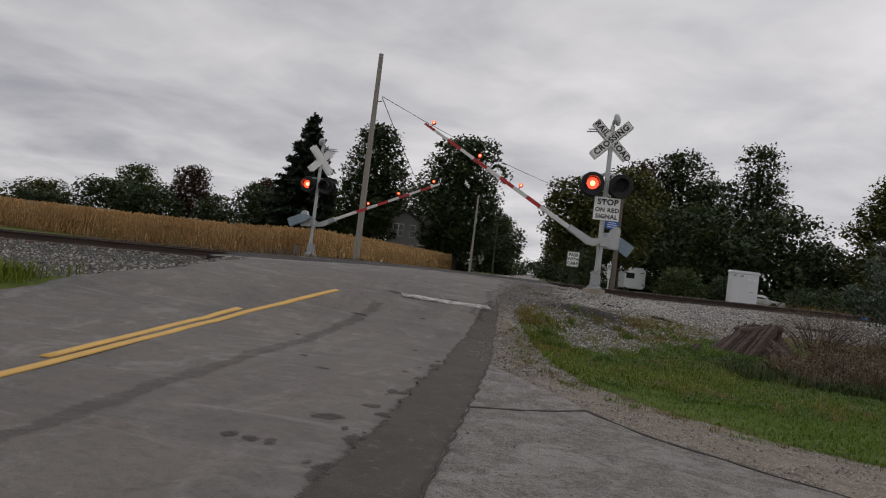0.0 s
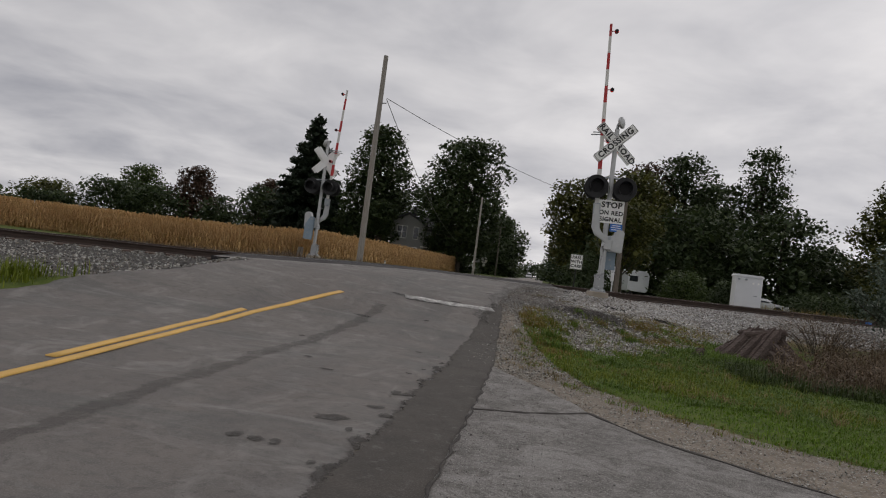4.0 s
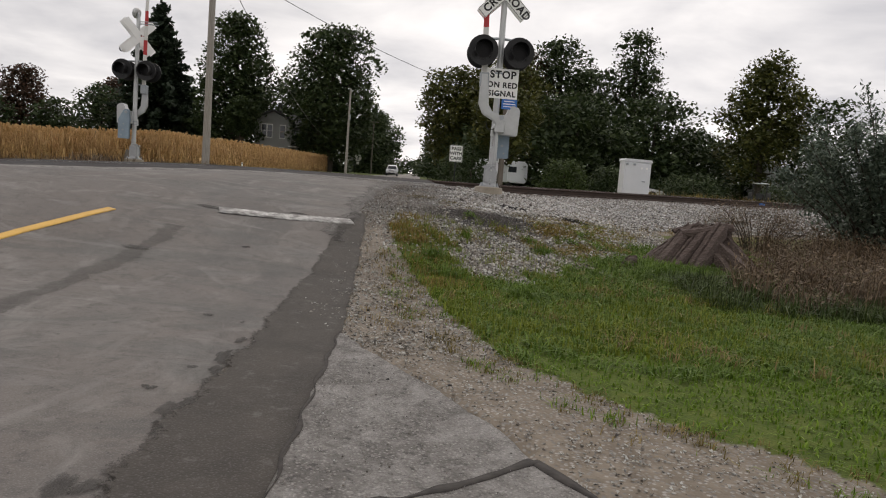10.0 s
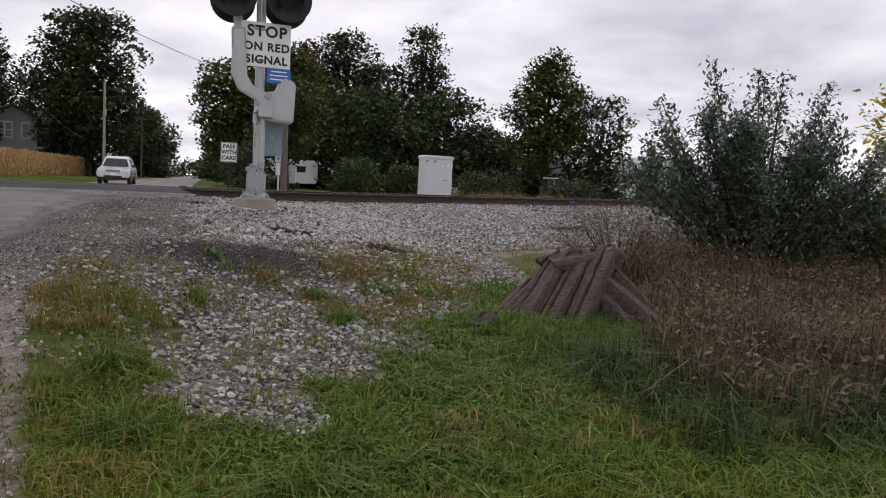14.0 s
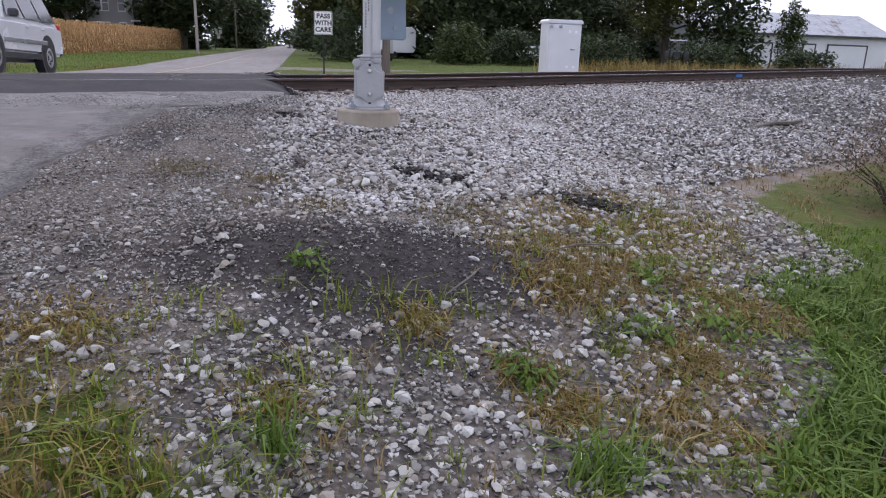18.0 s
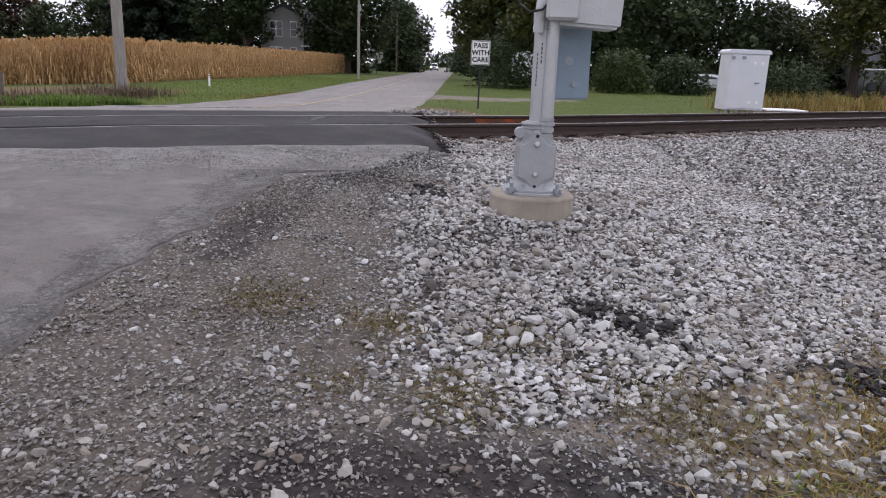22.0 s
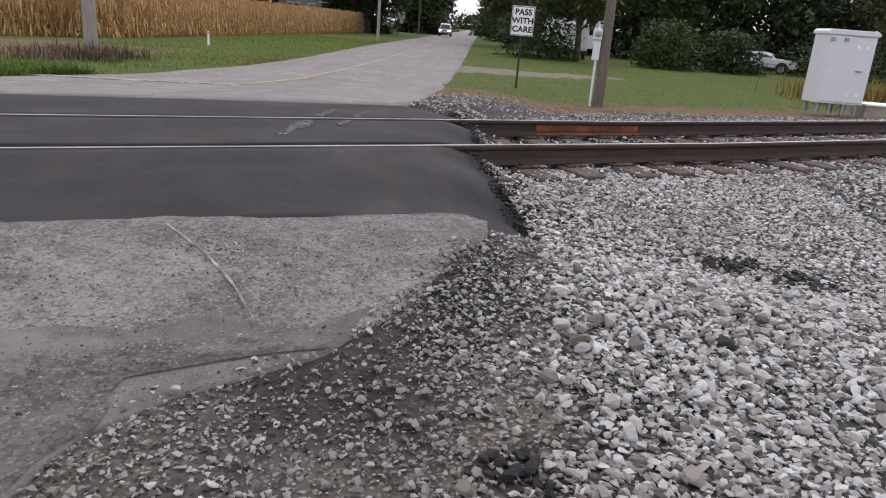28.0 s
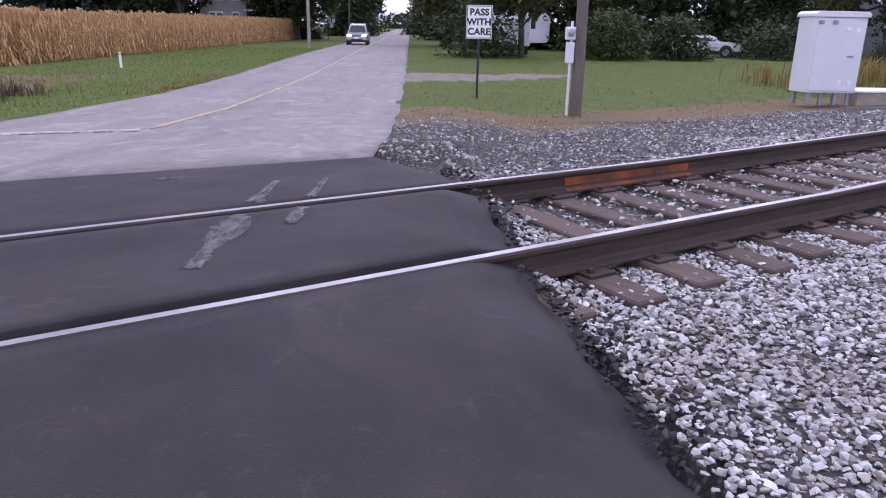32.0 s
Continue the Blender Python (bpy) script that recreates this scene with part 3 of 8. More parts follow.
def part(name, me, material, parent=None, label="", m=None):
    """Links a mesh as one object, under a thing or a part if given."""
    if isinstance(me, MB):
        me = me.mesh(name)
    if not me.materials:
        me.materials.append(MATS[material])
    ob = new(name, me)
    ob.parent = parent
    if m is not None:
        ob.matrix_basis = m
    if label:
        ob["label"] = label
    return ob


def thing(name, label, category, m=None, group="", kind=""):
    ob = new(name)
    if m is not None:
        ob.matrix_basis = m
    ob.empty_display_size = 0.2
    return tagged(ob, label, category, group, kind)


def lettering(name, text, size, material, parent, m, label="", spacing=1.0):
    cu = bpy.data.curves.new(name, "FONT")
    cu.body, cu.size, cu.align_x, cu.align_y, cu.extrude, cu.space_character = text, size, "CENTER", "CENTER", 0.0015, spacing
    cu.offset = size * 0.034
    tmp = new(name, cu)
    me = bpy.data.meshes.new_from_object(tmp.evaluated_get(bpy.context.evaluated_depsgraph_get()))
    bpy.data.objects.remove(tmp)
    bpy.data.curves.remove(cu)
    # each letter is a part of its own
    bm = bmesh.new()
    bm.from_mesh(me)
    left_ = set(bm.verts)
    while left_:
        grow = [min(left_, key=lambda v: v.index)]
        seen = set(grow)
        while grow:
            v = grow.pop()
            for e in v.link_edges:
                o = e.other_vert(v)
                if o not in seen:
                    seen.add(o)
                    grow.append(o)
        left_ -= seen
        num = {v: k for k, v in enumerate(sorted(seen, key=lambda v: v.index))}
        fs = [tuple(num[v] for v in f.verts) for f in bm.faces if f.verts[0] in num]
        glyph = bpy.data.meshes.new("letter")
        glyph.from_pydata([v.co[:] for v in num], [], fs)
        part("letter", glyph, material, parent, "", m)
    bm.free()


# ==== the lie of the land ====
TURN = radians(29.5)
UX, UY = math.cos(TURN), math.sin(TURN)
CY = 23.79
ROAD_PROFILE = ((-80, -0.1), (-20, -0.03), (-15, 0), (-12, 0.06), (-10.7, 0.12), (-9.5, 0.30), (-8.7, 0.49), (-8, 0.62), (-7.5, 0.70), (-6.5, 0.81), (-5.7, 0.90), (-4, 0.97), (-2.35, 1.0), (-0.85, 1.062), (0.85, 1.062), (2.6, 1.0), (5, 0.85), (10, 0.62), (20, 0.5), (4000, 0.5))
LAND_PROFILE = ((-80, -0.1), (-20, -0.03), (-15, 0), (-12, 0.06), (-10.5, 0.12), (-9, 0.30), (-7.5, 0.5), (-6, 0.62), (-4, 0.74), (-2.5, 0.80), (-1.5, 0.845), (1.5, 0.845), (2.5, 0.78), (4, 0.62), (6, 0.5), (8, 0.42), (15, 0.45), (26, 0.5), (4000, 0.5))


def prof(table, d):
    a = np.array(table, float)
    return np.interp(d, a[:, 0], a[:, 1])


def dist(x, y):
    return -np.asarray(x) * UY + (np.asarray(y) - CY) * UX


def along(x, y):
    return np.asarray(x) * UX + (np.asarray(y) - CY) * UY


def at_track(u, d):
    return u * UX - d * UY, CY + u * UY + d * UX


def sstep(a, b, v):
    t = np.clip((np.asarray(v, float) - a) / (b - a), 0, 1)
    return t * t * (3 - 2 * t)


def rail_grade(u):
    """The line dips to the left of the road and climbs gently to the right."""
    return np.interp(u, (-60, -17.8, -15.2, -12.3, -9.8, -8.2, -6.8, -5.4, -4.0, 3, 25, 60), (-0.45, -0.365, -0.32, -0.275, -0.225, -0.15, -0.07, -0.02, 0.0, 0.0, 0.24, 0.3))


def grade(x, y):
    return rail_grade(along(x, y)) * (1 - sstep(2.6, 6.5, np.abs(dist(x, y))))


def road_z(x, y):
    return prof(ROAD_PROFILE, dist(x, y)) + grade(x, y)


def land_z(x, y):
    x, y = np.asarray(x, float), np.asarray(y, float)
    d = dist(x, y)
    near = np.interp(d, (-5.0, -2.6, 2.6, 6), (2.0, 0.3, 0.3, 0.3))
    wide = np.interp(d, (-5.0, -2.6, 2.6, 6), (3.0, 0.55, 0.6, 2.4))
    left = np.interp(d, (-11.0, -9.0, -7.4, -6.0, -4.0, -2.4, 2.6, 6), (-6.9, -6.5, -5.9, -6.0, -6.9, -7.8, -8.6, -9.6))
    wl_ = np.interp(d, (-11.0, -7.0, -5.0, -2.6, 2.6, 6), (1.6, 1.1, 1.0, 0.7, 0.7, 2.5))
    t = np.maximum(np.clip((x - near) / wide, 0, 1), np.clip((left - x) / wl_, 0, 1))
    w = 1 - t * t * (3 - 2 * t)
    z = prof(ROAD_PROFILE, d) * w + prof(LAND_PROFILE, d) * (1 - w)
    # the cut beside the track, left of the road, lies lower
    z = z - np.interp(d, (-10.5, -9.0, -7.5, -6.0, -4.0, -2.5, -1.5), (0.0, 0.04, 0.15, 0.20, 0.13, 0.06, 0.0)) * sstep(5.8, 7.6, -x)
    # ballast heaped round the signal's foot
    z = z + 0.055 * np.exp(-((x - 1.376) ** 2 + (y - 18.02) ** 2) / 0.55 ** 2)
    # the field lies a little lower away from the road
    z = z + 0.07 * np.exp(-(((x - 1.1) / 0.9) ** 2 + ((y - 15.1) / 0.5) ** 2))
    return z + grade(x, y) - 0.40 * sstep(12, 24, -x) * sstep(3, 9, d)


def inside(poly, x, y):
    """1 inside a closed outline, 0 outside."""
    x, y = np.asarray(x), np.asarray(y)
    r = np.zeros(np.broadcast(x, y).shape, bool)
    for (ax, ay), (bx, by) in zip(poly, poly[1:] + poly[:1]):
        hit = ((ay > y) != (by > y)) & (x < (bx - ax) * (y - ay) / (by - ay + 1e-12) + ax)
        r ^= hit
    return r


def wob(x, scale=1.0, amp=0.1, seed=0.0):
    x = np.asarray(x, float) * scale
    return amp * (np.sin(x * 1.7 + seed) * 0.45 + np.sin(x * 4.1 + 1.3 + seed * 2) * 0.3 + np.sin(x * 9.7 + 2.1 + seed * 3) * 0.25)


def near_right(y):
    """The ragged right edge of the near road, at a given y."""
    y = np.asarray(y, float)
    base = np.interp(y, (-60, 9, 13, 15.2, 16.9, 18.0, 19.0, 19.3, 20.2, 21.5), (-0.95, -0.98, -0.82, -0.76, -0.62, -0.5, -0.46, 0.10, 0.28, 0.45))
    return base + wob(y, 2.2, 0.07, 0.4)


def near_left(y):
    y = np.asarray(y, float)
    return np.interp(y, (-60, 4, 8.4, 9.6, 11.5, 13.4, 15, 17, 20), (-7.0, -6.95, -6.85, -6.65, -6.0, -5.85, -6.35, -7.4, -8.3)) + wob(y, 1.3, 0.08, 2.0)


def far_right(y):
    return np.interp(y, (25.5, 30, 50, 200, 900), (-0.45, -0.26, -0.15, 0.1, 0.1)) + wob(y, 0.8, 0.06, 1.0)


def far_left(y):
    return np.interp(y, (24, 27, 31, 37, 60, 900), (-7.6, -6.9, -6.35, -5.75, -6.2, -6.6)) + wob(y, 0.8, 0.08, 3.0)


GRASS_EDGE = ((30, -12), (14, 2.6), (6, 5.4), (4, 6.1), (2.28, 6.88), (1.95, 7.24), (1.36, 7.73), (0.66, 8.73), (0.27, 10.3), (-0.15, 12.57), (-0.38, 13.7))
APRON_EDGE = ((30, -22), (8, 1.6), (3, 4.7), (1.5, 5.89), (1.05, 6.33), (0.60, 6.98), (0.54, 7.27), (0.0, 8.19), (-0.47, 9.0))
CORN_FRONT = ((-15.6, 48.0), (-30, 46.5), (-60, 40), (-130, 20))


def corn_front(x):
    a = np.array(CORN_FRONT)[::-1]
    return np.interp(x, a[:, 0], a[:, 1])


GRASS = list(GRASS_EDGE) + [(0.3, 14.1), (1.5, 14.6), (2.6, 15.3), (6.0, 18.3), (14, 23.2), (60, 50), (60, -12)]
POCKET = [(0.30, 13.35), (0.15, 14.3), (1.2, 14.9), (2.6, 15.8), (4.7, 16.9), (4.0, 15.7), (3.3, 14.9), (3.0, 14.4), (2.75, 13.9), (2.5, 13.4), (2.35, 12.85), (1.8, 12.65), (1.45, 12.3), (1.38, 11.85), (0.95, 11.7), (0.60, 12.3)]
WEEDS = [(4.0, 12.7), (3.8, 11.7), (4.4, 11.4), (5.3, 11.3), (7.0, 11.6), (14, 13.0), (24, 18), (24, 24), (14, 21.5), (9, 18.6), (6.5, 17.0), (5.7, 15.2), (5.2, 13.9), (4.5, 13.3)]


def pocket(x, y):
    """The gravel pocket in the grass, with a ragged outline."""
    x, y = np.asarray(x, float), np.asarray(y, float)
    ox = 0.16 * np.sin(3.1 * y + 1.3 * x) + 0.10 * np.sin(7.7 * y + 5.0 * x) + 0.06 * np.sin(15 * y - 11 * x)
    oy = 0.16 * np.sin(2.7 * x + 0.8 * y + 1.0) + 0.10 * np.sin(8.3 * x + 3.0 * y)
    return inside(POCKET, x + ox, y + oy)


def axis(steps):
    out = [steps[0][0]]
    for a, b, h in steps:
        n = max(1, int(round((b - a) / h)))
        out += list(np.linspace(a, b, n + 1)[1:])
    return np.array(out)


def regions(x, y):
    """How much grass, dry grass, ballast and dark cinder lies at each place."""
    d = dist(x, y)
    one = np.ones(np.broadcast(x, y).shape)
    grass = one * 0.9
    # near side, right of the road
    right = (x > -1.2) & (d < -1.2)
    zone = right & (y > -40)
    grass = np.where(zone, np.where(inside(GRASS, x, y), 0.95, 0.05), grass)
    grass = np.where(pocket(x, y), 0.22, grass)
    ballast = np.zeros_like(one)
    ballast = np.where((np.abs(d) < 3.2), 1.0, ballast)
    ballast = np.where((d > -7.7) & (d < 0) & (x > 0.4), sstep(0.35, 1.0, x + 0.12 * (y - 17) - 0.42 * sstep(18.3, 19.3, y)), ballast)
    ballast = np.where((d < 0) & (x < -5.4), sstep(-9.2, -8.0, d), ballast)
    ballast = np.where((d > 0) & (d < 6.3) & (x > -0.6), np.clip((6.6 - d) / 2.2, 0, 1), ballast)
    ballast = np.where((d > 0) & (d < 4.0) & (x < -6.5), 0.9, ballast)
    grass = np.where((d > -7.9) & (d < 6.0) & (x > -1.0), 0.0, grass)
    grass = np.where((d < 4.5) & (x < -5.4), 0.9 * (1 - sstep(-9.4, -8.2, d)), grass)
    ballast = np.where(pocket(x, y), 0.55, ballast)
    dry = np.where((x > 1.6) & (d > -8.9) & (d < -7.5), 0.40, 0.0)
    for cx, cy, r_ in ((0.97, 15.8, 0.22), (1.12, 16.25, 0.2), (0.52, 16.33, 0.2), (0.07, 16.38, 0.25), (-0.05, 14.0, 0.3), (0.9, 17.3, 0.18)):
        dry = np.maximum(dry, 0.5 * np.exp(-((x - cx) ** 2 + (y - cy) ** 2) / r_ ** 2))
    dry = np.where((x > -0.3) & (d > 5.4) & (d < 8.4), 0.75, dry)
    dry = np.where((x > -12.5) & (x < -8.5) & (d > 4.5) & (d < 9), 0.55, dry)
    dry = np.where((x < -9.5) & (d > 3) & (d < 26) & (y < 43), 0.8, dry)
    # worn gravel drive across the far lawn
    drive = (np.abs(y - 44.4 - 0.5 * x) < 2.6 - 0.28 * np.clip(x, 0, 6)) & (x > -0.4) & (x < 6.5)
    grass = np.where(drive, 0.34, grass)
    cinder = np.zeros_like(one)
    for cx, cy, rx, ry, k in ((1.1, 14.98, 1.05, 0.50, 1.35), (0.1, 15.0, 0.5, 0.28, 0.55), (1.18, 14.3, 0.35, 0.2, 0.75), (-0.3, 17.6, 0.35, 1.6, 0.6), (0.1, 19.2, 0.45, 0.6, 0.9), (0.47, 13.1, 0.3, 0.25, 0.6), (1.75, 16.45, 0.22, 0.12, 0.75), (2.75, 16.2, 0.4, 0.2, 0.7), (0.72, 21.2, 0.22, 0.6, 1.3), (0.62, 22.2, 0.2, 0.5, 1.2), (0.50, 20.1, 0.32, 0.75, 1.1), (0.25, 19.45, 0.4, 0.3, 0.9), (1.0, 17.55, 0.25, 0.2, 0.7), (4.5, 33.0, 2.5, 0.7, 0.6)):
        cinder = np.maximum(cinder, k * np.exp(-(((x - cx) / rx) ** 2 + ((y - cy) / ry) ** 2)))
    soil = np.where(right & (y > 12.5) & (d < -2.2), sstep(12.8, 15.0, y) * (1 - sstep(0.6, 1.6, x + 0.10 * (y - 17))), 0.0)
    return grass, dry, ballast, cinder, 0.8 * soil


def build_ground():
    xs = axis(((-3500, -600, 400), (-600, -120, 40), (-120, -30, 5), (-30, -9, 0.8), (-9, -1.2, 0.3), (-1.2, 4.2, 0.11), (4.2, 14, 0.25), (14, 40, 1.3), (40, 120, 6), (120, 600, 40), (600, 3500, 400)))
    ys = axis(((-3500, -600, 400), (-600, -100, 50), (-100, -10, 6), (-10, 4, 0.3), (4, 23, 0.12), (23, 34, 0.3), (34, 60, 0.8), (60, 140, 4), (140, 600, 40), (600, 3500, 400)))
    X, Y = np.meshgrid(xs, ys)
    Z = land_z(X, Y)
    d = dist(X, Y)
    near = (np.abs(X) < 40) & (Y > -10) & (Y < 60)
    rough = np.zeros_like(Z)
    for f, a, p in ((1.1, 0.022, 0.3), (2.7, 0.014, 1.1), (6.1, 0.008, 2.0), (13.0, 0.005, 0.7)):
        rough += a * np.sin(X * f + 1.7 * np.sin(Y * f * 0.6 + p) + p) * np.sin(Y * f * 0.93 + 1.3 * np.sin(X * f * 0.7) + 2 * p)
    reg = regions(X, Y)
    Z = Z + np.where(near, rough * np.where((reg[2] > 0.2) | (reg[4] > 0.2) | (reg[0] < 0.4), 0.12, 0.35), 0)
    # the roads and the crossing lie on the sheet, which is sunk below them
    on_near = (X > near_left(Y) + 0.12) & (X < near_right(Y) - 0.14) & (d < -2.2)
    on_far = (X > far_left(Y) + 0.1) & (X < far_right(Y) - 0.1) & (d > 2.2) & (Y < 900)
    on_cross = (np.abs(d) < 2.9) & (X > -8.6) & (X < 0.5)
    apron = inside(list(APRON_EDGE) + [(-0.9, 9.0), (-0.9, -22)], X, Y)
    flat = on_near | on_far | apron
    base = np.where(on_near | apron, road_z(X, Y), np.where(on_far, road_z(X, Y), Z))
    Z = np.where(flat, base - 0.05, Z)
    Z = np.where(on_cross, road_z(X, Y) - 0.2, Z)
    nose = (d > -2.75) & (d < 2.2) & (X > 0.15) & (X < np.interp(d, (-2.7, -1.5, -0.8, 0.8, 2.2), (0.95, 0.85, 0.6, 0.45, 0.1)))
    Z = np.where(nose, np.minimum(Z, road_z(X, Y) - 0.42), Z)
    n, m = X.shape[1], X.shape[0]
    verts = np.stack([X.ravel(), Y.ravel(), Z.ravel()], 1)
    i = (np.arange(m - 1)[:, None] * n + np.arange(n - 1)[None]).ravel()
    me = np_mesh("ground", verts, np.stack([i, i + 1, i + n + 1, i + n], 1))
    for name, val in zip(("grass", "dry", "gravel", "dark", "soil"), regions(X.ravel(), Y.ravel())):
        me.attributes.new(name, "FLOAT", "POINT").data.foreach_set("value", val.astype(np.float32))
    me.polygons.foreach_set("use_smooth", np.ones(len(me.polygons), bool))
    ob = part("ground", me, "earth")
    return tagged(ob, "flat farm land of grass, dirt and gravel beside the railway", "ground", kind="structure")


ground = build_ground()


def sheet(name, rows, material, thick=0.05):
    """A thin slab from rows of equal length of (x, y, z) top points, with a skirt all round."""
    rows = np.array(rows, float)
    m, n = rows.shape[:2]
    top = rows.reshape(-1, 3)
    i = (np.arange(m - 1)[:, None] * n + np.arange(n - 1)[None]).ravel()
    faces = [np.stack([i, i + 1, i + n + 1, i + n], 1)]
    ring = np.r_[np.arange(n), n - 1 + n * np.arange(1, m), (m - 1) * n + np.arange(n - 2, -1, -1), n * np.arange(m - 2, 0, -1)]
    low = top[ring] - (0, 0, thick)
    k = len(top) + np.arange(len(ring))
    faces.append(np.stack([np.roll(ring, -1), ring, k, np.roll(k, -1)], 1))
    me = np_mesh(name, np.r_[top, low], np.concatenate(faces))
    me.materials.append(MATS[material])
    return me


def fade_out(me, cols, n):
    """Lay the wear of a sheet's columns on it: 0 at a worn rim, 1 where it is whole."""
    a = np.zeros(len(me.vertices), np.float32)
    a[:n * len(cols)] = np.tile(np.array(cols, np.float32), n)
    me.attributes.new("fade", "FLOAT", "POINT").data.foreach_set("value", a)
    return me


def near_road():
    road = thing("road_near", "worn grey asphalt country road rising to the railway crossing", "road", kind="structure")
    rows = []
    ys = axis(((-60, -4, 4), (-4, 4, 0.5), (4, 22.5, 0.12)))
    for y0 in ys:
        k = sstep(14, 19.5, y0)
        row = []
        for s_ in np.linspace(0, 1, 45):
            xl, xr = near_left(y0 - 3.6 * k), near_right(y0 + 0.0)
            x = xl + (xr - xl) * s_
            y = y0 + k * (x - 0.3) * math.tan(TURN)
            if k > 0:
                x = xl + (near_right(y) - xl) * s_
                y = y0 + k * (x - 0.3) * math.tan(TURN)
            lim = CY + (-2.30 + wob(x, 2.0, 0.05) + x * UY) / UX - 0.18 * float(sstep(-1.6, -0.9, x)) - 0.12 * float(sstep(-0.3, 0.2, x))
            y = min(y, lim)
            row.append((x, y, float(road_z(x, y)) + 0.008 + 0.006 * math.sin(x * 2.1 + y) * math.sin(y * 1.3)))
        rows.append(row)
    part("pavement", sheet("pavement", rows, "old_asphalt"), "old_asphalt", road)
    # dark filler strip along the joint with the apron
    rows = []
    for y in axis(((-60, -4, 4), (-4, 4, 0.5), (4, 14.0, 0.08))):
        l = np.interp(y, (-60, 3.6, 6.3, 8.1, 11, 14), (-1.03, -1.02, -1.04, -1.02, -1.03, -0.9)) + float(wob(y, 7.0, 0.03, 1.0) + wob(y, 1.3, 0.04, 2.0) + wob(y, 19.0, 0.02, 1.0))
        r = np.interp(y, (-60, 9, 14), (-0.47, -0.47, -0.70)) + float(wob(y, 3.0, 0.02, 4.0))
        rows.append([(x, y, float(road_z(x, y)) + 0.0165) for x in np.linspace(l - 0.07, r, 8)])
    part("filler_strip", fade_out(sheet("filler_strip", rows, "dark_patch", 0.004), (0.0, 0.45, 0.72, 1, 1, 1, 1, 1), len(rows)), "dark_patch", road, "dark ragged asphalt filler strip")
    # paved apron of the turn-in
    ax, ay = np.array(APRON_EDGE)[:, 0], np.array(APRON_EDGE)[:, 1]
    rows = []
    for y in axis(((-22, 0, 1.0), (0, 9.0, 0.12))):
        r = float(np.interp(y, ay, ax)) + float(wob(y, 3.0, 0.03, 5.0))
        rows.append([(x, y, float(road_z(x, y)) + 0.012) for x in np.linspace(-0.50, max(r, -0.45), 30)])
    part("apron", sheet("apron", rows, "pale_asphalt"), "pale_asphalt", road, "pale paved turn-in apron")
    # bleached, broken lip in front of the new asphalt
    rows = []
    for s_ in np.linspace(0, 1, 60):
        x = -7.9 + 8.50 * s_
        y1 = CY + (-2.26 + wob(x, 2.0, 0.05) + x * UY) / UX - 0.16 * sstep(-3.2, -1.9, x) - 0.10 * sstep(-0.3, 0.2, x)
        w = (0.55 + 1.1 * sstep(-3.2, -0.6, x)) * (1 - 0.70 * sstep(0.1, 0.6, x))
        y1 -= 0.12 * sstep(-1.0, -0.3, x) + 0.25 * sstep(0.42, 0.62, x)
        rows.append([(x, y, float(road_z(x, y)) - 0.004 + 0.0195 * min(1.0, j / 4) + 0.010 * j / 11 + 0.003 * math.sin(9 * x + 3 * y) * j / 11) for j, y in enumerate(np.linspace(y1 - w - wob(x, 3.0, 0.25, 1.0), y1, 12))])
    part("broken_lip", fade_out(sheet("broken_lip", rows, "lip_asphalt", 0.002), (0.0, 0.30, 0.55, 0.8, 1, 1, 1, 1, 1, 1, 1, 1), len(rows)), "lip_asphalt", road, "bleached ravelled asphalt lip")
    rows = []
    for y in axis(((12.5, 19.3, 0.08),)):
        xr = float(near_right(y)) - 0.015
        w = 0.32 + float(wob(y, 2.0, 0.22, 0.7)) + 0.25 * float(sstep(16.5, 18.5, y))
        rows.append([(xr - w * q, y, float(road_z(xr - w * q, y)) + 0.0165) for q in (1, 0.75, 0.5, 0.25, 0)])
    part("bleached_rim", fade_out(sheet("bleached_rim", rows, "bleached_rim", 0.001), (0.0, 0.2, 0.42, 0.6, 0.75), len(rows)), "bleached_rim", road, "pale ravelled road edge")
    # paint
    def stripe(name, pts, w, mat, label, lift=0.014):
        rows = []
        for k in range(len(pts) - 1):
            (xa, ya), (xb, yb) = pts[k], pts[k + 1]
            n = max(2, int(math.hypot(xb - xa, yb - ya) / 0.25))
            for j in range(n + (k == len(pts) - 2)):
                t = j / n
                x, y = xa + (xb - xa) * t, ya + (yb - ya) * t
                dx_, dy_ = yb - ya, -(xb - xa)
                q = w / 2 / math.hypot(dx_, dy_)
                rows.append([(x + dx_ * q * e, y + dy_ * q * e, float(road_z(x + dx_ * q * e, y + dy_ * q * e)) + 0.008 + lift) for e in (-1, -0.3, 0.3, 1)])
        return part(name, sheet(name, rows, mat, 0.012), mat, road, label)

    centre = [(-3.6, -40), (-3.6, 0), (-3.76, 4.0), (-3.85, 4.85), (-3.89, 5.41), (-3.96, 6.11), (-4.05, 7.0), (-4.13, 8.09), (-4.15, 8.7), (-4.13, 9.32), (-4.065, 9.86), (-3.95, 10.46), (-3.81, 11.0), (-3.63, 11.56), (-3.45, 12.18)]
    stripe("centre_line", centre, 0.10, "road_yellow", "solid yellow centre line")
    stripe("centre_line", [(-3.82, -40), (-3.82, -3), (-3.84, 1.5)], 0.10, "road_yellow", "yellow passing line")
    stripe("centre_line", [(-4.07, 5.63), (-4.11, 6.02), (-4.16, 6.45), (-4.21, 6.94), (-4.27, 7.49), (-4.31, 8.07), (-4.335, 8.73), (-4.31, 9.36), (-4.235, 9.91)], 0.10, "road_yellow", "yellow passing line")
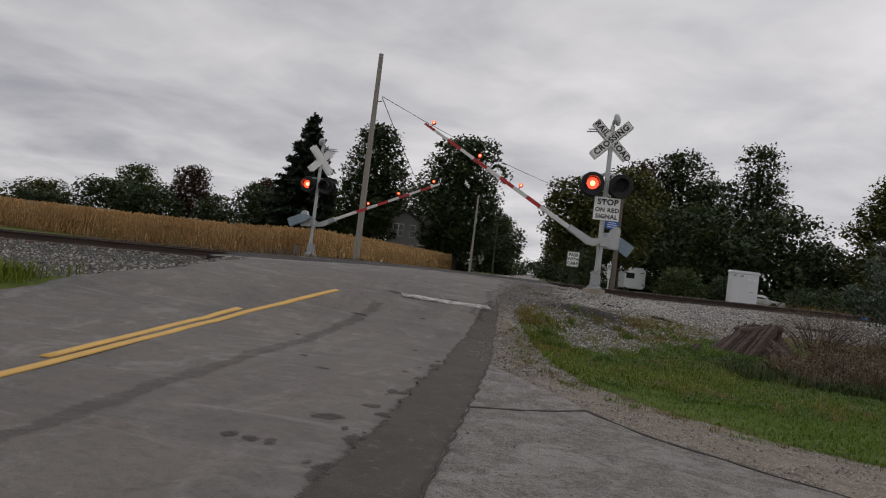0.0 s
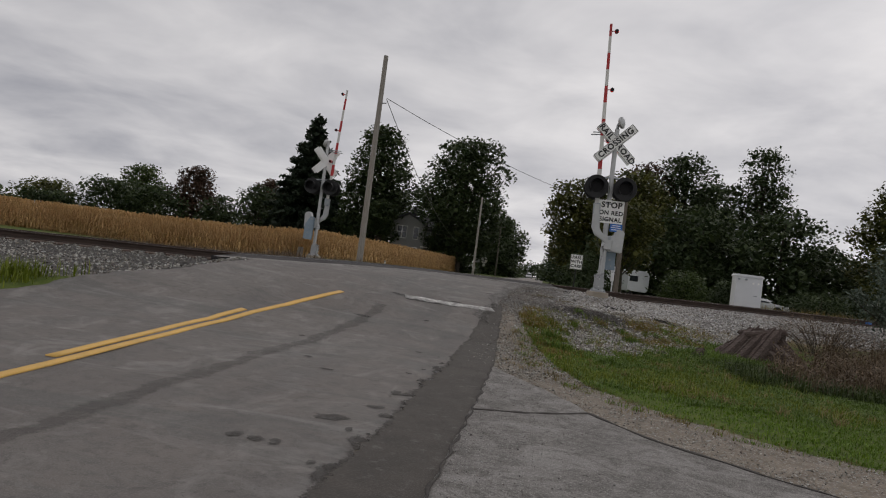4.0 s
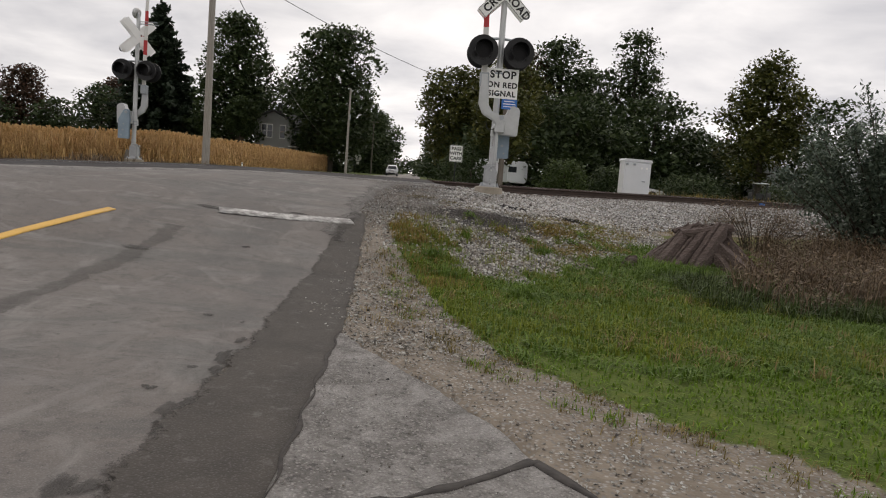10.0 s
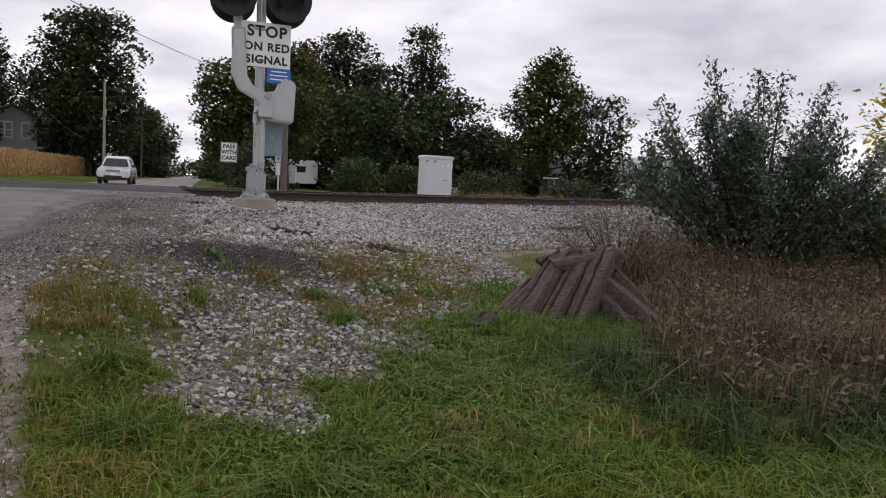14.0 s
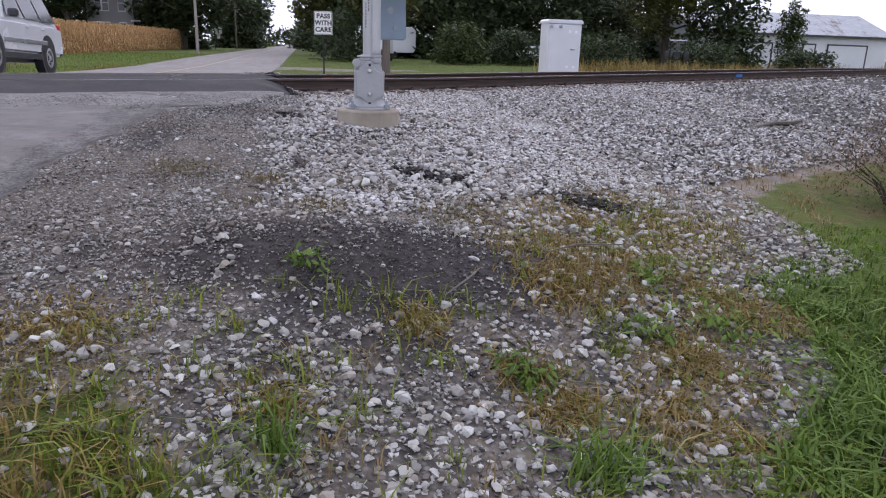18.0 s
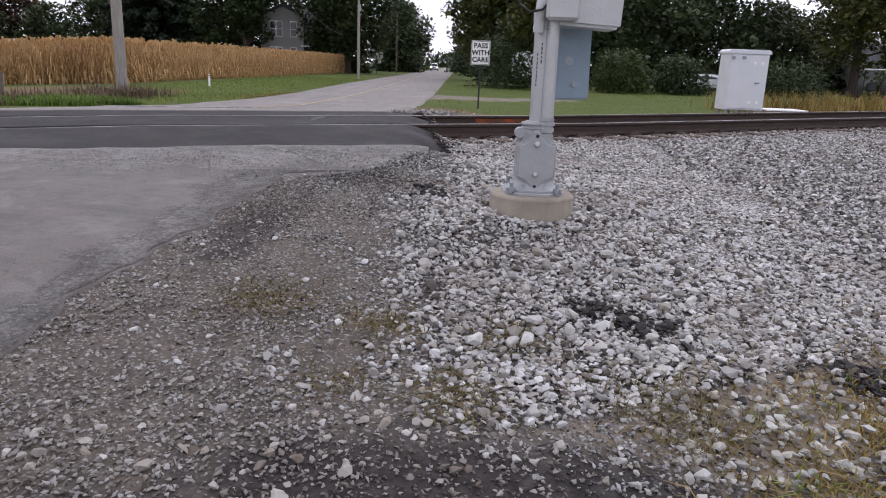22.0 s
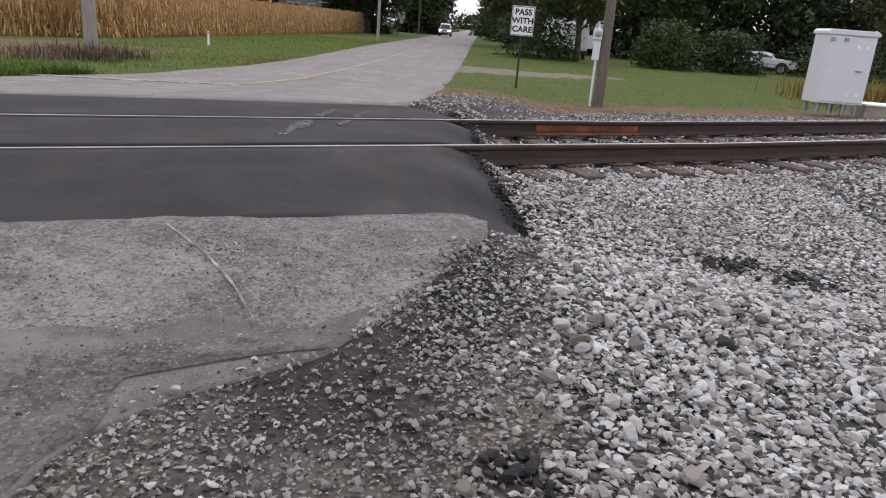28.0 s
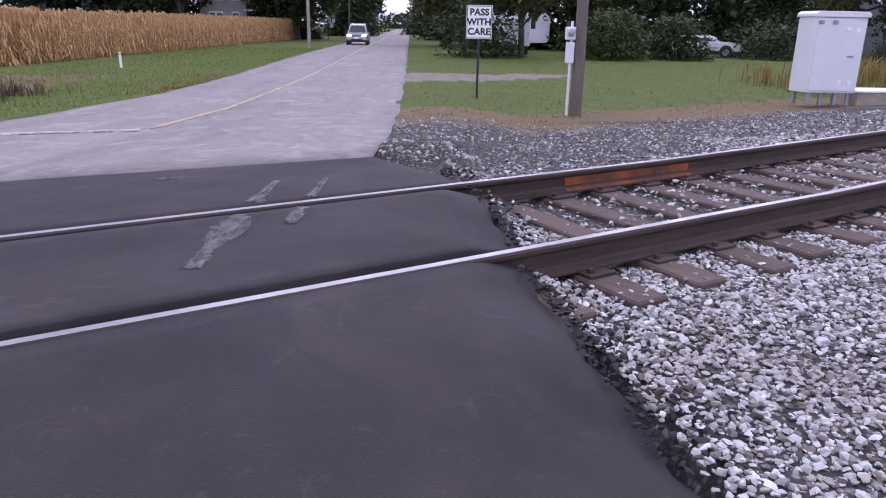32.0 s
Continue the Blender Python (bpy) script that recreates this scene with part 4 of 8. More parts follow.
    stripe("stop_line", [(-2.45, 12.90), (-1.6, 13.12), (-0.84, 13.42)], 0.24, "road_white", "worn white stop line", 0.018)
    # tar-filled cracks on the apron
    def crack(pts, w):
        rows = []
        for k in range(len(pts) - 1):
            (xa, ya), (xb, yb) = pts[k], pts[k + 1]
            n = max(3, int(math.hypot(xb - xa, yb - ya) / 0.05))
            for j in range(n + (k == len(pts) - 2)):
                t = j / n
                x, y = xa + (xb - xa) * t, ya + (yb - ya) * t
                dx_, dy_ = yb - ya, -(xb - xa)
                q = w * (0.55 + 0.45 * math.sin(17 * x + 11 * y) * math.sin(5 * y - 7 * x)) / 2 / math.hypot(dx_, dy_)
                o = 0.012 * math.sin(21 * x + 13 * y)
                rows.append([(x + o + dx_ * q * e, y + o + dy_ * q * e, float(road_z(x, y)) + (0.018 if y < 18 else 0.031)) for e in (-1, 1)])
        return part("crack", sheet("crack", rows, "crack_tar", 0.01), "crack_tar", road)
    crack([(-0.46, 6.35), (-0.2, 6.46), (0.01, 6.55), (0.35, 6.78), (0.60, 7.0)], 0.075)
    crack([(0.60, 7.0), (0.82, 6.62), (1.05, 6.30), (1.5, 5.87), (2.2, 5.3), (3.0, 4.75)], 0.07)
    crack([(-0.47, -6), (-0.47, 3), (-0.46, 6.35), (-0.48, 9.0)], 0.03)
    crack([(-0.93, 20.36), (-0.62, 20.0), (-0.40, 19.72), (-0.22, 19.40)], 0.010).data.materials[0] = MATS["road_white"]

    # broad dark band left by tyres, soft at both rims
    rows = []
    for y in axis(((1.0, 12.0, 0.12),)):
        xm = float(np.interp(y, (1, 3.7, 6, 7.7, 9.2, 12), (-2.75, -2.80, -2.87, -2.86, -2.80, -2.65))) + float(wob(y, 1.6, 0.05, 3.0))
        hw = 0.15 + float(wob(y, 2.5, 0.05, 1.0))
        rows.append([(xm + hw * q, y, float(road_z(xm + hw * q, y)) + 0.0150) for q in (-1, -0.6, -0.2, 0.2, 0.6, 1)])
    part("tyre_mark", fade_out(sheet("tyre_mark", rows, "tyre_mark", 0.001), (0.0, 0.35, 0.62, 0.62, 0.35, 0.0), len(rows)), "tyre_mark", road, "dark band of tyre marks")

    # dark bruised patches where the surface has ravelled
    def patch(x, y, rx, ry, seed):
        ring = []
        for k in range(36):
            a = k / 36 * 2 * math.pi
            r = 0.75 + 0.12 * math.sin(2 * a + seed) + 0.08 * math.sin(5 * a + 2.3 * seed) + 0.05 * math.sin(11 * a + 3.1 * seed)
            ring.append((x + rx * r * math.cos(a), y + ry * r * math.sin(a)))
        rows = [[(x + (px - x) * f, y + (py - y) * f, float(road_z(x + (px - x) * f, y + (py - y) * f)) + 0.0165 - 0.004 * f) for f in (0.02, 0.5, 1.0)] for px, py in ring + ring[:1]]
        part("bruise", fade_out(sheet("bruise", rows, "bruise_asphalt", 0.001), (0.75, 0.55, 0.0), len(rows)), "bruise_asphalt", road)
    for k, (x, y, rx, ry) in enumerate(((-1.42, 5.22, 0.22, 0.20), (-2.05, 7.07, 0.13, 0.09), (-2.44, 7.63, 0.11, 0.08), (-3.0, 8.98, 0.08, 0.08), (-1.81, 4.38, 0.09, 0.14), (-1.66, 4.36, 0.09, 0.13), (-1.53, 4.37, 0.08, 0.12), (-1.22, 5.80, 0.17, 0.10), (-1.08, 5.55, 0.10, 0.16), (-1.07, 4.70, 0.13, 0.26), (-1.06, 3.95, 0.16, 0.3), (-1.10, 6.5, 0.09, 0.12), (-1.08, 7.3, 0.10, 0.22), (-1.08, 8.2, 0.09, 0.25), (-2.75, 11.1, 0.30, 0.08), (-1.81, 11.7, 0.08, 0.08), (-1.47, 9.21, 0.07, 0.08), (-2.6, 13.0, 0.3, 0.10), (-1.55, 13.4, 0.25, 0.08))):
        patch(x, y, rx, ry, k * 1.7)
    rg = random.Random(31)
    for k in range(26):
        y = rg.uniform(1.5, 9.2)
        x = -1.02 - abs(rg.gauss(0, 0.13))
        q = rg.uniform(0.025, 0.085)
        patch(x, y, q, q * rg.uniform(1.0, 2.6), 5 + k * 1.3)
    return road


def far_road():
    road = thing("road_far", "straight grey asphalt country road running away between trees", "road", kind="structure")
    rows = []
    for y0 in axis(((26.2, 60, 0.8), (60, 900, 12))):
        k = 1 - sstep(27, 32, y0)
        row = []
        for s_ in np.linspace(0, 1, 25):
            xl, xr = float(far_left(y0 - 3 * k)), float(far_right(y0))
            x = xl + (xr - xl) * s_
            y = y0 + k * (x - xr) * 0.42
            row.append((x, y, float(road_z(x, y)) + 0.010))
        rows.append(row)
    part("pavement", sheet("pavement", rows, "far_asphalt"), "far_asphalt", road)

    def stripe(name, pts, w, mat, label):
        rows = []
        for k in range(len(pts) - 1):
            (xa, ya), (xb, yb) = pts[k], pts[k + 1]
            n = max(2, int(math.hypot(xb - xa, yb - ya) / 0.5))
            n = min(n, 60)
            for j in range(n + (k == len(pts) - 2)):
                t = j / n
                x, y = xa + (xb - xa) * t, ya + (yb - ya) * t
                dx_, dy_ = yb - ya, -(xb - xa)
                q = w / 2 / math.hypot(dx_, dy_)
                rows.append([(x + dx_ * q * e, y + dy_ * q * e, float(road_z(x + dx_ * q * e, y + dy_ * q * e)) + 0.024) for e in (-1, 0, 1)])
        part(name, sheet(name, rows, mat, 0.012), mat, road, label)

    stripe("centre_line", [(-3.52, 29.5), (-3.50, 31), (-3.42, 35), (-3.35, 39)], 0.10, "road_yellow_faded", "yellow centre line")
    stripe("centre_line", [(-3.35, 39), (-3.40, 48), (-3.45, 75), (-3.4, 600)], 0.11, "road_line_worn", "worn pale centre line")
    stripe("stop_line", [(-7.0, 28.85), (-5.2, 28.95), (-3.6, 29.25)], 0.26, "road_white", "worn white stop line")
    return road


def crossing():
    cr = thing("crossing", "smooth dark asphalt grade crossing laid flush with the rails", "crossing", kind="structure")

    def strip(name, d0, d1, ends, sink=(0.0, 0.0)):
        rows = []
        for k in np.linspace(0, 1, 90):
            row = []
            for j, t in enumerate(np.linspace(0, 1, 14)):
                xl, xr = ends(t)
                x = xl + (xr - xl) * k
                d = d0(x) + (d1(x) - d0(x)) * t
                u_ = (x + d * UY) / UX
                px, py = at_track(u_, d)
                z = float(prof(ROAD_PROFILE, d)) + float(rail_grade(u_)) + 0.004
                # the asphalt slumps down to the ballast at its end
                over = max(0.0, px - (0.22 + 0.05 * math.sin(7 * d)))
                z -= 0.75 * over ** 1.2 * 0.55 if over else 0
                row.append((px, py, z + 0.003 * math.sin(3 * px) * math.sin(4 * d)))
            rows.append(row)
        return part(name, sheet(name, rows, "new_asphalt", 0.12), "new_asphalt", cr)

    strip("outer_panel", lambda x: -2.34 - 0.08 * float(sstep(-3.2, -1.9, x)) - 0.04 * float(sstep(-1.3, -0.8, x)) - 0.24 * float(sstep(-0.3, 0.2, x)) + 0.02 * math.sin(2.3 * x) + 0.015 * math.sin(7 * x), lambda x: -0.796, lambda t: (-8.1, 0.92 - 0.37 * t + 0.05 * math.sin(20 * t)))
    strip("centre_panel", lambda x: -0.625, lambda x: 0.655, lambda t: (-8.5, 0.56 + 0.10 * math.sin(9 * t)))
    strip("outer_panel", lambda x: 0.796, lambda x: 2.25 + 0.85 * (0.45 - x) / 6.5 + 0.05 * math.sin(1.9 * x), lambda t: (-8.8, 0.35 - 0.75 * t))
    # scraped marks where low trailers have caught
    for x0, y0, x1, y1, w in ((-1.08, 22.9, -1.05, 25.0, 0.24), (-0.75, 23.7, -0.69, 25.1, 0.17), (-2.0, 25.1, -1.7, 25.2, 0.10)):
        rows = []
        for t in np.linspace(0, 1, 22):
            x, y = x0 + (x1 - x0) * t, y0 + (y1 - y0) * t
            dx_, dy_ = y1 - y0, x0 - x1
            q = w * (0.35 + 0.65 * abs(math.sin(9 * t + x0 * 7)) * math.sin(math.pi * min(1, t * 1.2 + 0.05))) / 2 / math.hypot(dx_, dy_)
            d_ = float(dist(x, y))
            if abs(abs(d_) - 0.72) < 0.085:
                if rows and len(rows) > 1:
                    part("scrape", fade_out(sheet("scrape", rows, "scrape_mark", 0.001), (0.30, 0.75, 0.30), len(rows)), "scrape_mark", cr)
                rows = []
                continue
            rows.append([(x + dx_ * q * e, y + dy_ * q * e, float(prof(ROAD_PROFILE, d_) + grade(x, y)) + 0.008) for e in (-1, 0, 1)])
        if len(rows) > 1:
            part("scrape", fade_out(sheet("scrape", rows, "scrape_mark", 0.001), (0.30, 0.75, 0.30), len(rows)), "scrape_mark", cr)
    return cr


road_near = near_road()
road_far = far_road()
cross = crossing()

# ==== track ====
RAIL_TOP, RAIL_H, HALF = 1.070, 0.170, 0.7525
TRACK = Matrix.Translation((0, CY, 0)) @ Matrix.Rotation(TURN, 4, "Z")
track = thing("railway_track", "single railway track of rusty rails on wooden ties", "track", TRACK, kind="structure")


def rail(offset):
    half = [(0.070, 0.0), (0.070, 0.011), (0.022, 0.028), (0.0085, 0.045), (0.0085, 0.118), (0.030, 0.130), (0.036, 0.142), (0.036, 0.160), (0.028, 0.168), (0.010, 0.170)]
    out = half + [(-x, z) for x, z in reversed(half)]
    us = [-400, -150, -60, -30, -20, -17, -12, -9.9, -6, -3.5, -2, 0, 0.35, 3, 6, 9, 12, 16, 20, 25, 30, 60, 150, 400]
    b = MB()
    n = len(out)
    for u in us:
        wig = 0.004 * math.sin(u * 0.9 + offset)
        for x, z in out:
            b.v.append((u, offset + x + wig, RAIL_TOP - RAIL_H + z + float(rail_grade(u))))
    for k in range(len(us) - 1):
        for j in range(n):
            i = (j + 1) % n
            b.f.append((k * n + j, k * n + i, (k + 1) * n + i, (k + 1) * n + j))
    b.f += [tuple(range(n)), tuple((len(us) - 1) * n + j for j in reversed(range(n)))]
    r = part("rail", b.mesh("rail"), "rail_steel", track, "rust-brown steel rail")
    # the worn running band
    t = MB()
    for u0, u1 in zip(us, us[1:]):
        za_, zb_ = RAIL_TOP + 0.0012 + float(rail_grade(u0)), RAIL_TOP + 0.0012 + float(rail_grade(u1))
        t.quad((u0, offset - 0.024, za_), (u1, offset - 0.024, zb_), (u1, offset + 0.024, zb_), (u0, offset + 0.024, za_))
    part("running_band", t.mesh("running_band"), "rail_shine", r, "bright worn rail head")
    return r


near_rail, far_rail = rail(-HALF), rail(HALF)
part("paint_mark", MB().box((14.35, -HALF - 0.014, RAIL_TOP - 0.088 + float(rail_grade(14.35))), (0.34, 0.016, 0.072)).mesh("paint_mark", 0.003), "sign_blue", near_rail, "dab of light blue paint")
b = MB()
b.box((2.55, HALF - 0.0105, RAIL_TOP - 0.085), (1.5, 0.006, 0.068))
b.box((2.55, HALF - 0.045, RAIL_TOP - RAIL_H + 0.022), (1.5, 0.045, 0.004), Matrix.Rotation(radians(18), 3, "X"))
part("rust_patch", b.mesh("rust_patch"), "fresh_rust", far_rail, "fresh orange rust patch")
tie_mesh = MB().box((0, 0, 0), (0.225, 2.6, 0.17)).mesh("tie", 0.012)
tie_mesh.materials.append(MATS["tie_wood"])
# the grain runs along the tie, so the mesh is turned to lie along its own x
for v in tie_mesh.vertices:
    v.co = (v.co.y, v.co.x, v.co.z)
plate_mesh = MB().box((0, 0, 0), (0.19, 0.33, 0.018)).box((0.06, 0.115, 0.02), (0.03, 0.03, 0.03)).box((-0.05, -0.115, 0.02), (0.03, 0.03, 0.03)).mesh("tie_plate", 0.003)
plate_mesh.materials.append(MATS["rail_steel"])
rng = random.Random(4)
u = -58.0
while u < 62:
    u += 0.51 + rng.uniform(-0.03, 0.03)
    x0, y0 = at_track(u, -1.2)
    x1, y1 = at_track(u, 1.2)
    if -8.2 < min(x0, x1) and max(x0, x1) < 0.25:
        continue
    ob = new("tie", tie_mesh)
    ob.parent = track
    ob.matrix_basis = Matrix.Translation((u, rng.uniform(-0.05, 0.05), RAIL_TOP - RAIL_H - 0.093 - rng.uniform(0, 0.006) + float(rail_grade(u)))) @ Matrix.Rotation(radians(90 + rng.uniform(-1.5, 1.5)), 4, "Z")
    if -1 < u < 30:
        for o in (-HALF, HALF):
            pl = new("tie_plate", plate_mesh)
            pl.parent = track
            pl.matrix_basis = Matrix.Translation((u, o, RAIL_TOP - RAIL_H - 0.004 + float(rail_grade(u))))


# ==== ballast ====
def stone_shapes(seed, count=8, points=14, low=0.62):
    """Some crushed stones: angular hulls round the origin, about 1 across, with broad flat faces."""
    rs = np.random.RandomState(seed)
    out = []
    for _ in range(count):
        v = rs.normal(size=(points, 3))
        v /= np.linalg.norm(v, axis=1)[:, None]
        v *= rs.uniform(0.46, 0.54, (points, 1))
        f = rs.uniform(0.68, 1.15, 3)
        f[2] *= low
        bm = bmesh.new()
        for q in v * f:
            bm.verts.new(q)
        hull = bmesh.ops.convex_hull(bm, input=bm.verts)
        loose = [g for g in set(hull["geom_interior"] + hull["geom_unused"]) if isinstance(g, bmesh.types.BMVert)]
        bmesh.ops.delete(bm, geom=loose, context="VERTS")
        bmesh.ops.triangulate(bm, faces=bm.faces)
        bm.verts.index_update()
        out.append((np.array([q.co[:] for q in bm.verts]), np.array([[q.index for q in fc.verts] for fc in bm.faces])))
        bm.free()
    return out


def flat_faces(me):
    me.polygons.foreach_set("use_smooth", np.zeros(len(me.polygons), bool))
    return me


def scatter(name, places, sizes, shapes, seed, material, flat=0.6):
    """One mesh of many stones at the places (n x 3)."""
    rs = np.random.RandomState(seed)
    V, F, base = [], [], 0
    pick = rs.randint(0, len(shapes), len(places))
    for k, (vs, fs) in enumerate(shapes):
        idx = np.where(pick == k)[0]
        if not len(idx):
            continue
        a = rs.uniform(0, 2 * math.pi, len(idx))
        tx, ty = rs.normal(0, flat * 0.5, len(idx)), rs.normal(0, flat * 0.5, len(idx))
        ca, sa, cx, sx, cy, sy = np.cos(a), np.sin(a), np.cos(tx), np.sin(tx), np.cos(ty), np.sin(ty)
        one, zero = np.ones_like(a), np.zeros_like(a)
        rz = np.array([[ca, -sa, zero], [sa, ca, zero], [zero, zero, one]]).transpose(2, 0, 1)
        rx = np.array([[one, zero, zero], [zero, cx, -sx], [zero, sx, cx]]).transpose(2, 0, 1)
        ry = np.array([[cy, zero, sy], [zero, one, zero], [-sy, zero, cy]]).transpose(2, 0, 1)
        R = rx @ ry @ rz
        P = np.einsum("nij,vj->nvi", R, vs) * sizes[idx][:, None, None] + places[idx][:, None]
        V.append(P.reshape(-1, 3))
        F.append((fs[None] + base + np.arange(len(idx))[:, None, None] * len(vs)).reshape(-1, 3))
        base += len(idx) * len(vs)
    me = flat_faces(np_mesh(name, np.concatenate(V), np.concatenate(F)))
    me.materials.append(MATS[material])
    return me


SHAPES = stone_shapes(5, 14, 15)
CHIPS = stone_shapes(8, 14, 12, 0.52)
GRIT = stone_shapes(6, 10, 7, 0.66)
ballast = thing("ballast", "pale crushed limestone ballast banked along the track", "ballast", kind="structure")


def fill(seed, n, x0, x1, y0, y1, keep):
    rs = np.random.RandomState(seed)
    x, y = rs.uniform(x0, x1, n), rs.uniform(y0, y1, n)
    k = keep(x, y, rs.uniform(0, 1, n))
    return x[k], y[k]


def soft(x, y, f, seed):
    return np.sin(x * f + 1.7 * np.sin(y * f * 0.6 + seed) + seed) * np.sin(y * f * 0.93 + 1.3 * np.sin(x * f * 0.7) + 2 * seed)


def keep_bed(x, y, r):
    d = dist(x, y)
    g_, dr, b_, c_, so_ = regions(x, y)
    ok = (r < b_ * (1 - 0.75 * c_)) & ~pocket(x, y)
    ok &= ~((np.abs(d) < 2.45) & (x > -8.6) & (x < np.interp(d, (-2.45, -1.5, -0.8, 0, 0.8, 2.4), (0.90, 0.74, 0.58, 0.60, 0.42, -0.2))))
    ok &= ~((np.abs(np.abs(d) - HALF) < 0.05))
    ok &= ~((d < -2.2) & (x < near_right(y) + 0.02) & (x > near_left(y)))
    ok &= ~((d < -1.9) & (y > 18.7) & (x < 0.82 + 0.08 * np.sin(9 * y) + 0.3 * (r - 0.5)) & (x > -8))
    ok &= ~((d > 2.2) & (x > far_left(y)) & (x < far_right(y) + 0.05))
    ok &= (x - 1.376) ** 2 + (y - 18.02) ** 2 > 0.25 ** 2
    return ok


def lay(name, seed, n, box_, smin, smax, keep, material, sink=0.25, label="", shapes=None, lift=0.0):
    x, y = fill(seed, n, *box_, keep)
    rs = np.random.RandomState(seed + 1)
    size = smin + (smax - smin) * rs.beta(1.6, 3.0, len(x))
    z = land_z(x, y) + size * (0.30 - sink * rs.uniform(0, 1, len(x))) + 0.006 * soft(x, y, 5.0, seed) + lift
    ob = part(name, scatter(name, np.stack([x, y, z], 1), size, shapes or SHAPES, seed + 2, material), material, ballast, label)
    tagged(ob, kind="stuff")
    return ob


# nearest bed by the signal and the crossing end, dense
lay("stones", 11, 14000, (0.2, 3.7, 15.4, 24.4), 0.026, 0.062, keep_bed, "ballast", 0.30)
lay("stones", 10, 36000, (0.2, 3.7, 15.4, 24.4), 0.022, 0.062, keep_bed, "ballast", 0.35, shapes=CHIPS)
lay("stones", 12, 13000, (0.2, 3.6, 15.4, 24.4), 0.018, 0.040, keep_bed, "ballast", 0.25, shapes=GRIT)
lay("stones", 30, 17000, (0.6, 3.0, 15.4, 20.4), 0.020, 0.050, keep_bed, "ballast", 0.45, shapes=GRIT)
# along the rails and out to the right
lay("stones", 13, 26000, (3.65, 7.4, 16.5, 29), 0.036, 0.090, keep_bed, "ballast", shapes=GRIT)
lay("stones", 28, 9000, (7.4, 9.2, 18.5, 30), 0.045, 0.10, keep_bed, "ballast", shapes=GRIT)
lay("stones", 17, 8000, (9, 16, 20, 34), 0.05, 0.12, keep_bed, "ballast", shapes=GRIT)
lay("stones", 14, 9000, (-0.9, 9.0, 24.0, 34.5), 0.035, 0.085, lambda x, y, r: keep_bed(x, y, r) & (dist(x, y) < 2.0 + 0.6 * r), "ballast", shapes=GRIT)
lay("stones", 18, 12000, (-0.9, 9.0, 25.0, 35.5), 0.030, 0.085, lambda x, y, r: keep_bed(x, y, r * 1.15) & (dist(x, y) > 1.8), "pocket_stone", shapes=GRIT)
lay("stones", 15, 22000, (-20, -5.6, 6, 24), 0.035, 0.10, keep_bed, "pocket_stone", shapes=GRIT)
lay("stones", 27, 6000, (-34, -20, -6, 20), 0.08, 0.16, keep_bed, "pocket_stone", shapes=GRIT)
lay("stones", 16, 7000, (14, 45, 26, 56), 0.10, 0.20, keep_bed, "ballast", shapes=GRIT)


# the cribs are filled to the tops of the ties, and some stones lie on them
lay("stones", 19, 9000, (0.5, 9.0, 22.0, 30.0), 0.028, 0.070, lambda x, y, r: keep_bed(x, y, r) & (np.abs(dist(x, y)) < 1.75) & (np.abs(np.abs(dist(x, y)) - HALF) > 0.10) & (r < 0.55 + 0.35 * soft(x, y, 4.0, 2.0)), "ballast", 0.25, shapes=CHIPS, lift=0.030)


# stones heaped against the signal's footing
lay("stones", 29, 2600, (0.8, 2.0, 17.4, 18.7), 0.024, 0.060, lambda x, y, r: np.abs(np.hypot(x - 1.376, y - 18.02) - 0.33) < 0.075 * (0.4 + 0.6 * r), "ballast", 0.2, shapes=CHIPS, lift=0.022)


def keep_pea(x, y, r):
    d = dist(x, y)
    g_, dr, b_, c_, so_ = regions(x, y)
    ok = (x > near_right(y) + 0.0) & (d < -2.6) & (g_ < 0.3) & (r < (1 - 0.85 * b_) * (1 - 0.8 * np.minimum(c_, 1)))
    ok &= ~((y < 9.05) & (x < np.interp(y, np.array(APRON_EDGE)[:, 1], np.array(APRON_EDGE)[:, 0]) + 0.03))
    return ok & ((y > 8.9) | (x > -0.4))


# small gravel and dirt between the road edge and the ballast
lay("gravel", 21, 20000, (-0.9, 2.6, 8.5, 14.6), 0.014, 0.050, lambda x, y, r: keep_pea(x, y, r) & (y < 13.6 + r), "pea_gravel", 0.30, shapes=GRIT)
lay("gravel", 24, 74000, (-0.9, 1.8, 13.4, 21.0), 0.009, 0.036, lambda x, y, r: keep_pea(x, y, r * 0.8) & (y > 13.4 + r), "shoulder_gravel", 0.30, shapes=GRIT)
# black crumbs broken off the crossing's end
def keep_crumb(x, y, r):
    d = dist(x, y)
    e = x - np.interp(d, (-2.45, -1.5, -0.8, 0, 0.8, 2.4), (0.90, 0.74, 0.58, 0.60, 0.42, -0.2))
    return (np.abs(d) < 2.3) & (np.abs(np.abs(d) - HALF) > 0.07) & (e > -0.12) & (r < np.exp(-((e + 0.02) / (0.20 + 0.10 * np.sin(5 * d + 1.0))) ** 2))


lay("asphalt_rubble", 61, 6000, (0.2, 1.9, 19.4, 25.5), 0.012, 0.070, keep_crumb, "new_asphalt", -0.25, "loose black asphalt crumbs", CHIPS)
# black clods and cinder on the gravel
CLODS = ((1.57, 16.62, 0.10), (1.72, 16.50, 0.12), (0.71, 18.52, 0.12), (0.66, 18.75, 0.08), (2.1, 21.28, 0.14), (2.46, 21.1, 0.16), (2.75, 16.25, 0.16), (7.6, 21.2, 0.25))


def keep_clod(x, y, r):
    w = np.zeros_like(x)
    for cx, cy, q in CLODS:
        w = np.maximum(w, np.exp(-((x - cx) ** 2 + 2 * (y - cy) ** 2) / q ** 2))
    return r < w * 0.9


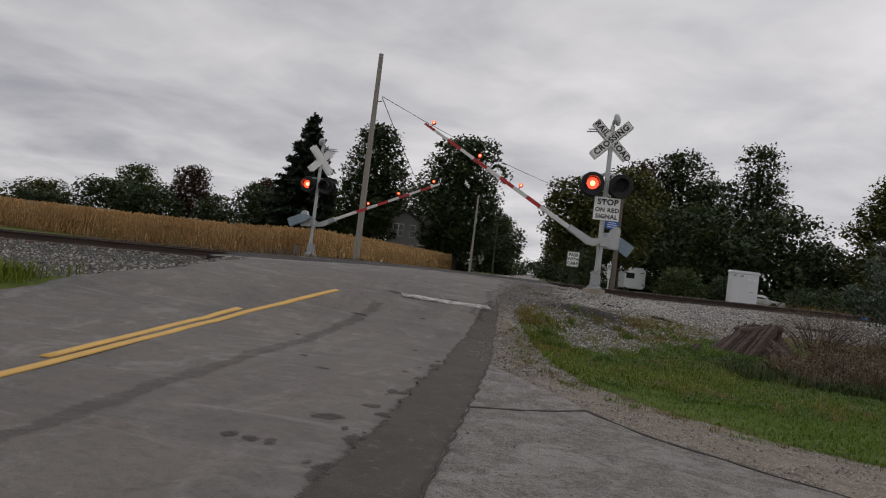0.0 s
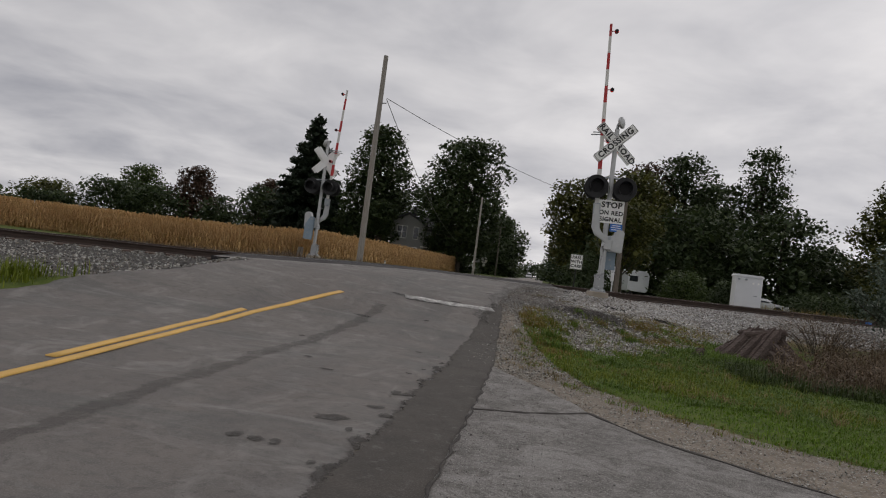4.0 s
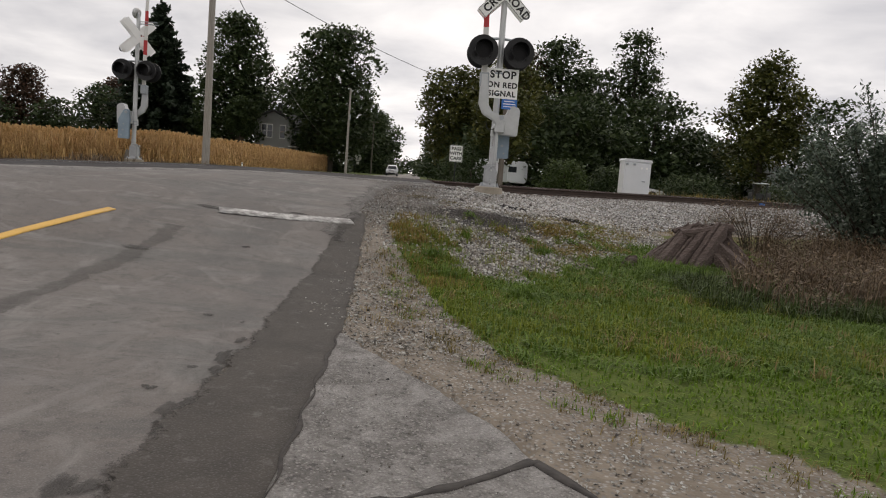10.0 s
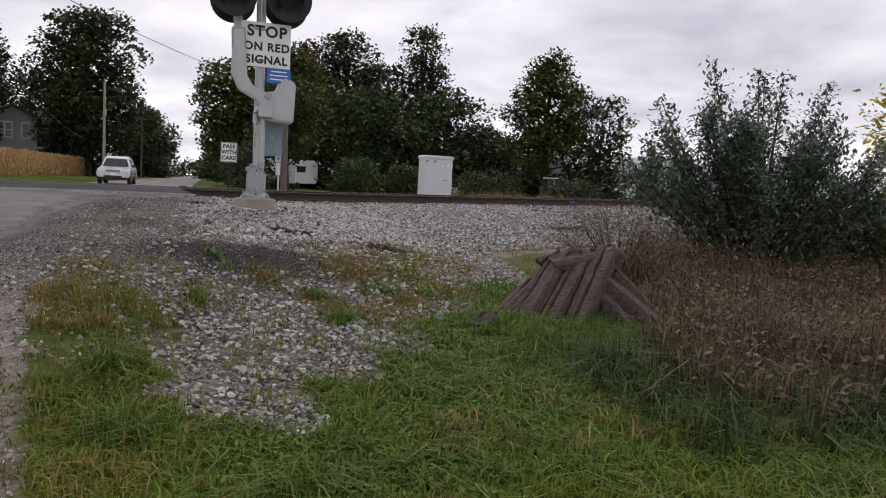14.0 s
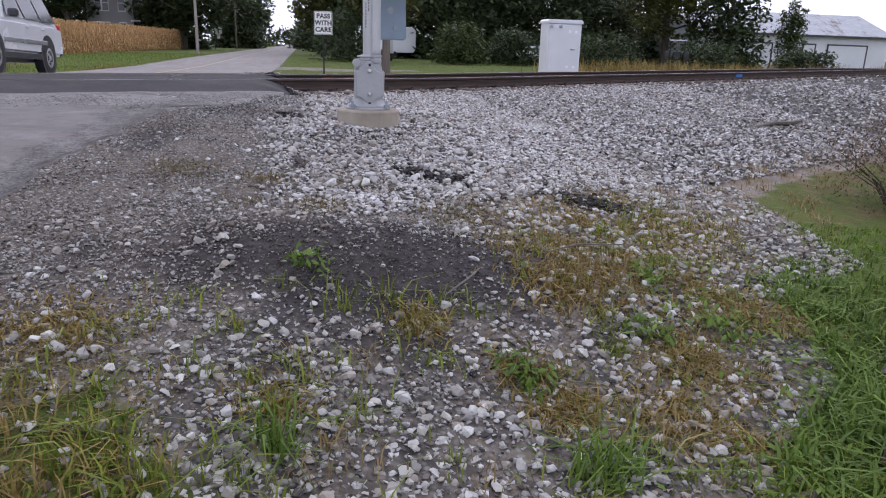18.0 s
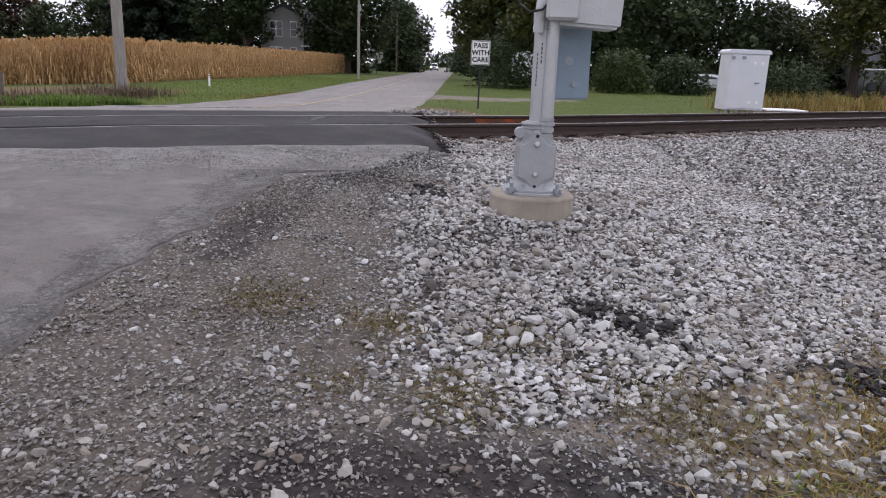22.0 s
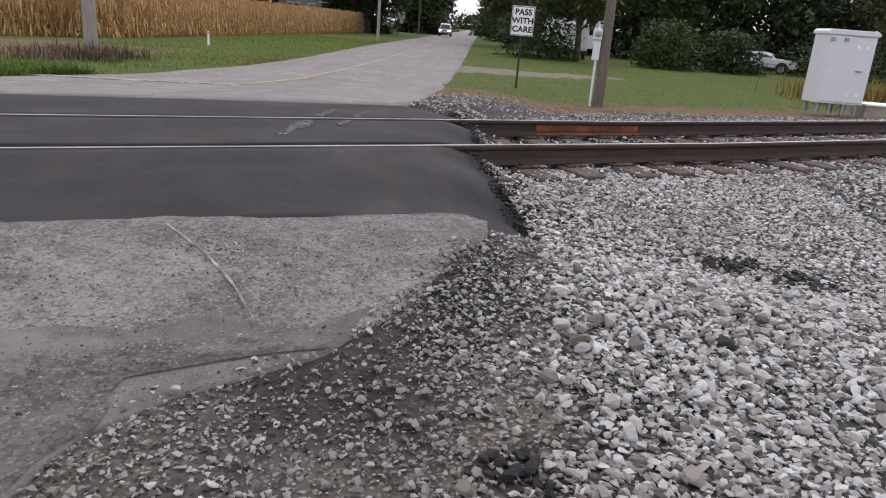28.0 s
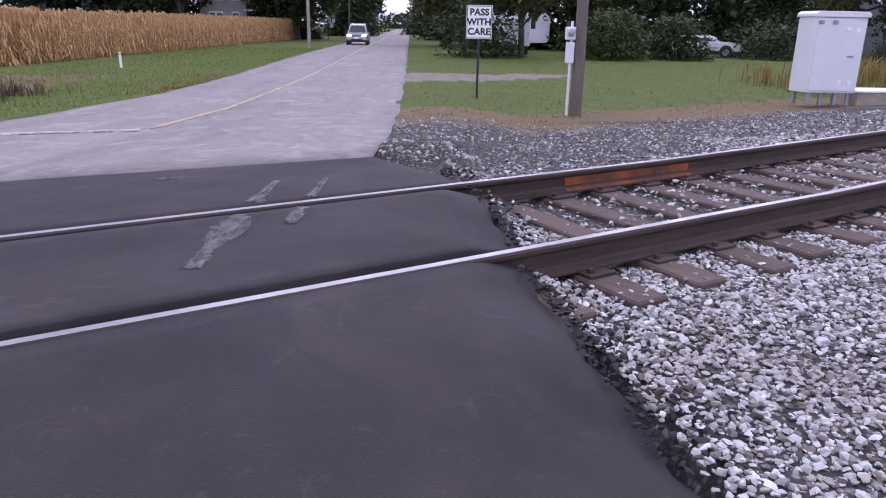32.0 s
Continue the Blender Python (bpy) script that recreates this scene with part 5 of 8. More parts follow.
lay("asphalt_rubble", 63, 60000, (0.4, 3.1, 16.0, 21.6), 0.014, 0.075, keep_clod, "new_asphalt", -0.15, "loose black asphalt clods", CHIPS)
lay("cinder", 64, 60000, (-0.5, 2.4, 13.0, 20.6), 0.006, 0.026, lambda x, y, r: (r < 1.2 * regions(x, y)[3] - 0.25) & (x > near_right(y) + 0.05), "cinder_chips", 0.2, "fine black cinder", GRIT)
lay("stones", 25, 400, (-0.6, 1.6, 13.4, 21.0), 0.025, 0.055, keep_pea, "ballast", 0.30)
lay("gravel", 22, 16000, (-0.6, 4.5, 5.2, 9.5), 0.010, 0.034, keep_pea, "pea_gravel", 0.30, shapes=GRIT)


def keep_pocket(x, y, r):
    g_, dr, b_, c_, so_ = regions(x, y)
    ok = (pocket(x, y) | ((x > -0.4) & (x < 2.6) & (dist(x, y) < -6.9) & (y > 12.6) & (r < 0.45)))
    foot = (dist(x, y) > -9.3) & (dist(x, y) < -7.2) & (x > 1.6) & (r < 0.85)
    ok &= (y < 14.5) | (r < 0.12)
    return (ok | foot) & (r < 0.82 - 0.75 * c_) & (x > near_right(y) + 0.1)


lay("stones", 23, 17000, (-0.6, 4.6, 11.5, 17.4), 0.024, 0.072, keep_pocket, "pocket_stone", 0.30)
lay("stones", 26, 36000, (-0.6, 4.6, 11.5, 17.4), 0.012, 0.040, keep_pocket, "shoulder_gravel", 0.30, shapes=GRIT)

# single stones that lie loose round the foot of the signal and along the path
rs_ = np.random.RandomState(77)
LOOSE = []
for k, (vs, fs) in enumerate(SHAPES[:6]):
    me = flat_faces(np_mesh("stone", vs, fs))
    me.materials.append(MATS["ballast_loose"])
    LOOSE.append(me)
count = 0
while count < 290:
    x, y = rs_.uniform(0.35, 2.3), rs_.uniform(16.0, 20.6)
    if not keep_bed(np.array([x]), np.array([y]), np.array([0.3]))[0]:
        continue
    size = rs_.uniform(0.04, 0.075)
    ob = new("stone", LOOSE[rs_.randint(0, 6)])
    ob.parent = ballast
    ob.matrix_basis = Matrix.Translation((x, y, float(land_z(x, y)) + size * 0.42)) @ Euler((rs_.uniform(-0.6, 0.6), rs_.uniform(-0.6, 0.6), rs_.uniform(0, 6.28))).to_matrix().to_4x4() @ Matrix.Diagonal((size, size, size, 1))
    count += 1


# ==== the crossing signals and gates ====
def lens_disc(name, parent, m, radius, lit=True):
    """A lamp lens on a swivel: one face glows, the other is the dark glass."""
    b = MB()
    n = 20
    ring = [(radius * math.cos(2 * math.pi * a / n), radius * math.sin(2 * math.pi * a / n)) for a in range(n)]
    core = [(x * 0.42, z * 0.42) for x, z in ring]
    i = len(b.v)
    b.v += [(x, -0.008, z) for x, z in ring] + [(x, -0.012, z) for x, z in core] + [(x, 0.008, z) for x, z in ring]
    for a in range(n):
        c = (a + 1) % n
        b.f.append((a, c, n + c, n + a))
        b.f.append((a, 2 * n + a, 2 * n + c, c))
    b.f.append(tuple(n + a for a in range(n)))
    b.f.append(tuple(2 * n + a for a in reversed(range(n))))
    me = b.mesh(name)
    for k in ("lamp_red", "lamp_core", "lamp_dark"):
        me.materials.append(MATS[k])
    for p in me.polygons:
        if len(p.vertices) > 4:
            p.material_index = 1 if p.center.y < 0 else 2
        else:
            p.material_index = 0 if p.center.y < -0.004 else 2
    return part(name, me, "lamp_red", parent, "red signal lens", m)


def flash_rows(m, spans, end=32.0):
    """Rows for a lens that shows its glowing face in the given spans and its dark face else."""
    rows, ang = [], 0.0 if spans and spans[0][0] <= 0 else 180.0
    rows.append((0.0, m @ Matrix.Rotation(radians(ang), 4, "Z")))
    for a, b in spans:
        for t, to in ((a, 360.0), (b, 180.0)):
            if t <= 0:
                continue
            start = 180.0 if to == 360.0 else 0.0
            for k in (0, 1, 2, 3):
                rows.append((t + k / 30, m @ Matrix.Rotation(radians(start + 60 * k), 4, "Z")))
    rows.append((end, rows[-1][1]))
    return rows


MOVES = []


def signal(label, m, spans, gate, arm_len, offset, sign=True):
    """A crossing signal: mast with crossbuck, two pairs of lamps, signs, gate mechanism and arm. It faces -y."""
    sg = thing("crossing_signal", label, "railway signal", m, "crossing signals")
    # footing and cast base
    b = MB().lathe([(0.262, -0.25), (0.272, 0.06), (0.274, 0.12), (0.268, 0.15), (0.272, 0.163), (0.262, 0.178), (0.245, 0.182)], 40)
    part("footing", b.mesh("footing", 0.004, True), "concrete", sg, "weathered round concrete footing")
    b = MB().prism([(-0.19, -0.10), (-0.10, -0.19), (0.10, -0.19), (0.19, -0.10), (0.19, 0.10), (0.10, 0.19), (-0.10, 0.19), (-0.19, 0.10)], 0.022, Matrix.Translation((0, 0, 0.19)) @ Matrix.Rotation(radians(90), 4, "X"))
    part("flange", b.mesh("flange", 0.005), "cast_grey", sg)
    for sx, sy in ((-1, -1), (1, -1), (1, 1), (-1, 1)):
        b = MB().tube([(sx * 0.145, sy * 0.145, 0.19), (sx * 0.145, sy * 0.145, 0.26)], 0.013, 8).tube([(sx * 0.145, sy * 0.145, 0.20), (sx * 0.145, sy * 0.145, 0.228)], 0.027, 6)
        part("anchor_bolt", b.mesh("anchor_bolt"), "galvanised", sg)
    # flared skirt from the flange up to the box, cut away at the corners for the bolts
    b = MB()
    for half, cut_, z in ((0.172, 0.105, 0.198), (0.165, 0.10, 0.212), (0.140, 0.085, 0.232), (0.122, 0.07, 0.27), (0.114, 0.04, 0.34), (0.112, 0.02, 0.40)):
        q = half - cut_
        b.v += [(-half, -q, z), (-q, -half, z), (q, -half, z), (half, -q, z), (half, q, z), (q, half, z), (-q, half, z), (-half, q, z)]
    for k in range(5):
        for a in range(8):
            c = (a + 1) % 8
            b.f.append((8 * k + a, 8 * k + c, 8 * k + 8 + c, 8 * k + 8 + a))
    b.f += [tuple(range(8)), tuple(40 + a for a in range(8))]
    part("skirt", b.mesh("skirt", 0.006, True, 2), "cast_grey", sg, "flared cast base")
    part("flange_rim", MB().prism([(-0.178, -0.095), (-0.095, -0.178), (0.095, -0.178), (0.178, -0.095), (0.178, 0.095), (0.095, 0.178), (-0.095, 0.178), (-0.178, 0.095)], 0.016, Matrix.Translation((0, 0, 0.205)) @ Matrix.Rotation(radians(90), 4, "X")).mesh("flange_rim", 0.006, True, 2), "cast_grey", sg)
    b = MB()
    prof_ = [(-0.105, 0.20), (0.105, 0.20), (0.118, 0.26), (0.112, 0.52), (0.098, 0.585), (-0.098, 0.585), (-0.112, 0.52), (-0.118, 0.26)]
    b.prism(prof_, 0.20, Matrix.Translation((0, 0.02, 0)))
    part("junction_box", b.mesh("junction_box", 0.022, True, 2), "cast_grey", sg, "cast grey junction box")
    # its lid: wavy outline with a boss above and below
    lid = []
    top = [(-0.128, 0.505), (-0.085, 0.512), (-0.060, 0.530), (-0.040, 0.562), (0.0, 0.572), (0.040, 0.562), (0.060, 0.530), (0.085, 0.512), (0.128, 0.505)]
    lid = [(x, z) for x, z in top] + [(0.124, 0.285), (0.085, 0.272), (0.058, 0.255), (0.036, 0.225), (0.0, 0.216), (-0.036, 0.225), (-0.058, 0.255), (-0.085, 0.272), (-0.124, 0.285)]
    b = MB().prism(lid, 0.05, Matrix.Translation((0, -0.105, 0)))
    cover = part("cover", b.mesh("cover", 0.008, True, 2), "cast_grey", sg, "bolted cast cover plate")
    b = MB().prism([(x * 0.88, (z - 0.395) * 0.90 + 0.395) for x, z in lid], 0.012, Matrix.Translation((0, -0.133, 0)))
    part("raised_panel", b.mesh("raised_panel", 0.004), "cast_grey", cover)
    for z in (0.505, 0.315):
        b = MB().lathe([(0.019, 0), (0.018, 0.010), (0.010, 0.020), (0.008, 0.030)], 10, Matrix.Translation((0, -0.138, z)) @ Matrix.Rotation(radians(115), 4, "X"))
        part("lid_screw", b.mesh("lid_screw", 0, True), "aluminium", cover)
    for z in (0.552, 0.237):
        part("hinge_pin", MB().tube([(0, -0.142, z), (0, -0.12, z)], 0.011, 8).mesh("hinge_pin"), "black_paint", cover)
    part("ear", MB().tube([(-0.105, -0.09, 0.565), (-0.105, -0.02, 0.565)], 0.034, 12).mesh("ear", 0.004, True), "cast_grey", sg)
    # mast
    b = MB().tube([(0.015, 0.02, 0.55), (0.02, 0.02, 0.63), (0.02, 0.02, 0.635), (0.015, 0.02, 2.0), (0, 0.02, 4.28)], [0.084, 0.084, 0.064, 0.062, 0.056], 24)
    mast = part("mast", b.mesh("mast", 0, True), "aluminium", sg, "grey aluminium mast")
    for z in (0.585, 0.61):
        part("collar", MB().lathe([(0.088, z), (0.094, z + 0.005), (0.094, z + 0.012), (0.088, z + 0.017)], 20, Matrix.Translation((0, 0.02, 0))).mesh("collar", 0, True), "cast_grey", mast)
    # stencilled marks that cannot be read, up the mast
    for k in range(13):
        col, zz = (-0.040, 0.86 + 0.026 * k) if k < 8 else (-0.018, 1.0 + 0.026 * (k - 8))
        part("stencil", MB().box((0.018 + col, 0.02 - math.sqrt(0.0625 ** 2 - col ** 2) - 0.0004, zz), (0.008, 0.004, 0.014 + 0.004 * (k % 3))).mesh("stencil"), "stencil_ink", mast)
    # conduit up the front of the mast, with couplings at its foot
    cd = part("conduit", MB().tube([(0.062, -0.052, 0.57), (0.060, -0.052, 1.27)], 0.038, 16).mesh("conduit", 0, True), "aluminium", sg, "grey conduit pipe")
    for z, r in ((0.575, 0.046), (0.612, 0.050), (0.640, 0.044)):
        part("coupling", MB().lathe([(0.038, z), (r, z + 0.003), (r, z + 0.022), (0.038, z + 0.026)], 18, Matrix.Translation((0.062, -0.052, 0))).mesh("coupling", 0, True), "cast_grey", cd)
    # elbow and strap below the mechanism
    part("elbow", MB().tube([(-0.030, -0.062, 1.17), (-0.030, -0.066, 1.26), (-0.020, -0.074, 1.32), (0.010, -0.088, 1.37), (0.06, -0.10, 1.38)], [0.034, 0.034, 0.036, 0.036, 0.034], 14).mesh("elbow", 0, True), "aluminium", sg)
    for z in (1.19, 1.27):
        part("strap", MB().lathe([(0.066, z), (0.074, z + 0.003), (0.074, z + 0.022), (0.066, z + 0.025)], 22, Matrix.Translation((0.016, 0.02, 0))).mesh("strap", 0, True), "galvanised", sg)
    b = MB().tube([(-0.16, 0.0, 1.44), (-0.15, -0.05, 1.33), (-0.09, -0.10, 1.285), (-0.02, -0.115, 1.30), (0.04, -0.11, 1.37), (0.08, -0.12, 1.44)], 0.007, 7)
    part("cable", b.mesh("cable", 0, True), "wire_black", sg)
    # crossbuck
    z0 = 3.91 if sign else 3.74
    yaw = Matrix.Identity(4) if sign else Matrix.Rotation(radians(48), 4, "Z")
    for name, ang, txt in (("crossbuck_blade", 45, ("CROSSING",)), ("crossbuck_blade", -45, ("RAIL", "ROAD"))):
        for y, sgn in ((-0.075, 1), (0.115, -1)):
            lift = 0.0 if ang > 0 else 0.006 * sgn
            bm_ = MB().box((0, 0, 0), (1.22, 0.006, 0.228))
            rot = Matrix.Translation((0, 0.02, z0)) @ yaw @ Matrix.Translation((0, y + lift - 0.02, 0)) @ Matrix.Rotation(radians(-ang), 4, "Y")
            bl = part(name, bm_.mesh(name, 0.001), "sign_white", sg, "white crossbuck blade", rot)
            if sgn > 0:
                fr = MB()
                for zz in (-0.104, 0.104):
                    fr.box((0, -0.0042, zz), (1.20, 0.002, 0.008))
                for xx in (-0.598, 0.598):
                    fr.box((xx, -0.0042, 0), (0.008, 0.002, 0.21))
                part("border", fr.mesh("border"), "sign_black", bl)
                up = Matrix.Rotation(radians(90), 4, "X")
                if len(txt) == 1:
                    lettering("letters", txt[0], 0.20, "sign_black", bl, Matrix.Translation((0, -0.006, 0)) @ up, spacing=1.12)
                else:
                    lettering("letters", txt[0], 0.20, "sign_black", bl, Matrix.Translation((-0.37, -0.006, 0)) @ up, spacing=1.1)
                    lettering("letters", txt[1], 0.20, "sign_black", bl, Matrix.Translation((0.37, -0.006, 0)) @ up, spacing=1.1)
    b = MB().tube([(-0.62, 0.10, 4.10), (-0.30, 0.06, 4.12), (0, 0.02, 4.12)], 0.016, 8).tube([(-0.58, 0.12, 4.17), (-0.28, 0.08, 4.18), (0, 0.02, 4.18)], 0.014, 8)
    part("bracket", b.mesh("bracket", 0, True), "galvanised", sg)
    # bell
    b = MB().lathe([(0.02, 0.0), (0.12, 0.01), (0.155, 0.05), (0.15, 0.085), (0.09, 0.12), (0.02, 0.135)], 24, Matrix.Translation((0.03, -0.02, 4.42)) @ Matrix.Rotation(radians(80), 4, "Y") @ Matrix.Rotation(radians(25), 4, "X"))
    part("bell", b.mesh("bell", 0, True), "aluminium", sg, "round grey warning bell")
    part("bell_bracket", MB().tube([(0, 0.02, 4.26), (0, 0.02, 4.36), (0.03, 0.0, 4.42)], 0.035, 10).mesh("bell_bracket", 0, True), "cast_grey", sg)
    # lamp cross-arm and two pairs of lamps, fore and aft
    part("cross_arm", MB().tube([(-0.36, 0.02, 3.02), (0, 0.02, 3.05), (0.36, 0.02, 3.02)], 0.026, 10).mesh("cross_arm", 0, True), "galvanised", sg)
    lens = []
    for face in (1, -1):
        for sx in (-1, 1):
            x, zc = sx * 0.345, 2.77
            mm = Matrix.Translation((x, 0.02, zc)) @ (Matrix.Identity(4) if face > 0 else Matrix.Rotation(math.pi, 4, "Z"))
            toe = Matrix.Rotation(radians(90), 4, "X")
            hd = part("lamp_head", MB().lathe([(0.17, 0.08), (0.175, 0.20), (0.286, 0.205), (0.29, 0.225), (0.286, 0.235), (0.165, 0.225), (0.162, 0.09)], 36, toe).mesh("lamp_head", 0, True), "black_paint", sg, "black round lamp head", mm)
            hood = MB()
            n = 26
            for k in range(n + 1):
                a = radians(-50 + 280 * k / n)
                for r, d0 in ((0.168, 0.23), (0.172, 0.48 if 20 < k * 280 / n < 260 else 0.44)):
                    hood.v.append((r * math.cos(a), -d0, r * math.sin(a)))
            for k in range(n):
                hood.f.append((2 * k, 2 * k + 1, 2 * k + 3, 2 * k + 2))
            h_me = hood.mesh("hood")
            ob = part("hood", h_me, "black_paint", hd)
            so = ob.modifiers.new("thickness", "SOLIDIFY")
            so.thickness = 0.005
            # ring added to block glow leaking round the lens when its lit face is turned in
            part("bezel", MB().lathe([(0.146, 0.224), (0.146, 0.232), (0.172, 0.232), (0.172, 0.224), (0.146, 0.224)], 36, toe, True).mesh("bezel", 0, True), "black_paint", hd)
            part("hanger", MB().tube([(0, -0.14, 0.17), (0, -0.06, 0.25)], 0.03, 8).mesh("hanger", 0, True), "black_paint", hd)
            lens.append((lens_disc("lens", hd, Matrix.Translation((0, -0.215, 0)), 0.152), sx * face))
    for ob, side in lens:
        MOVES.append((ob, flash_rows(Matrix.Translation((0, -0.215, 0)), spans[0] if side < 0 else spans[1])))
    # the red light sign, on the front
    up = Matrix.Rotation(radians(90), 4, "X")
    if sign:
        sgn_ = part("stop_sign", MB().box((0, 0, 0), (0.63, 0.006, 0.57)).mesh("stop_sign", 0.002), "sign_white", sg, "white sign with black letters", Matrix.Translation((0.075, -0.075, 2.185)))
    for txt, zz, sz in () if not sign else (("STOP", 0.165, 0.195), ("ON RED", -0.03, 0.145), ("SIGNAL", -0.195, 0.145)):
        lettering("letters", txt, sz, "sign_black", sgn_, Matrix.Translation((0.01, -0.006, zz)) @ up, spacing=1.12)
    if sign:
        bl = part("notice", MB().box((0, 0, 0), (0.30, 0.005, 0.19)).mesh("notice", 0.001), "sign_blue", sg, "small blue emergency notice plate", Matrix.Translation((0.25, -0.085, 1.80)))
    b = MB()
    for k, w_ in enumerate((0.20, 0.24, 0.22)):
        b.box((0, -0.004, 0.055 - 0.05 * k), (w_, 0.002, 0.016))
    if sign:
        part("print_bars", b.mesh("print_bars"), "sign_white", bl)
    for z in (2.38, 1.98):
        part("clamp", MB().box((0, -0.05, z), (0.16, 0.06, 0.04)).mesh("clamp", 0.004), "galvanised", sg)
    # gate mechanism
    b = MB().prism([(-0.02, 1.22), (0.40, 1.20), (0.42, 1.72), (0.30, 1.80), (0.22, 1.78), (0.16, 1.60), (-0.02, 1.58)], 0.30, Matrix.Translation((0.06, 0.06, 0)))
    part("gate_mechanism", b.mesh("gate_mechanism", 0.02, True, 2), "aluminium", sg, "pale grey gate mechanism housing")
    b = MB().box((0.10, -0.118, 1.36), (0.20, 0.08, 0.24))
    part("motor_cover", b.mesh("motor_cover", 0.018), "aluminium", sg)
    part("shaft", MB().tube([(0.12, -0.20, 1.53), (0.12, 0.42, 1.53)], 0.045, 12).mesh("shaft", 0, True), "galvanised", sg)
    # the arm, drawn level to -x, pivoting about the shaft
    pv = Vector((0.12, 0.0, 1.53))
    b = MB()
    o_ = -offset
    b.prism([(0.14, 0.06), (0.0, 0.05), (-0.12, o_ + 0.17), (-0.24, o_ + 0.10), (-0.84, o_ + 0.075), (-0.84, o_ - 0.075), (-0.26, o_ - 0.10), (-0.06, o_ - 0.02), (0.06, -0.17), (0.16, -0.09)], 0.09, Matrix.Translation((0, -0.125, 0)))
    ga = part("gate_arm", b.mesh("gate_arm", 0.02, True, 2), "aluminium", sg, "red and white striped gate arm", Matrix.Translation(pv))
    part("arm_clamp", MB().box((-0.72, -0.06, -offset), (0.26, 0.20, 0.17)).mesh("arm_clamp", 0.012), "galvanised", ga)
    x, k = -0.62, 0
    seg = 0.42
    end = arm_len
    while x > -end + 0.05:
        x2 = max(x - (seg if k else 1.1), -end)
        r0 = 0.062 - 0.030 * (-x / end)
        r1 = 0.062 - 0.030 * (-x2 / end)
        b = MB()
        i = len(b.v)
        for xx, r in ((x, r0), (x2, r1)):
            for yy, zz in ((-1, -1), (1, -1), (1, 1), (-1, 1)):
                b.v.append((xx, 0.0 + yy * 0.018, -offset + zz * r))
        b.f += [(0, 1, 5, 4), (1, 2, 6, 5), (2, 3, 7, 6), (3, 0, 4, 7), (3, 2, 1, 0), (4, 5, 6, 7)]
        part("stripe", b.mesh("stripe", 0.004), "arm_red" if k % 2 else "arm_white", ga)
        x, k = x2, k + 1
    for kx in (0.45, 0.69, 0.965):
        xx = -end * kx
        part("lamp_bracket", MB().tube([(xx, 0.0, -offset + 0.03), (xx, 0.0, -offset + 0.12)], 0.012, 6).lathe([(0.05, -0.045), (0.055, 0), (0.05, 0.045)], 12, Matrix.Translation((xx, 0.0, -offset + 0.15)) @ Matrix.Rotation(radians(90), 4, "X")).mesh("lamp_bracket", 0, True), "arm_red", ga)
        base = Matrix.Translation((xx, -0.055, -offset + 0.15))
        o1 = lens_disc("arm_lens", ga, base, 0.045)
        MOVES.append((o1, flash_rows(base, [(0.0, 2.9)])))
        base = Matrix.Translation((xx, 0.055, -offset + 0.15)) @ Matrix.Rotation(math.pi, 4, "Z")
        o2 = lens_disc("arm_lens", ga, base, 0.045)
        MOVES.append((o2, flash_rows(base, [(0.0, 2.9)])))
    # counterweights on the other side
    for yy in (0.30, 0.38):
        b = MB().prism([(-0.08, 0.06), (0.10, 0.16), (0.22, 0.225), (0.77, 0.215), (0.77, -0.10), (0.22, -0.10), (-0.08, -0.07)], 0.03, Matrix.Translation((0, yy, 0)))
        cw = part("counterweight", b.mesh("counterweight", 0.01, False, 2), "weight_blue", ga, "blue-grey counterweight plate")
        for (cx, cz) in ((0.35, 0.06), (0.67, 0.12)):
            part("weight_bolt", MB().tube([(cx, yy - 0.03, cz), (cx, yy + 0.03, cz)], 0.02, 8).mesh("weight_bolt"), "galvanised", cw)
    part("weight_bar", MB().tube([(0.52, 0.28, 0.08), (0.52, 0.40, 0.08)], 0.03, 8).mesh("weight_bar"), "galvanised", ga)
    MOVES.append((ga, [(t, Matrix.Translation(pv) @ Matrix.Rotation(radians(a), 4, "Y")) for t, a in gate]))
    return sg


L_ON = [(-1, 0.30), (0.97, 1.50), (2.26, 2.75)]
R_ON = [(0.46, 1.03), (1.66, 2.10)]
signal("grey railway crossing signal with crossbuck and gate on concrete footing", Matrix.Translation((1.376, 18.02, 0.897)), (L_ON, R_ON),
    [(0, 29.7), (0.2, 35.5), (0.4, 40), (0.6, 45), (0.8, 50), (1, 55), (1.2, 60), (1.4, 64.7), (1.6, 69.5), (1.8, 74.4), (2, 79.5), (2.2, 83.6), (2.4, 86.2), (2.5, 86.8), (3, 87.5), (4.5, 87.6), (32, 87.6)], 5.4, 0.36)
signal("grey crossing signal with crossbuck and gate beyond the track", Matrix.Translation((-8.54, 25.6, 0.80)) @ Matrix.Rotation(math.pi, 4, "Z"), (L_ON, R_ON),
    [(0, 24.6), (0.2, 28.9), (0.5, 34), (1, 42.2), (1.2, 45.2), (1.4, 48.3), (1.6, 52), (1.8, 55.8), (2, 58.6), (2.2, 61.8), (2.4, 65), (2.5, 66.6), (3, 73.5), (3.5, 80.5), (4, 87), (4.3, 89), (4.5, 89.5), (6, 89.5), (32, 89.5)], 5.0, 0.32, False)


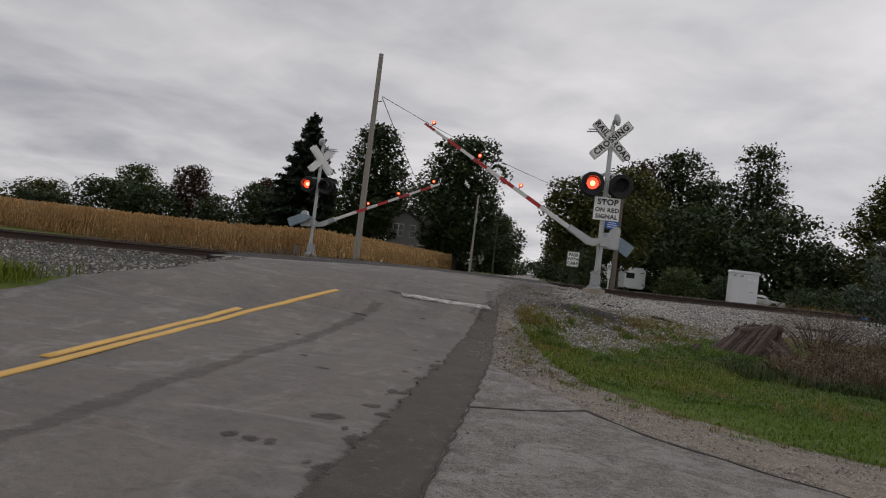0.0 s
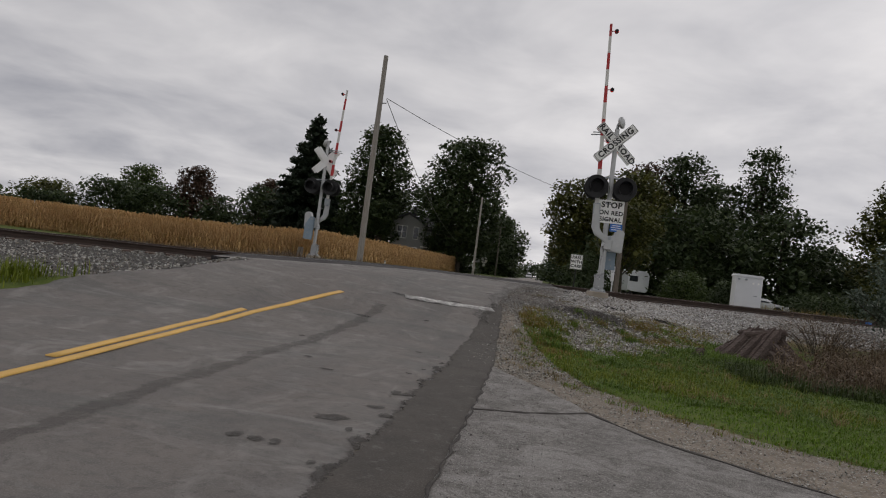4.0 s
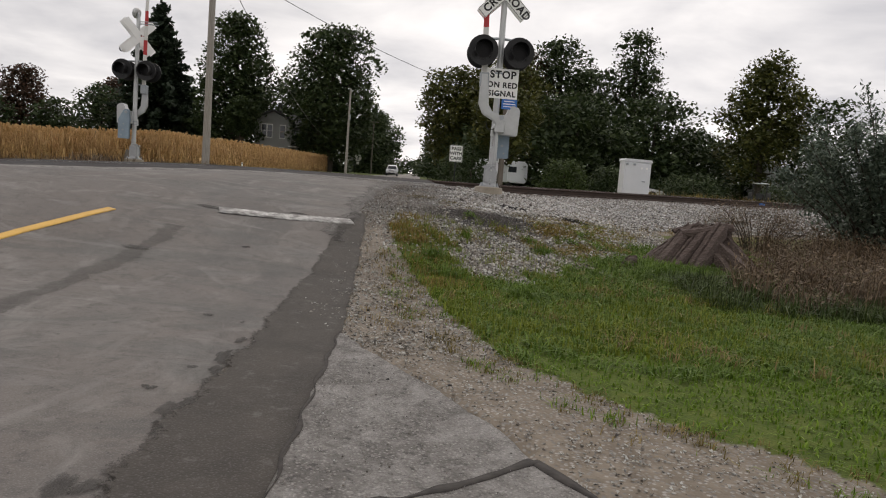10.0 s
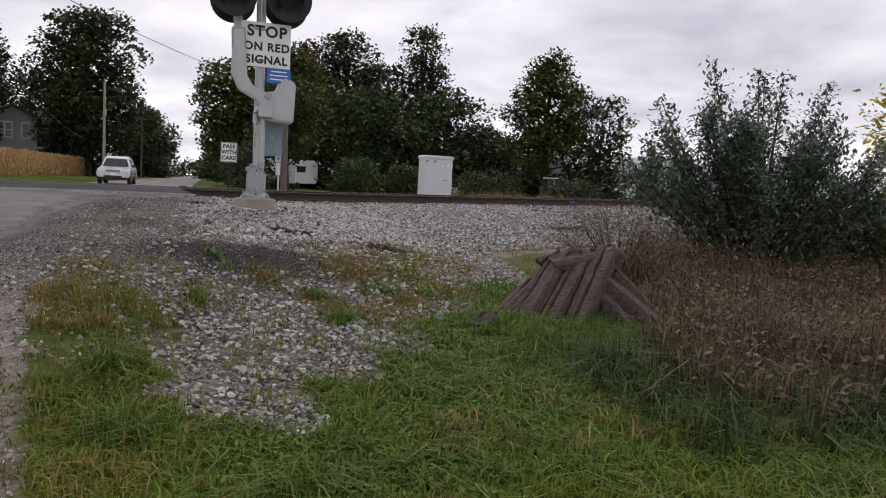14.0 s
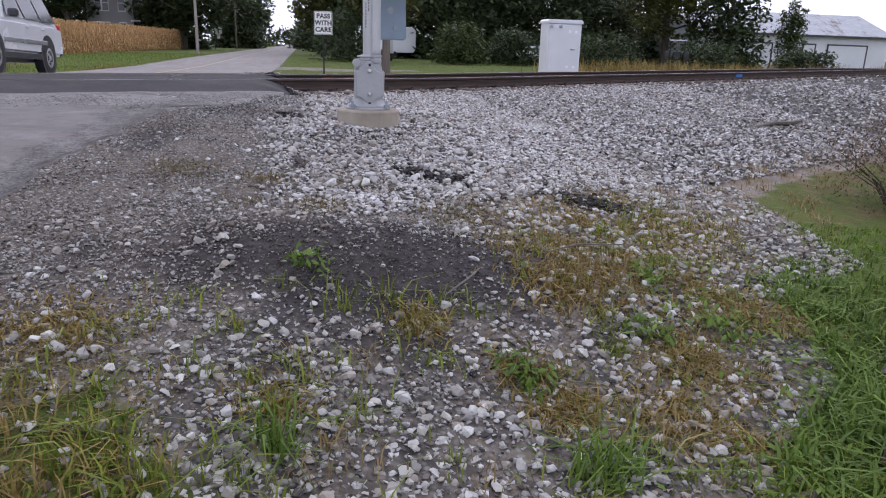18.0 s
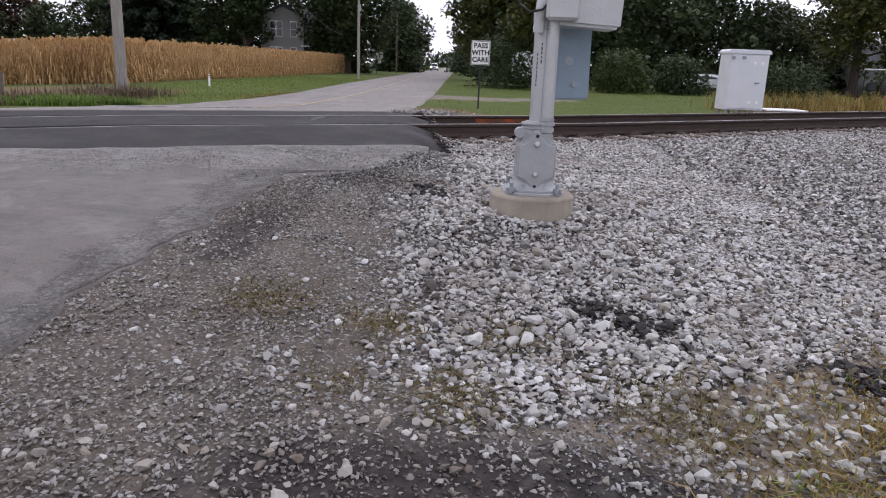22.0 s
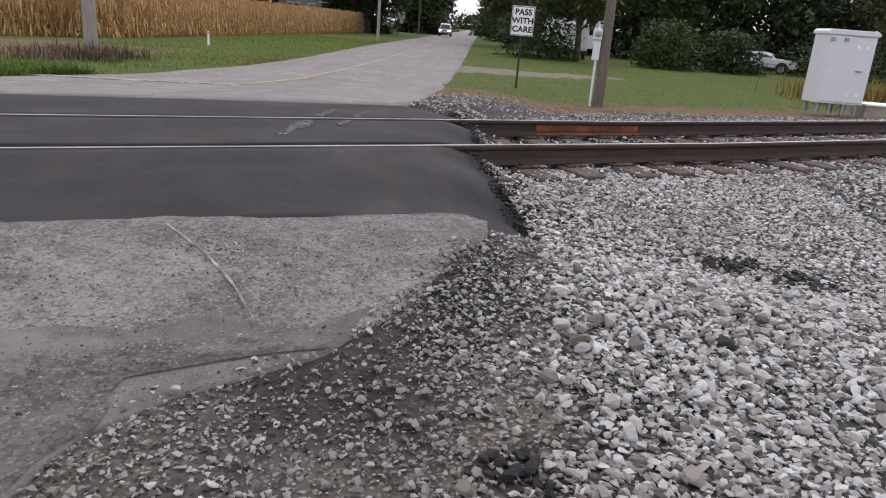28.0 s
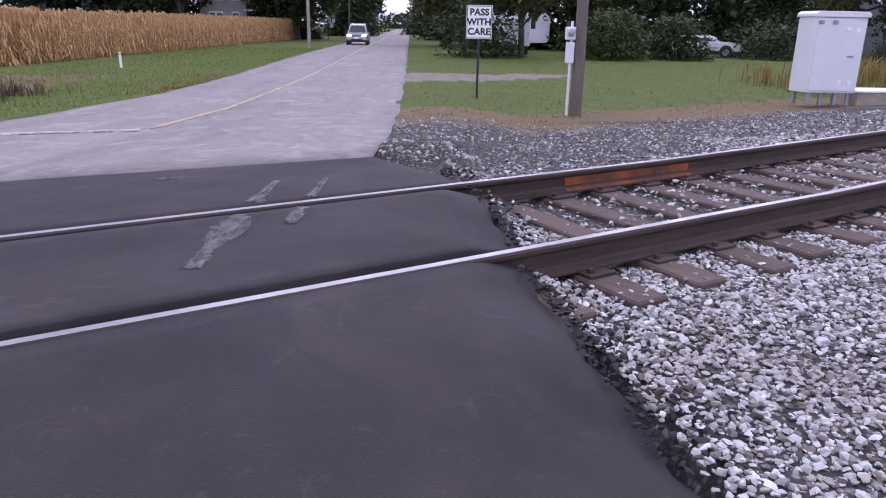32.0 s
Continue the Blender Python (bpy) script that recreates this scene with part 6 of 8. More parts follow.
# ==== poles, signs, boxes ====
def utility_pole(label, x, y, z, top, r, mat, name="utility_pole"):
    p = thing(name, label, "utility pole", Matrix.Translation((x, y, z)), "utility poles")
    n = 8
    pts = [(0.004 * math.sin(k), 0.004 * math.cos(2 * k), -0.3 + (top - z + 0.3) * k / n) for k in range(n + 1)]
    part("pole", MB().tube(pts, [r * (1 - 0.32 * k / n) for k in range(n + 1)], 14).mesh("pole", 0, True), mat, p)
    return p


def insulator(p, x, y, z):
    part("insulator", MB().lathe([(0.02, 0), (0.05, 0.02), (0.03, 0.05), (0.055, 0.08), (0.02, 0.13)], 10, Matrix.Translation((x, y, z))).mesh("insulator", 0, True), "cabinet_white", p)


pole_a = utility_pole("tall weathered grey wooden pole beside the corn field", -9.42, 35.6, float(land_z(-9.42, 35.6)), 11.65, 0.17, "utility_wood")
insulator(pole_a, 0, 0, 10.85)
part("bracket", MB().tube([(0, 0, 8.6), (0.35, -0.05, 8.62)], 0.03, 8).mesh("bracket"), "galvanised", pole_a)
part("top_pin", MB().tube([(0, 0, 10.75), (0, 0, 11.0)], 0.02, 6).mesh("top_pin"), "galvanised", pole_a)
pole_b = utility_pole("slender pale pole on the verge of the far road", -7.25, 73.4, 0.5, 8.8, 0.13, "utility_wood")
part("bracket", MB().box((0.05, 0, 5.6), (0.22, 0.16, 0.5)).mesh("bracket", 0.02), "galvanised", pole_b)
pole_c = utility_pole("short wooden pole with meter boxes near the ballast", 3.46, 34.75, float(land_z(3.46, 34.75)), 5.7, 0.135, "utility_wood_dark")
b = MB().tube([(-0.19, -0.02, -0.1), (-0.19, -0.02, 1.9)], 0.03, 8)
part("conduit", b.mesh("conduit", 0, True), "cabinet_white", pole_c)
mb_ = part("meter_box", MB().box((-0.21, -0.03, 1.28), (0.16, 0.14, 0.42)).mesh("meter_box", 0.015), "cabinet_white", pole_c, "white meter box")
part("meter_box", MB().box((-0.22, -0.03, 1.66), (0.20, 0.16, 0.26)).mesh("meter_box", 0.02), "cabinet_white", pole_c, "white meter box")
part("meter", MB().lathe([(0.07, 0), (0.075, 0.05), (0.05, 0.08)], 14, Matrix.Translation((-0.22, -0.11, 1.68)) @ Matrix.Rotation(radians(90), 4, "X")).mesh("meter", 0, True), "galvanised", mb_)
for x, y, top, lab in ((-8.2, 122, 9.5, "leaning wooden pole on the far verge"), (-8.6, 175, 9.2, "wooden pole on the far verge"), (-8.9, 260, 9.2, "wooden pole far along the road"), (3.6, 240, 9.2, "wooden pole far along the road")):
    p = utility_pole(lab, x, y, 0.5, top, 0.14, "utility_wood_dark")
    part("cross_arm", MB().box((0, 0, top - 1.0), (1.6, 0.1, 0.1)).mesh("cross_arm", 0.01), "utility_wood_dark", p)


def wire(label, a, b_, sag, r=0.012):
    pts = []
    for k in range(15):
        t = k / 14
        pts.append(tuple(a[i] + (b_[i] - a[i]) * t - (4 * sag * t * (1 - t) if i == 2 else 0) for i in range(3)))
    ob = part("overhead_wire", MB().tube(pts, r, 5).mesh("overhead_wire", 0, True), "wire_black")
    return tagged(ob, label, "wire", "overhead wires")


wire("black overhead service wire from the tall pole across the road", (-9.1, 35.6, 9.45), (14.0, 78.0, 9.4), 1.5, 0.016)
wire("black overhead wire from the tall pole to the trees", (-9.1, 35.6, 9.4), (-11.8, 95.0, 4.6), 1.2, 0.02)

# signs
ps = thing("road_sign", "white pass with care sign on a dark post", "road sign", Matrix.Translation((1.60, 37.3, float(land_z(1.6, 37.3)))), "road signs")
part("post", MB().box((0, 0, 0.75), (0.055, 0.04, 1.7)).mesh("post", 0.004), "post_dark", ps)
pl = part("panel", MB().box((0, -0.03, 1.78), (0.61, 0.006, 0.76)).mesh("panel", 0.002), "sign_white", ps)
fr = MB()
for zz in (-0.36, 0.36):
    fr.box((0, -0.036, 1.78 + zz), (0.56, 0.003, 0.014))
for xx in (-0.285, 0.285):
    fr.box((xx, -0.036, 1.78), (0.014, 0.003, 0.72))
part("border", fr.mesh("border"), "sign_black", pl)
for k, txt in enumerate(("PASS", "WITH", "CARE")):
    lettering("letters", txt, 0.21, "sign_black", pl, Matrix.Translation((0, -0.037, 2.0 - 0.22 * k)) @ Matrix.Rotation(radians(90), 4, "X"), spacing=1.05)
bs = thing("road_sign", "back of a grey metal sign on a rusty post", "road sign", Matrix.Translation((-8.66, 9.0, float(land_z(-8.66, 9.0)))) @ Matrix.Rotation(radians(12), 4, "Z") @ Matrix.Rotation(radians(-2.5), 4, "Y"), "road signs")
part("post", MB().box((0, 0, 1.05), (0.065, 0.045, 2.3)).mesh("post", 0.005), "post_dark", bs)
pl = part("panel", MB().box((0.02, 0.04, 1.78), (0.54, 0.006, 0.74)).mesh("panel", 0.002), "sign_back", bs)
for z in (1.55, 2.02):
    part("bolt", MB().tube([(0, -0.03, z), (0, 0.05, z)], 0.012, 6).mesh("bolt"), "galvanised", bs)
part("sticker", MB().box((0.20, 0.034, 1.92), (0.07, 0.004, 0.10)).mesh("sticker"), "sign_white", pl)
rs1 = thing("road_sign", "pair of small route signs on a roadside post", "road sign", Matrix.Translation((-9.6, 108, 0.5)), "road signs")
part("post", MB().box((0, 0, 1.2), (0.07, 0.05, 2.4)).mesh("post", 0.005), "post_dark", rs1)
part("panel", MB().tube([(0.42, -0.05, 2.3), (0.42, -0.04, 2.3)], 0.52, 20).mesh("panel"), "sign_white", rs1)
part("panel", MB().box((-0.62, -0.04, 2.25), (0.75, 0.01, 0.8)).mesh("panel", 0.002), "sign_back", rs1)
part("panel", MB().box((0.42, -0.04, 1.55), (0.4, 0.01, 0.4)).mesh("panel", 0.002), "sign_white", rs1)
b = MB()
for xx, w_, h_ in ((0.42, 0.12, 0.6), (-0.62, 0.10, 0.45)):
    b.box((xx, -0.056, 2.28), (w_, 0.004, h_))
part("mark_bars", b.mesh("mark_bars"), "sign_black", rs1)
mk_ = thing("marker_post", "short white marker stake in the verge grass", "marker post", Matrix.Translation((-10.75, 47.4, 0.5)))
part("stake", MB().box((0, 0, 0.22), (0.09, 0.05, 0.66)).mesh("stake", 0.015), "sign_white", mk_)
part("cap_band", MB().box((0, 0, 0.49), (0.095, 0.055, 0.06)).mesh("cap_band", 0.005), "sign_back", mk_)

# signal cabinet beyond the track
zc_ = 0.66
cb = thing("signal_cabinet", "white metal railway equipment cabinet on short legs", "cabinet", Matrix.Translation((9.95, 36.85, zc_)) @ Matrix.Rotation(radians(2), 4, "Z"))
part("body", MB().box((0, 0, 1.03), (1.26, 0.72, 1.72)).mesh("body", 0.012), "cabinet_white", cb)
part("roof", MB().prism([(-0.67, 1.89), (0.67, 1.89), (0.67, 1.96), (0.60, 2.02), (-0.60, 2.02), (-0.67, 1.96)], 0.82).mesh("roof", 0.008), "cabinet_white", cb)
dr_ = part("door", MB().box((0.0, -0.37, 1.03), (1.16, 0.03, 1.62)).mesh("door", 0.008), "cabinet_white", cb)
part("handle", MB().box((0.32, -0.40, 1.02), (0.16, 0.03, 0.04)).tube([(0.28, -0.39, 1.02), (0.28, -0.43, 1.02)], 0.02, 8).mesh("handle", 0.004), "galvanised", dr_, "grey door handle")
for x in (-0.52, -0.18):
    part("lamp", MB().box((x, -0.41, 1.78), (0.10, 0.08, 0.09)).mesh("lamp", 0.01), "galvanised", cb)
for x, z in ((0.18, 1.62), (0.42, 1.62), (0.15, 0.42), (0.40, 0.42)):
    part("vent", MB().box((x, -0.389, z), (0.09, 0.012, 0.09)).mesh("vent", 0.003), "sign_white", dr_)
for x in (-0.5, -0.18, 0.18, 0.5):
    for y in (-0.28, 0.28):
        part("leg", MB().box((x, y, 0.04), (0.07, 0.07, 0.32)).mesh("leg", 0.004), "galvanised", cb)
vb = thing("ground_vault", "low pale concrete vault beside the cabinet", "utility box", Matrix.Translation((11.5, 37.3, 0.5)))
part("box", MB().box((0, 0, 0.14), (1.3, 1.0, 0.38)).mesh("box", 0.02), "concrete", vb)
part("lid", MB().box((0, 0, 0.35), (1.36, 1.06, 0.05)).mesh("lid", 0.01), "sign_white", vb)
st_ = thing("post_stump", "old dark broken wooden post stump", "post", Matrix.Translation((-11.88, 33.36, 0.62)))
part("stump", MB().tube([(0, 0, -0.2), (0.02, 0, 0.3), (0.05, 0.02, 0.62)], [0.16, 0.15, 0.13], 10).mesh("stump", 0, True), "utility_wood_dark", st_)


# ==== heap of old ties in the grass ====
heap = thing("timber_heap", "heap of split weathered railway ties leaning in the grass", "timber heap", Matrix.Identity(4))


def timber(a, c_, w, h, seed):
    """A rotten tie: deep checks run along its top and its ends are broken away."""
    rg = random.Random(seed)
    a, c_ = Vector(a), Vector(c_)
    d_ = c_ - a
    side = d_.cross(Vector((0, 0, 1))).normalized()
    up_ = side.cross(d_).normalized()
    if up_.z < 0:
        side, up_ = -side, -up_
    cuts = sorted(rg.uniform(-0.7, 0.7) for _ in range(3))
    n = 12
    b = MB()
    m_ = 0
    tw = rg.uniform(-0.25, 0.25)
    lop = [rg.uniform(-0.09, 0.09) for _ in range(20)]
    for k in range(n + 1):
        t = k / n
        end_ = min(1.0, 6 * min(t, 1 - t) + 0.72)
        row = [(-1, -1), (-1.02, 0.1), (-0.95, 0.75)]
        for j, q in enumerate(cuts):
            deep = (0.35 + 0.5 * rg.random()) * (1.1 - 0.4 * math.sin(math.pi * t))
            row += [(q - 0.13, 0.96 + 0.06 * rg.random()), (q, 1 - 2 * deep * 0.8), (q + 0.11, 0.94 + 0.08 * rg.random())]
        row += [(0.93, 0.7), (1.03, 0.0), (0.98, -1)]
        m_ = len(row)
        for j, (x, z) in enumerate(row):
            q = a + d_ * (t + (lop[j] if k in (0, n) else 0) * 0.9)
            x2, z2 = x * w / 2 * end_ ** 0.4, z * h / 2 * end_ ** 0.5
            ct, st = math.cos(tw * t), math.sin(tw * t)
            q = q + side * (x2 * ct - z2 * st + 0.006 * rg.uniform(-1, 1)) + up_ * (x2 * st + z2 * ct + 0.006 * rg.uniform(-1, 1))
            b.v.append(tuple(q))
    for k in range(n):
        for j in range(m_):
            i = (j + 1) % m_
            b.f.append((m_ * k + j, m_ * k + i, m_ * k + m_ + i, m_ * k + m_ + j))
    b.f += [tuple(reversed(range(m_))), tuple(m_ * n + j for j in range(m_))]
    return part("timber", b.mesh("timber"), "old_timber", heap)


for k, (a, c_, w_, h_) in enumerate((
    ((3.18, 13.98, 0.08), (3.82, 14.34, 0.50), 0.15, 0.10), ((3.34, 13.92, 0.06), (4.06, 14.38, 0.76), 0.16, 0.12), ((3.56, 13.84, 0.05), (4.26, 14.36, 0.80), 0.19, 0.12),
    ((3.84, 13.80, 0.04), (4.46, 14.28, 0.80), 0.21, 0.15), ((3.60, 14.10, 0.10), (4.60, 14.46, 0.74), 0.22, 0.16), ((4.36, 14.20, 0.58), (5.00, 13.70, 0.02), 0.17, 0.13),
    ((4.58, 14.34, 0.64), (5.10, 14.02, 0.06), 0.15, 0.12), ((4.30, 14.12, 0.46), (4.62, 13.76, 0.05), 0.13, 0.10), ((3.95, 14.52, 0.16), (4.70, 14.62, 0.56), 0.20, 0.16), ((3.92, 14.36, 0.68), (4.70, 14.42, 0.80), 0.30, 0.11), ((3.45, 14.12, 0.26), (4.20, 14.52, 0.70), 0.24, 0.10),
    ((2.84, 13.56, 0.06), (3.04, 13.68, 0.30), 0.14, 0.11), ((4.02, 14.00, 0.10), (4.40, 14.16, 0.50), 0.15, 0.10))):
    timber(a, c_, w_ * 1.25, h_ * 1.15, 40 + k)
stick = part("fallen_branch", MB().tube([(7.2, 21.0, 0.63), (7.7, 21.25, 0.67), (8.1, 21.4, 0.66), (8.4, 21.55, 0.69)], [0.02, 0.035, 0.04, 0.02], 7).mesh("fallen_branch", 0, True), "utility_wood_dark")
tagged(stick, "dark fallen branch lying on the ballast", "branch")
for k, (x, y, r) in enumerate(((2.0, 15.1, 0.3), (2.9, 15.9, 1.1), (3.4, 15.6, 0.5), (1.4, 14.6, 0.9))):
    pts = [(x + 0.45 * t * math.cos(r) + 0.04 * math.sin(5 * t), y + 0.45 * t * math.sin(r), float(land_z(x, y)) + 0.05 + 0.03 * math.sin(3 * t)) for t in (0, 0.5, 1.0, 1.6)]
    ob = part("twig", MB().tube(pts, [0.003, 0.006, 0.005, 0.002], 6).mesh("twig", 0, True), "utility_wood_dark")
    tagged(ob, "thin bare twig lying on the gravel", "twig", "twigs")


# loose grit spilled over the paved apron
rs = np.random.RandomState(66)
n = 2600
x, y = -0.45 + np.abs(rs.normal(0, 0.6, n)), rs.uniform(1.0, 8.4, n)
ok = x < np.interp(y, [e[1] for e in APRON_EDGE], [e[0] for e in APRON_EDGE]) - 0.05
x, y = x[ok], y[ok]
ob = part("grit", scatter("grit", np.stack([x, y, road_z(x, y) + 0.016], 1), 0.005 + 0.022 * rs.beta(1.2, 4.0, len(x)), GRIT, 67, "shoulder_gravel"), "shoulder_gravel", road_near)
tagged(ob, kind="stuff")


# dark grit washed against the broken end of the lip
n = 7000
x, y = rs.uniform(-0.3, 1.4, n), rs.uniform(18.4, 20.6, n)
e = x - 0.60
ok = rs.uniform(0, 1, n) < np.exp(-(e / 0.28) ** 2)
x, y = x[ok], y[ok]
z = np.where(x < 0.5, np.maximum(road_z(x, y) + 0.02, land_z(x, y)), land_z(x, y) + 0.012)
ob = part("grit", scatter("grit", np.stack([x, y, z], 1), 0.010 + 0.045 * rs.beta(1.3, 3.5, len(x)), CHIPS, 69, "shoulder_gravel"), "shoulder_gravel", road_near)
tagged(ob, kind="stuff")


# crumbs of stone on the ravelled lip
n = 16000
x, y = rs.uniform(-2.6, 0.5, n), rs.uniform(18.6, 21.0, n)
dd = dist(x, y)
ok = (dd < -2.55) & (dd > -4.0 - 0.4 * rs.uniform(0, 1, n)) & (x < near_right(y) - 0.03) & (rs.uniform(0, 1, n) < (0.15 + 0.85 * sstep(-2.4, -0.8, x)) * (0.55 + 0.45 * soft(x, y, 3.1, 1.0)))
x, y = x[ok], y[ok]
ob = part("grit", scatter("grit", np.stack([x, y, road_z(x, y) + 0.025], 1), 0.006 + 0.020 * rs.beta(1.2, 3.5, len(x)), GRIT, 68, "lip_grit"), "lip_grit", road_near)
tagged(ob, kind="stuff")


# ==== plants ====
def blades(n, x, y, z, h, w, seed, lean=0.5, curl=0.6, flat=False):
    """Grass blades: three triangles each, rooted at the places."""
    rs = np.random.RandomState(seed)
    a = rs.uniform(0, 2 * math.pi, n)
    l_ = np.abs(rs.normal(0, lean, n))
    dx_, dy_ = np.cos(a), np.sin(a)
    sx_, sy_ = -dy_, dx_
    root = np.stack([x, y, z], 1)
    side = np.stack([sx_, sy_, np.zeros(n)], 1) * (w / 2)[:, None]
    mid = root + np.stack([dx_ * l_ * h * 0.35, dy_ * l_ * h * 0.35, h * 0.6], 1)
    tip = root + np.stack([dx_ * (l_ * h * (0.8 + curl)), dy_ * (l_ * h * (0.8 + curl)), h * (1.0 - 0.35 * np.minimum(l_, 1.2))], 1)
    V = np.stack([root - side, root + side, mid - side * 0.8, mid + side * 0.8, tip], 1).reshape(-1, 3)
    i = np.arange(n)[:, None] * 5
    F = np.concatenate([i + (0, 1, 3), i + (0, 3, 2), i + (2, 3, 4)]).astype(np.int32)
    return V, F


def stuff(name, V, F, mat, label, category):
    ob = part(name, np_mesh(name, V, F), mat)
    return tagged(ob, label, category, kind="stuff")


def grass_field(name, n, box_, keep, h0, h1, w, mat, seed, label, lean=0.5, tufted=0.0):
    rs = np.random.RandomState(seed)
    x, y = rs.uniform(box_[0], box_[1], n), rs.uniform(box_[2], box_[3], n)
    if tufted:
        cx, cy = rs.uniform(box_[0], box_[1], n // 45), rs.uniform(box_[2], box_[3], n // 45)
        k = rs.randint(0, len(cx), n)
        r = np.abs(rs.normal(0, tufted, n))
        a = rs.uniform(0, 6.283, n)
        x, y = cx[k] + r * np.cos(a), cy[k] + r * np.sin(a)
    ok = keep(x, y, rs.uniform(0, 1, n))
    x, y = x[ok], y[ok]
    m_ = len(x)
    h = rs.uniform(h0, h1, m_) * (0.75 + 0.25 * soft(x, y, 1.3, seed))
    V, F = blades(m_, x, y, land_z(x, y) - 0.01, h, np.full(m_, w) * rs.uniform(0.6, 1.3, m_), seed + 1, lean)
    return stuff(name, V, F, mat, label, "grass")


def on_grass(x, y, r):
    g_, dr, b_, c_, so_ = regions(x, y)
    return (g_ > 0.6) & (dist(x, y) < -7.6) & (r < 0.6 + 0.4 * soft(x, y, 0.9, 3.0))


grass_field("lawn_grass", 170000, (-0.5, 8.2, 5.2, 16.5), on_grass, 0.03, 0.085, 0.011, "grass_lawn", 31, "short mown green grass beside the gravel", 0.9)
grass_field("lawn_grass", 50000, (8.0, 22, 0.0, 16), on_grass, 0.05, 0.12, 0.016, "grass_lawn", 32, "short mown green grass")
def in_spots(spots, x, y, r):
    w = np.zeros_like(x)
    for cx, cy, q in spots:
        w = np.maximum(w, np.exp(-((x - cx) ** 2 + (y - cy) ** 2) / q ** 2))
    return r < w * 0.8


EDGE_X, EDGE_Y = np.array(GRASS_EDGE).T


def by_gravel(x, y, r):
    """Longer grass along the gravel's edge, dying out towards the track."""
    ok = on_grass(x, y, r * 0.8) & (r < 0.30 + 0.9 * sstep(0.9, -0.2, x - np.interp(y, EDGE_Y, EDGE_X)))
    return ok & (r < 0.35 + 0.55 * soft(x, y, 2.6, 3.0) + 0.5 * sstep(12.0, 11.0, y)) & (y < 13.75 + 0.3 * r)


grass_field("verge_grass", 76000, (-0.6, 4.2, 9.0, 14.2), by_gravel, 0.05, 0.15, 0.010, "grass_blade", 33, "longer tufted yellow-green grass at the gravel edge", 0.8, 0.10)
grass_field("ochre_grass", 15000, (-0.6, 0.9, 11.0, 14.3), lambda x, y, r: (r < 1.1 - ((x + 0.02) / 0.34) ** 2 - ((y - 13.4) / 0.55) ** 2) | (on_grass(x, y, r) & (x < 0.8) & (r < 0.25)), 0.05, 0.16, 0.007, "grass_ochre", 76, "ochre seeding grass at the gravel edge", 0.8, 0.10)
grass_field("tall_grass", 46000, (1.4, 5.8, 11.2, 15.6), lambda x, y, r: (dist(x, y) < -8.4) & (r < 1.1 - 0.8 * ((x - 3.5) / 1.9) ** 2 - 0.8 * ((y - 13.4) / 1.9) ** 2) & ~pocket(x, y) & (r < 0.62 + 0.5 * soft(x, y, 3.3, 2.0)), 0.06, 0.21, 0.012, "weed_green", 34, "rank green grass round the timber heap", 1.3, 0.09)
grass_field("tall_grass", 7000, (2.9, 5.0, 12.9, 13.9), on_grass, 0.14, 0.34, 0.013, "weed_green", 75, "rank green grass before the timbers", 0.9, 0.10)
grass_field("rank_grass", 24000, (3.2, 8.5, 10.6, 13.6), lambda x, y, r: (r < 1.2 - ((y - 12.1) / 1.1) ** 2) & (r < 0.6 + 0.5 * soft(x, y, 1.7, 4.0)), 0.10, 0.36, 0.012, "weed_shade", 77, "dark rank grass before the brown weeds, shade put into its colour", 1.0, 0.10)
grass_field("grass_clump", 42000, (0.6, 5.6, 8.6, 13.2), lambda x, y, r: on_grass(x, y, r) & (r < 0.55 + 0.5 * soft(x, y, 2.9, 1.0)), 0.05, 0.14, 0.012, "weed_green", 73, "bright green grass clumps in the mown grass", 1.4, 0.08)
grass_field("grass_clump", 3600, (0.2, 4.2, 8.6, 13.4), on_grass, 0.06, 0.18, 0.008, "grass_dry", 74, "straw-coloured blades among the green grass", 1.1, 0.10)
TUFTS = ((2.25, 12.72, 0.10), (1.9, 12.2, 0.08), (2.9, 12.9, 0.12), (1.15, 11.0, 0.09), (0.25, 12.5, 0.1), (0.4, 11.7, 0.1), (3.3, 12.5, 0.14), (1.76, 13.62, 0.07), (0.72, 13.72, 0.06))
grass_field("grass_tuft", 90000, (0.0, 3.6, 10.8, 13.9), lambda x, y, r: in_spots(TUFTS, x, y, r), 0.08, 0.24, 0.009, "weed_green", 78, "dark green tuft of long coarse grass", 1.0)
grass_field("dry_grass", 13000, (1.9, 8, 14, 19.5), lambda x, y, r: (dist(x, y) > -9.0) & (dist(x, y) < -7.3) & (r < 0.45), 0.04, 0.13, 0.008, "grass_dry", 35, "sparse straw-coloured grass at the ballast foot", 0.9, 0.12)
grass_field("dry_grass", 9000, (-0.4, 2.6, 7.0, 14.6), lambda x, y, r: (regions(x, y)[0] < 0.6) & (x > near_right(y) + 0.1) & (r < 0.4) & ~((y < 9.1) & (x < 0.9)), 0.04, 0.13, 0.006, "grass_dry", 36, "thin dead grass on the gravel shoulder", 0.9, 0.09)
def by_edge(x, y, r):
    e = x - np.interp(y, [p[1] for p in GRASS_EDGE], [p[0] for p in GRASS_EDGE])
    return (e > -0.42 - 0.25 * r) & (e < 0.12) & (y < 12.6) & (r < 0.55)


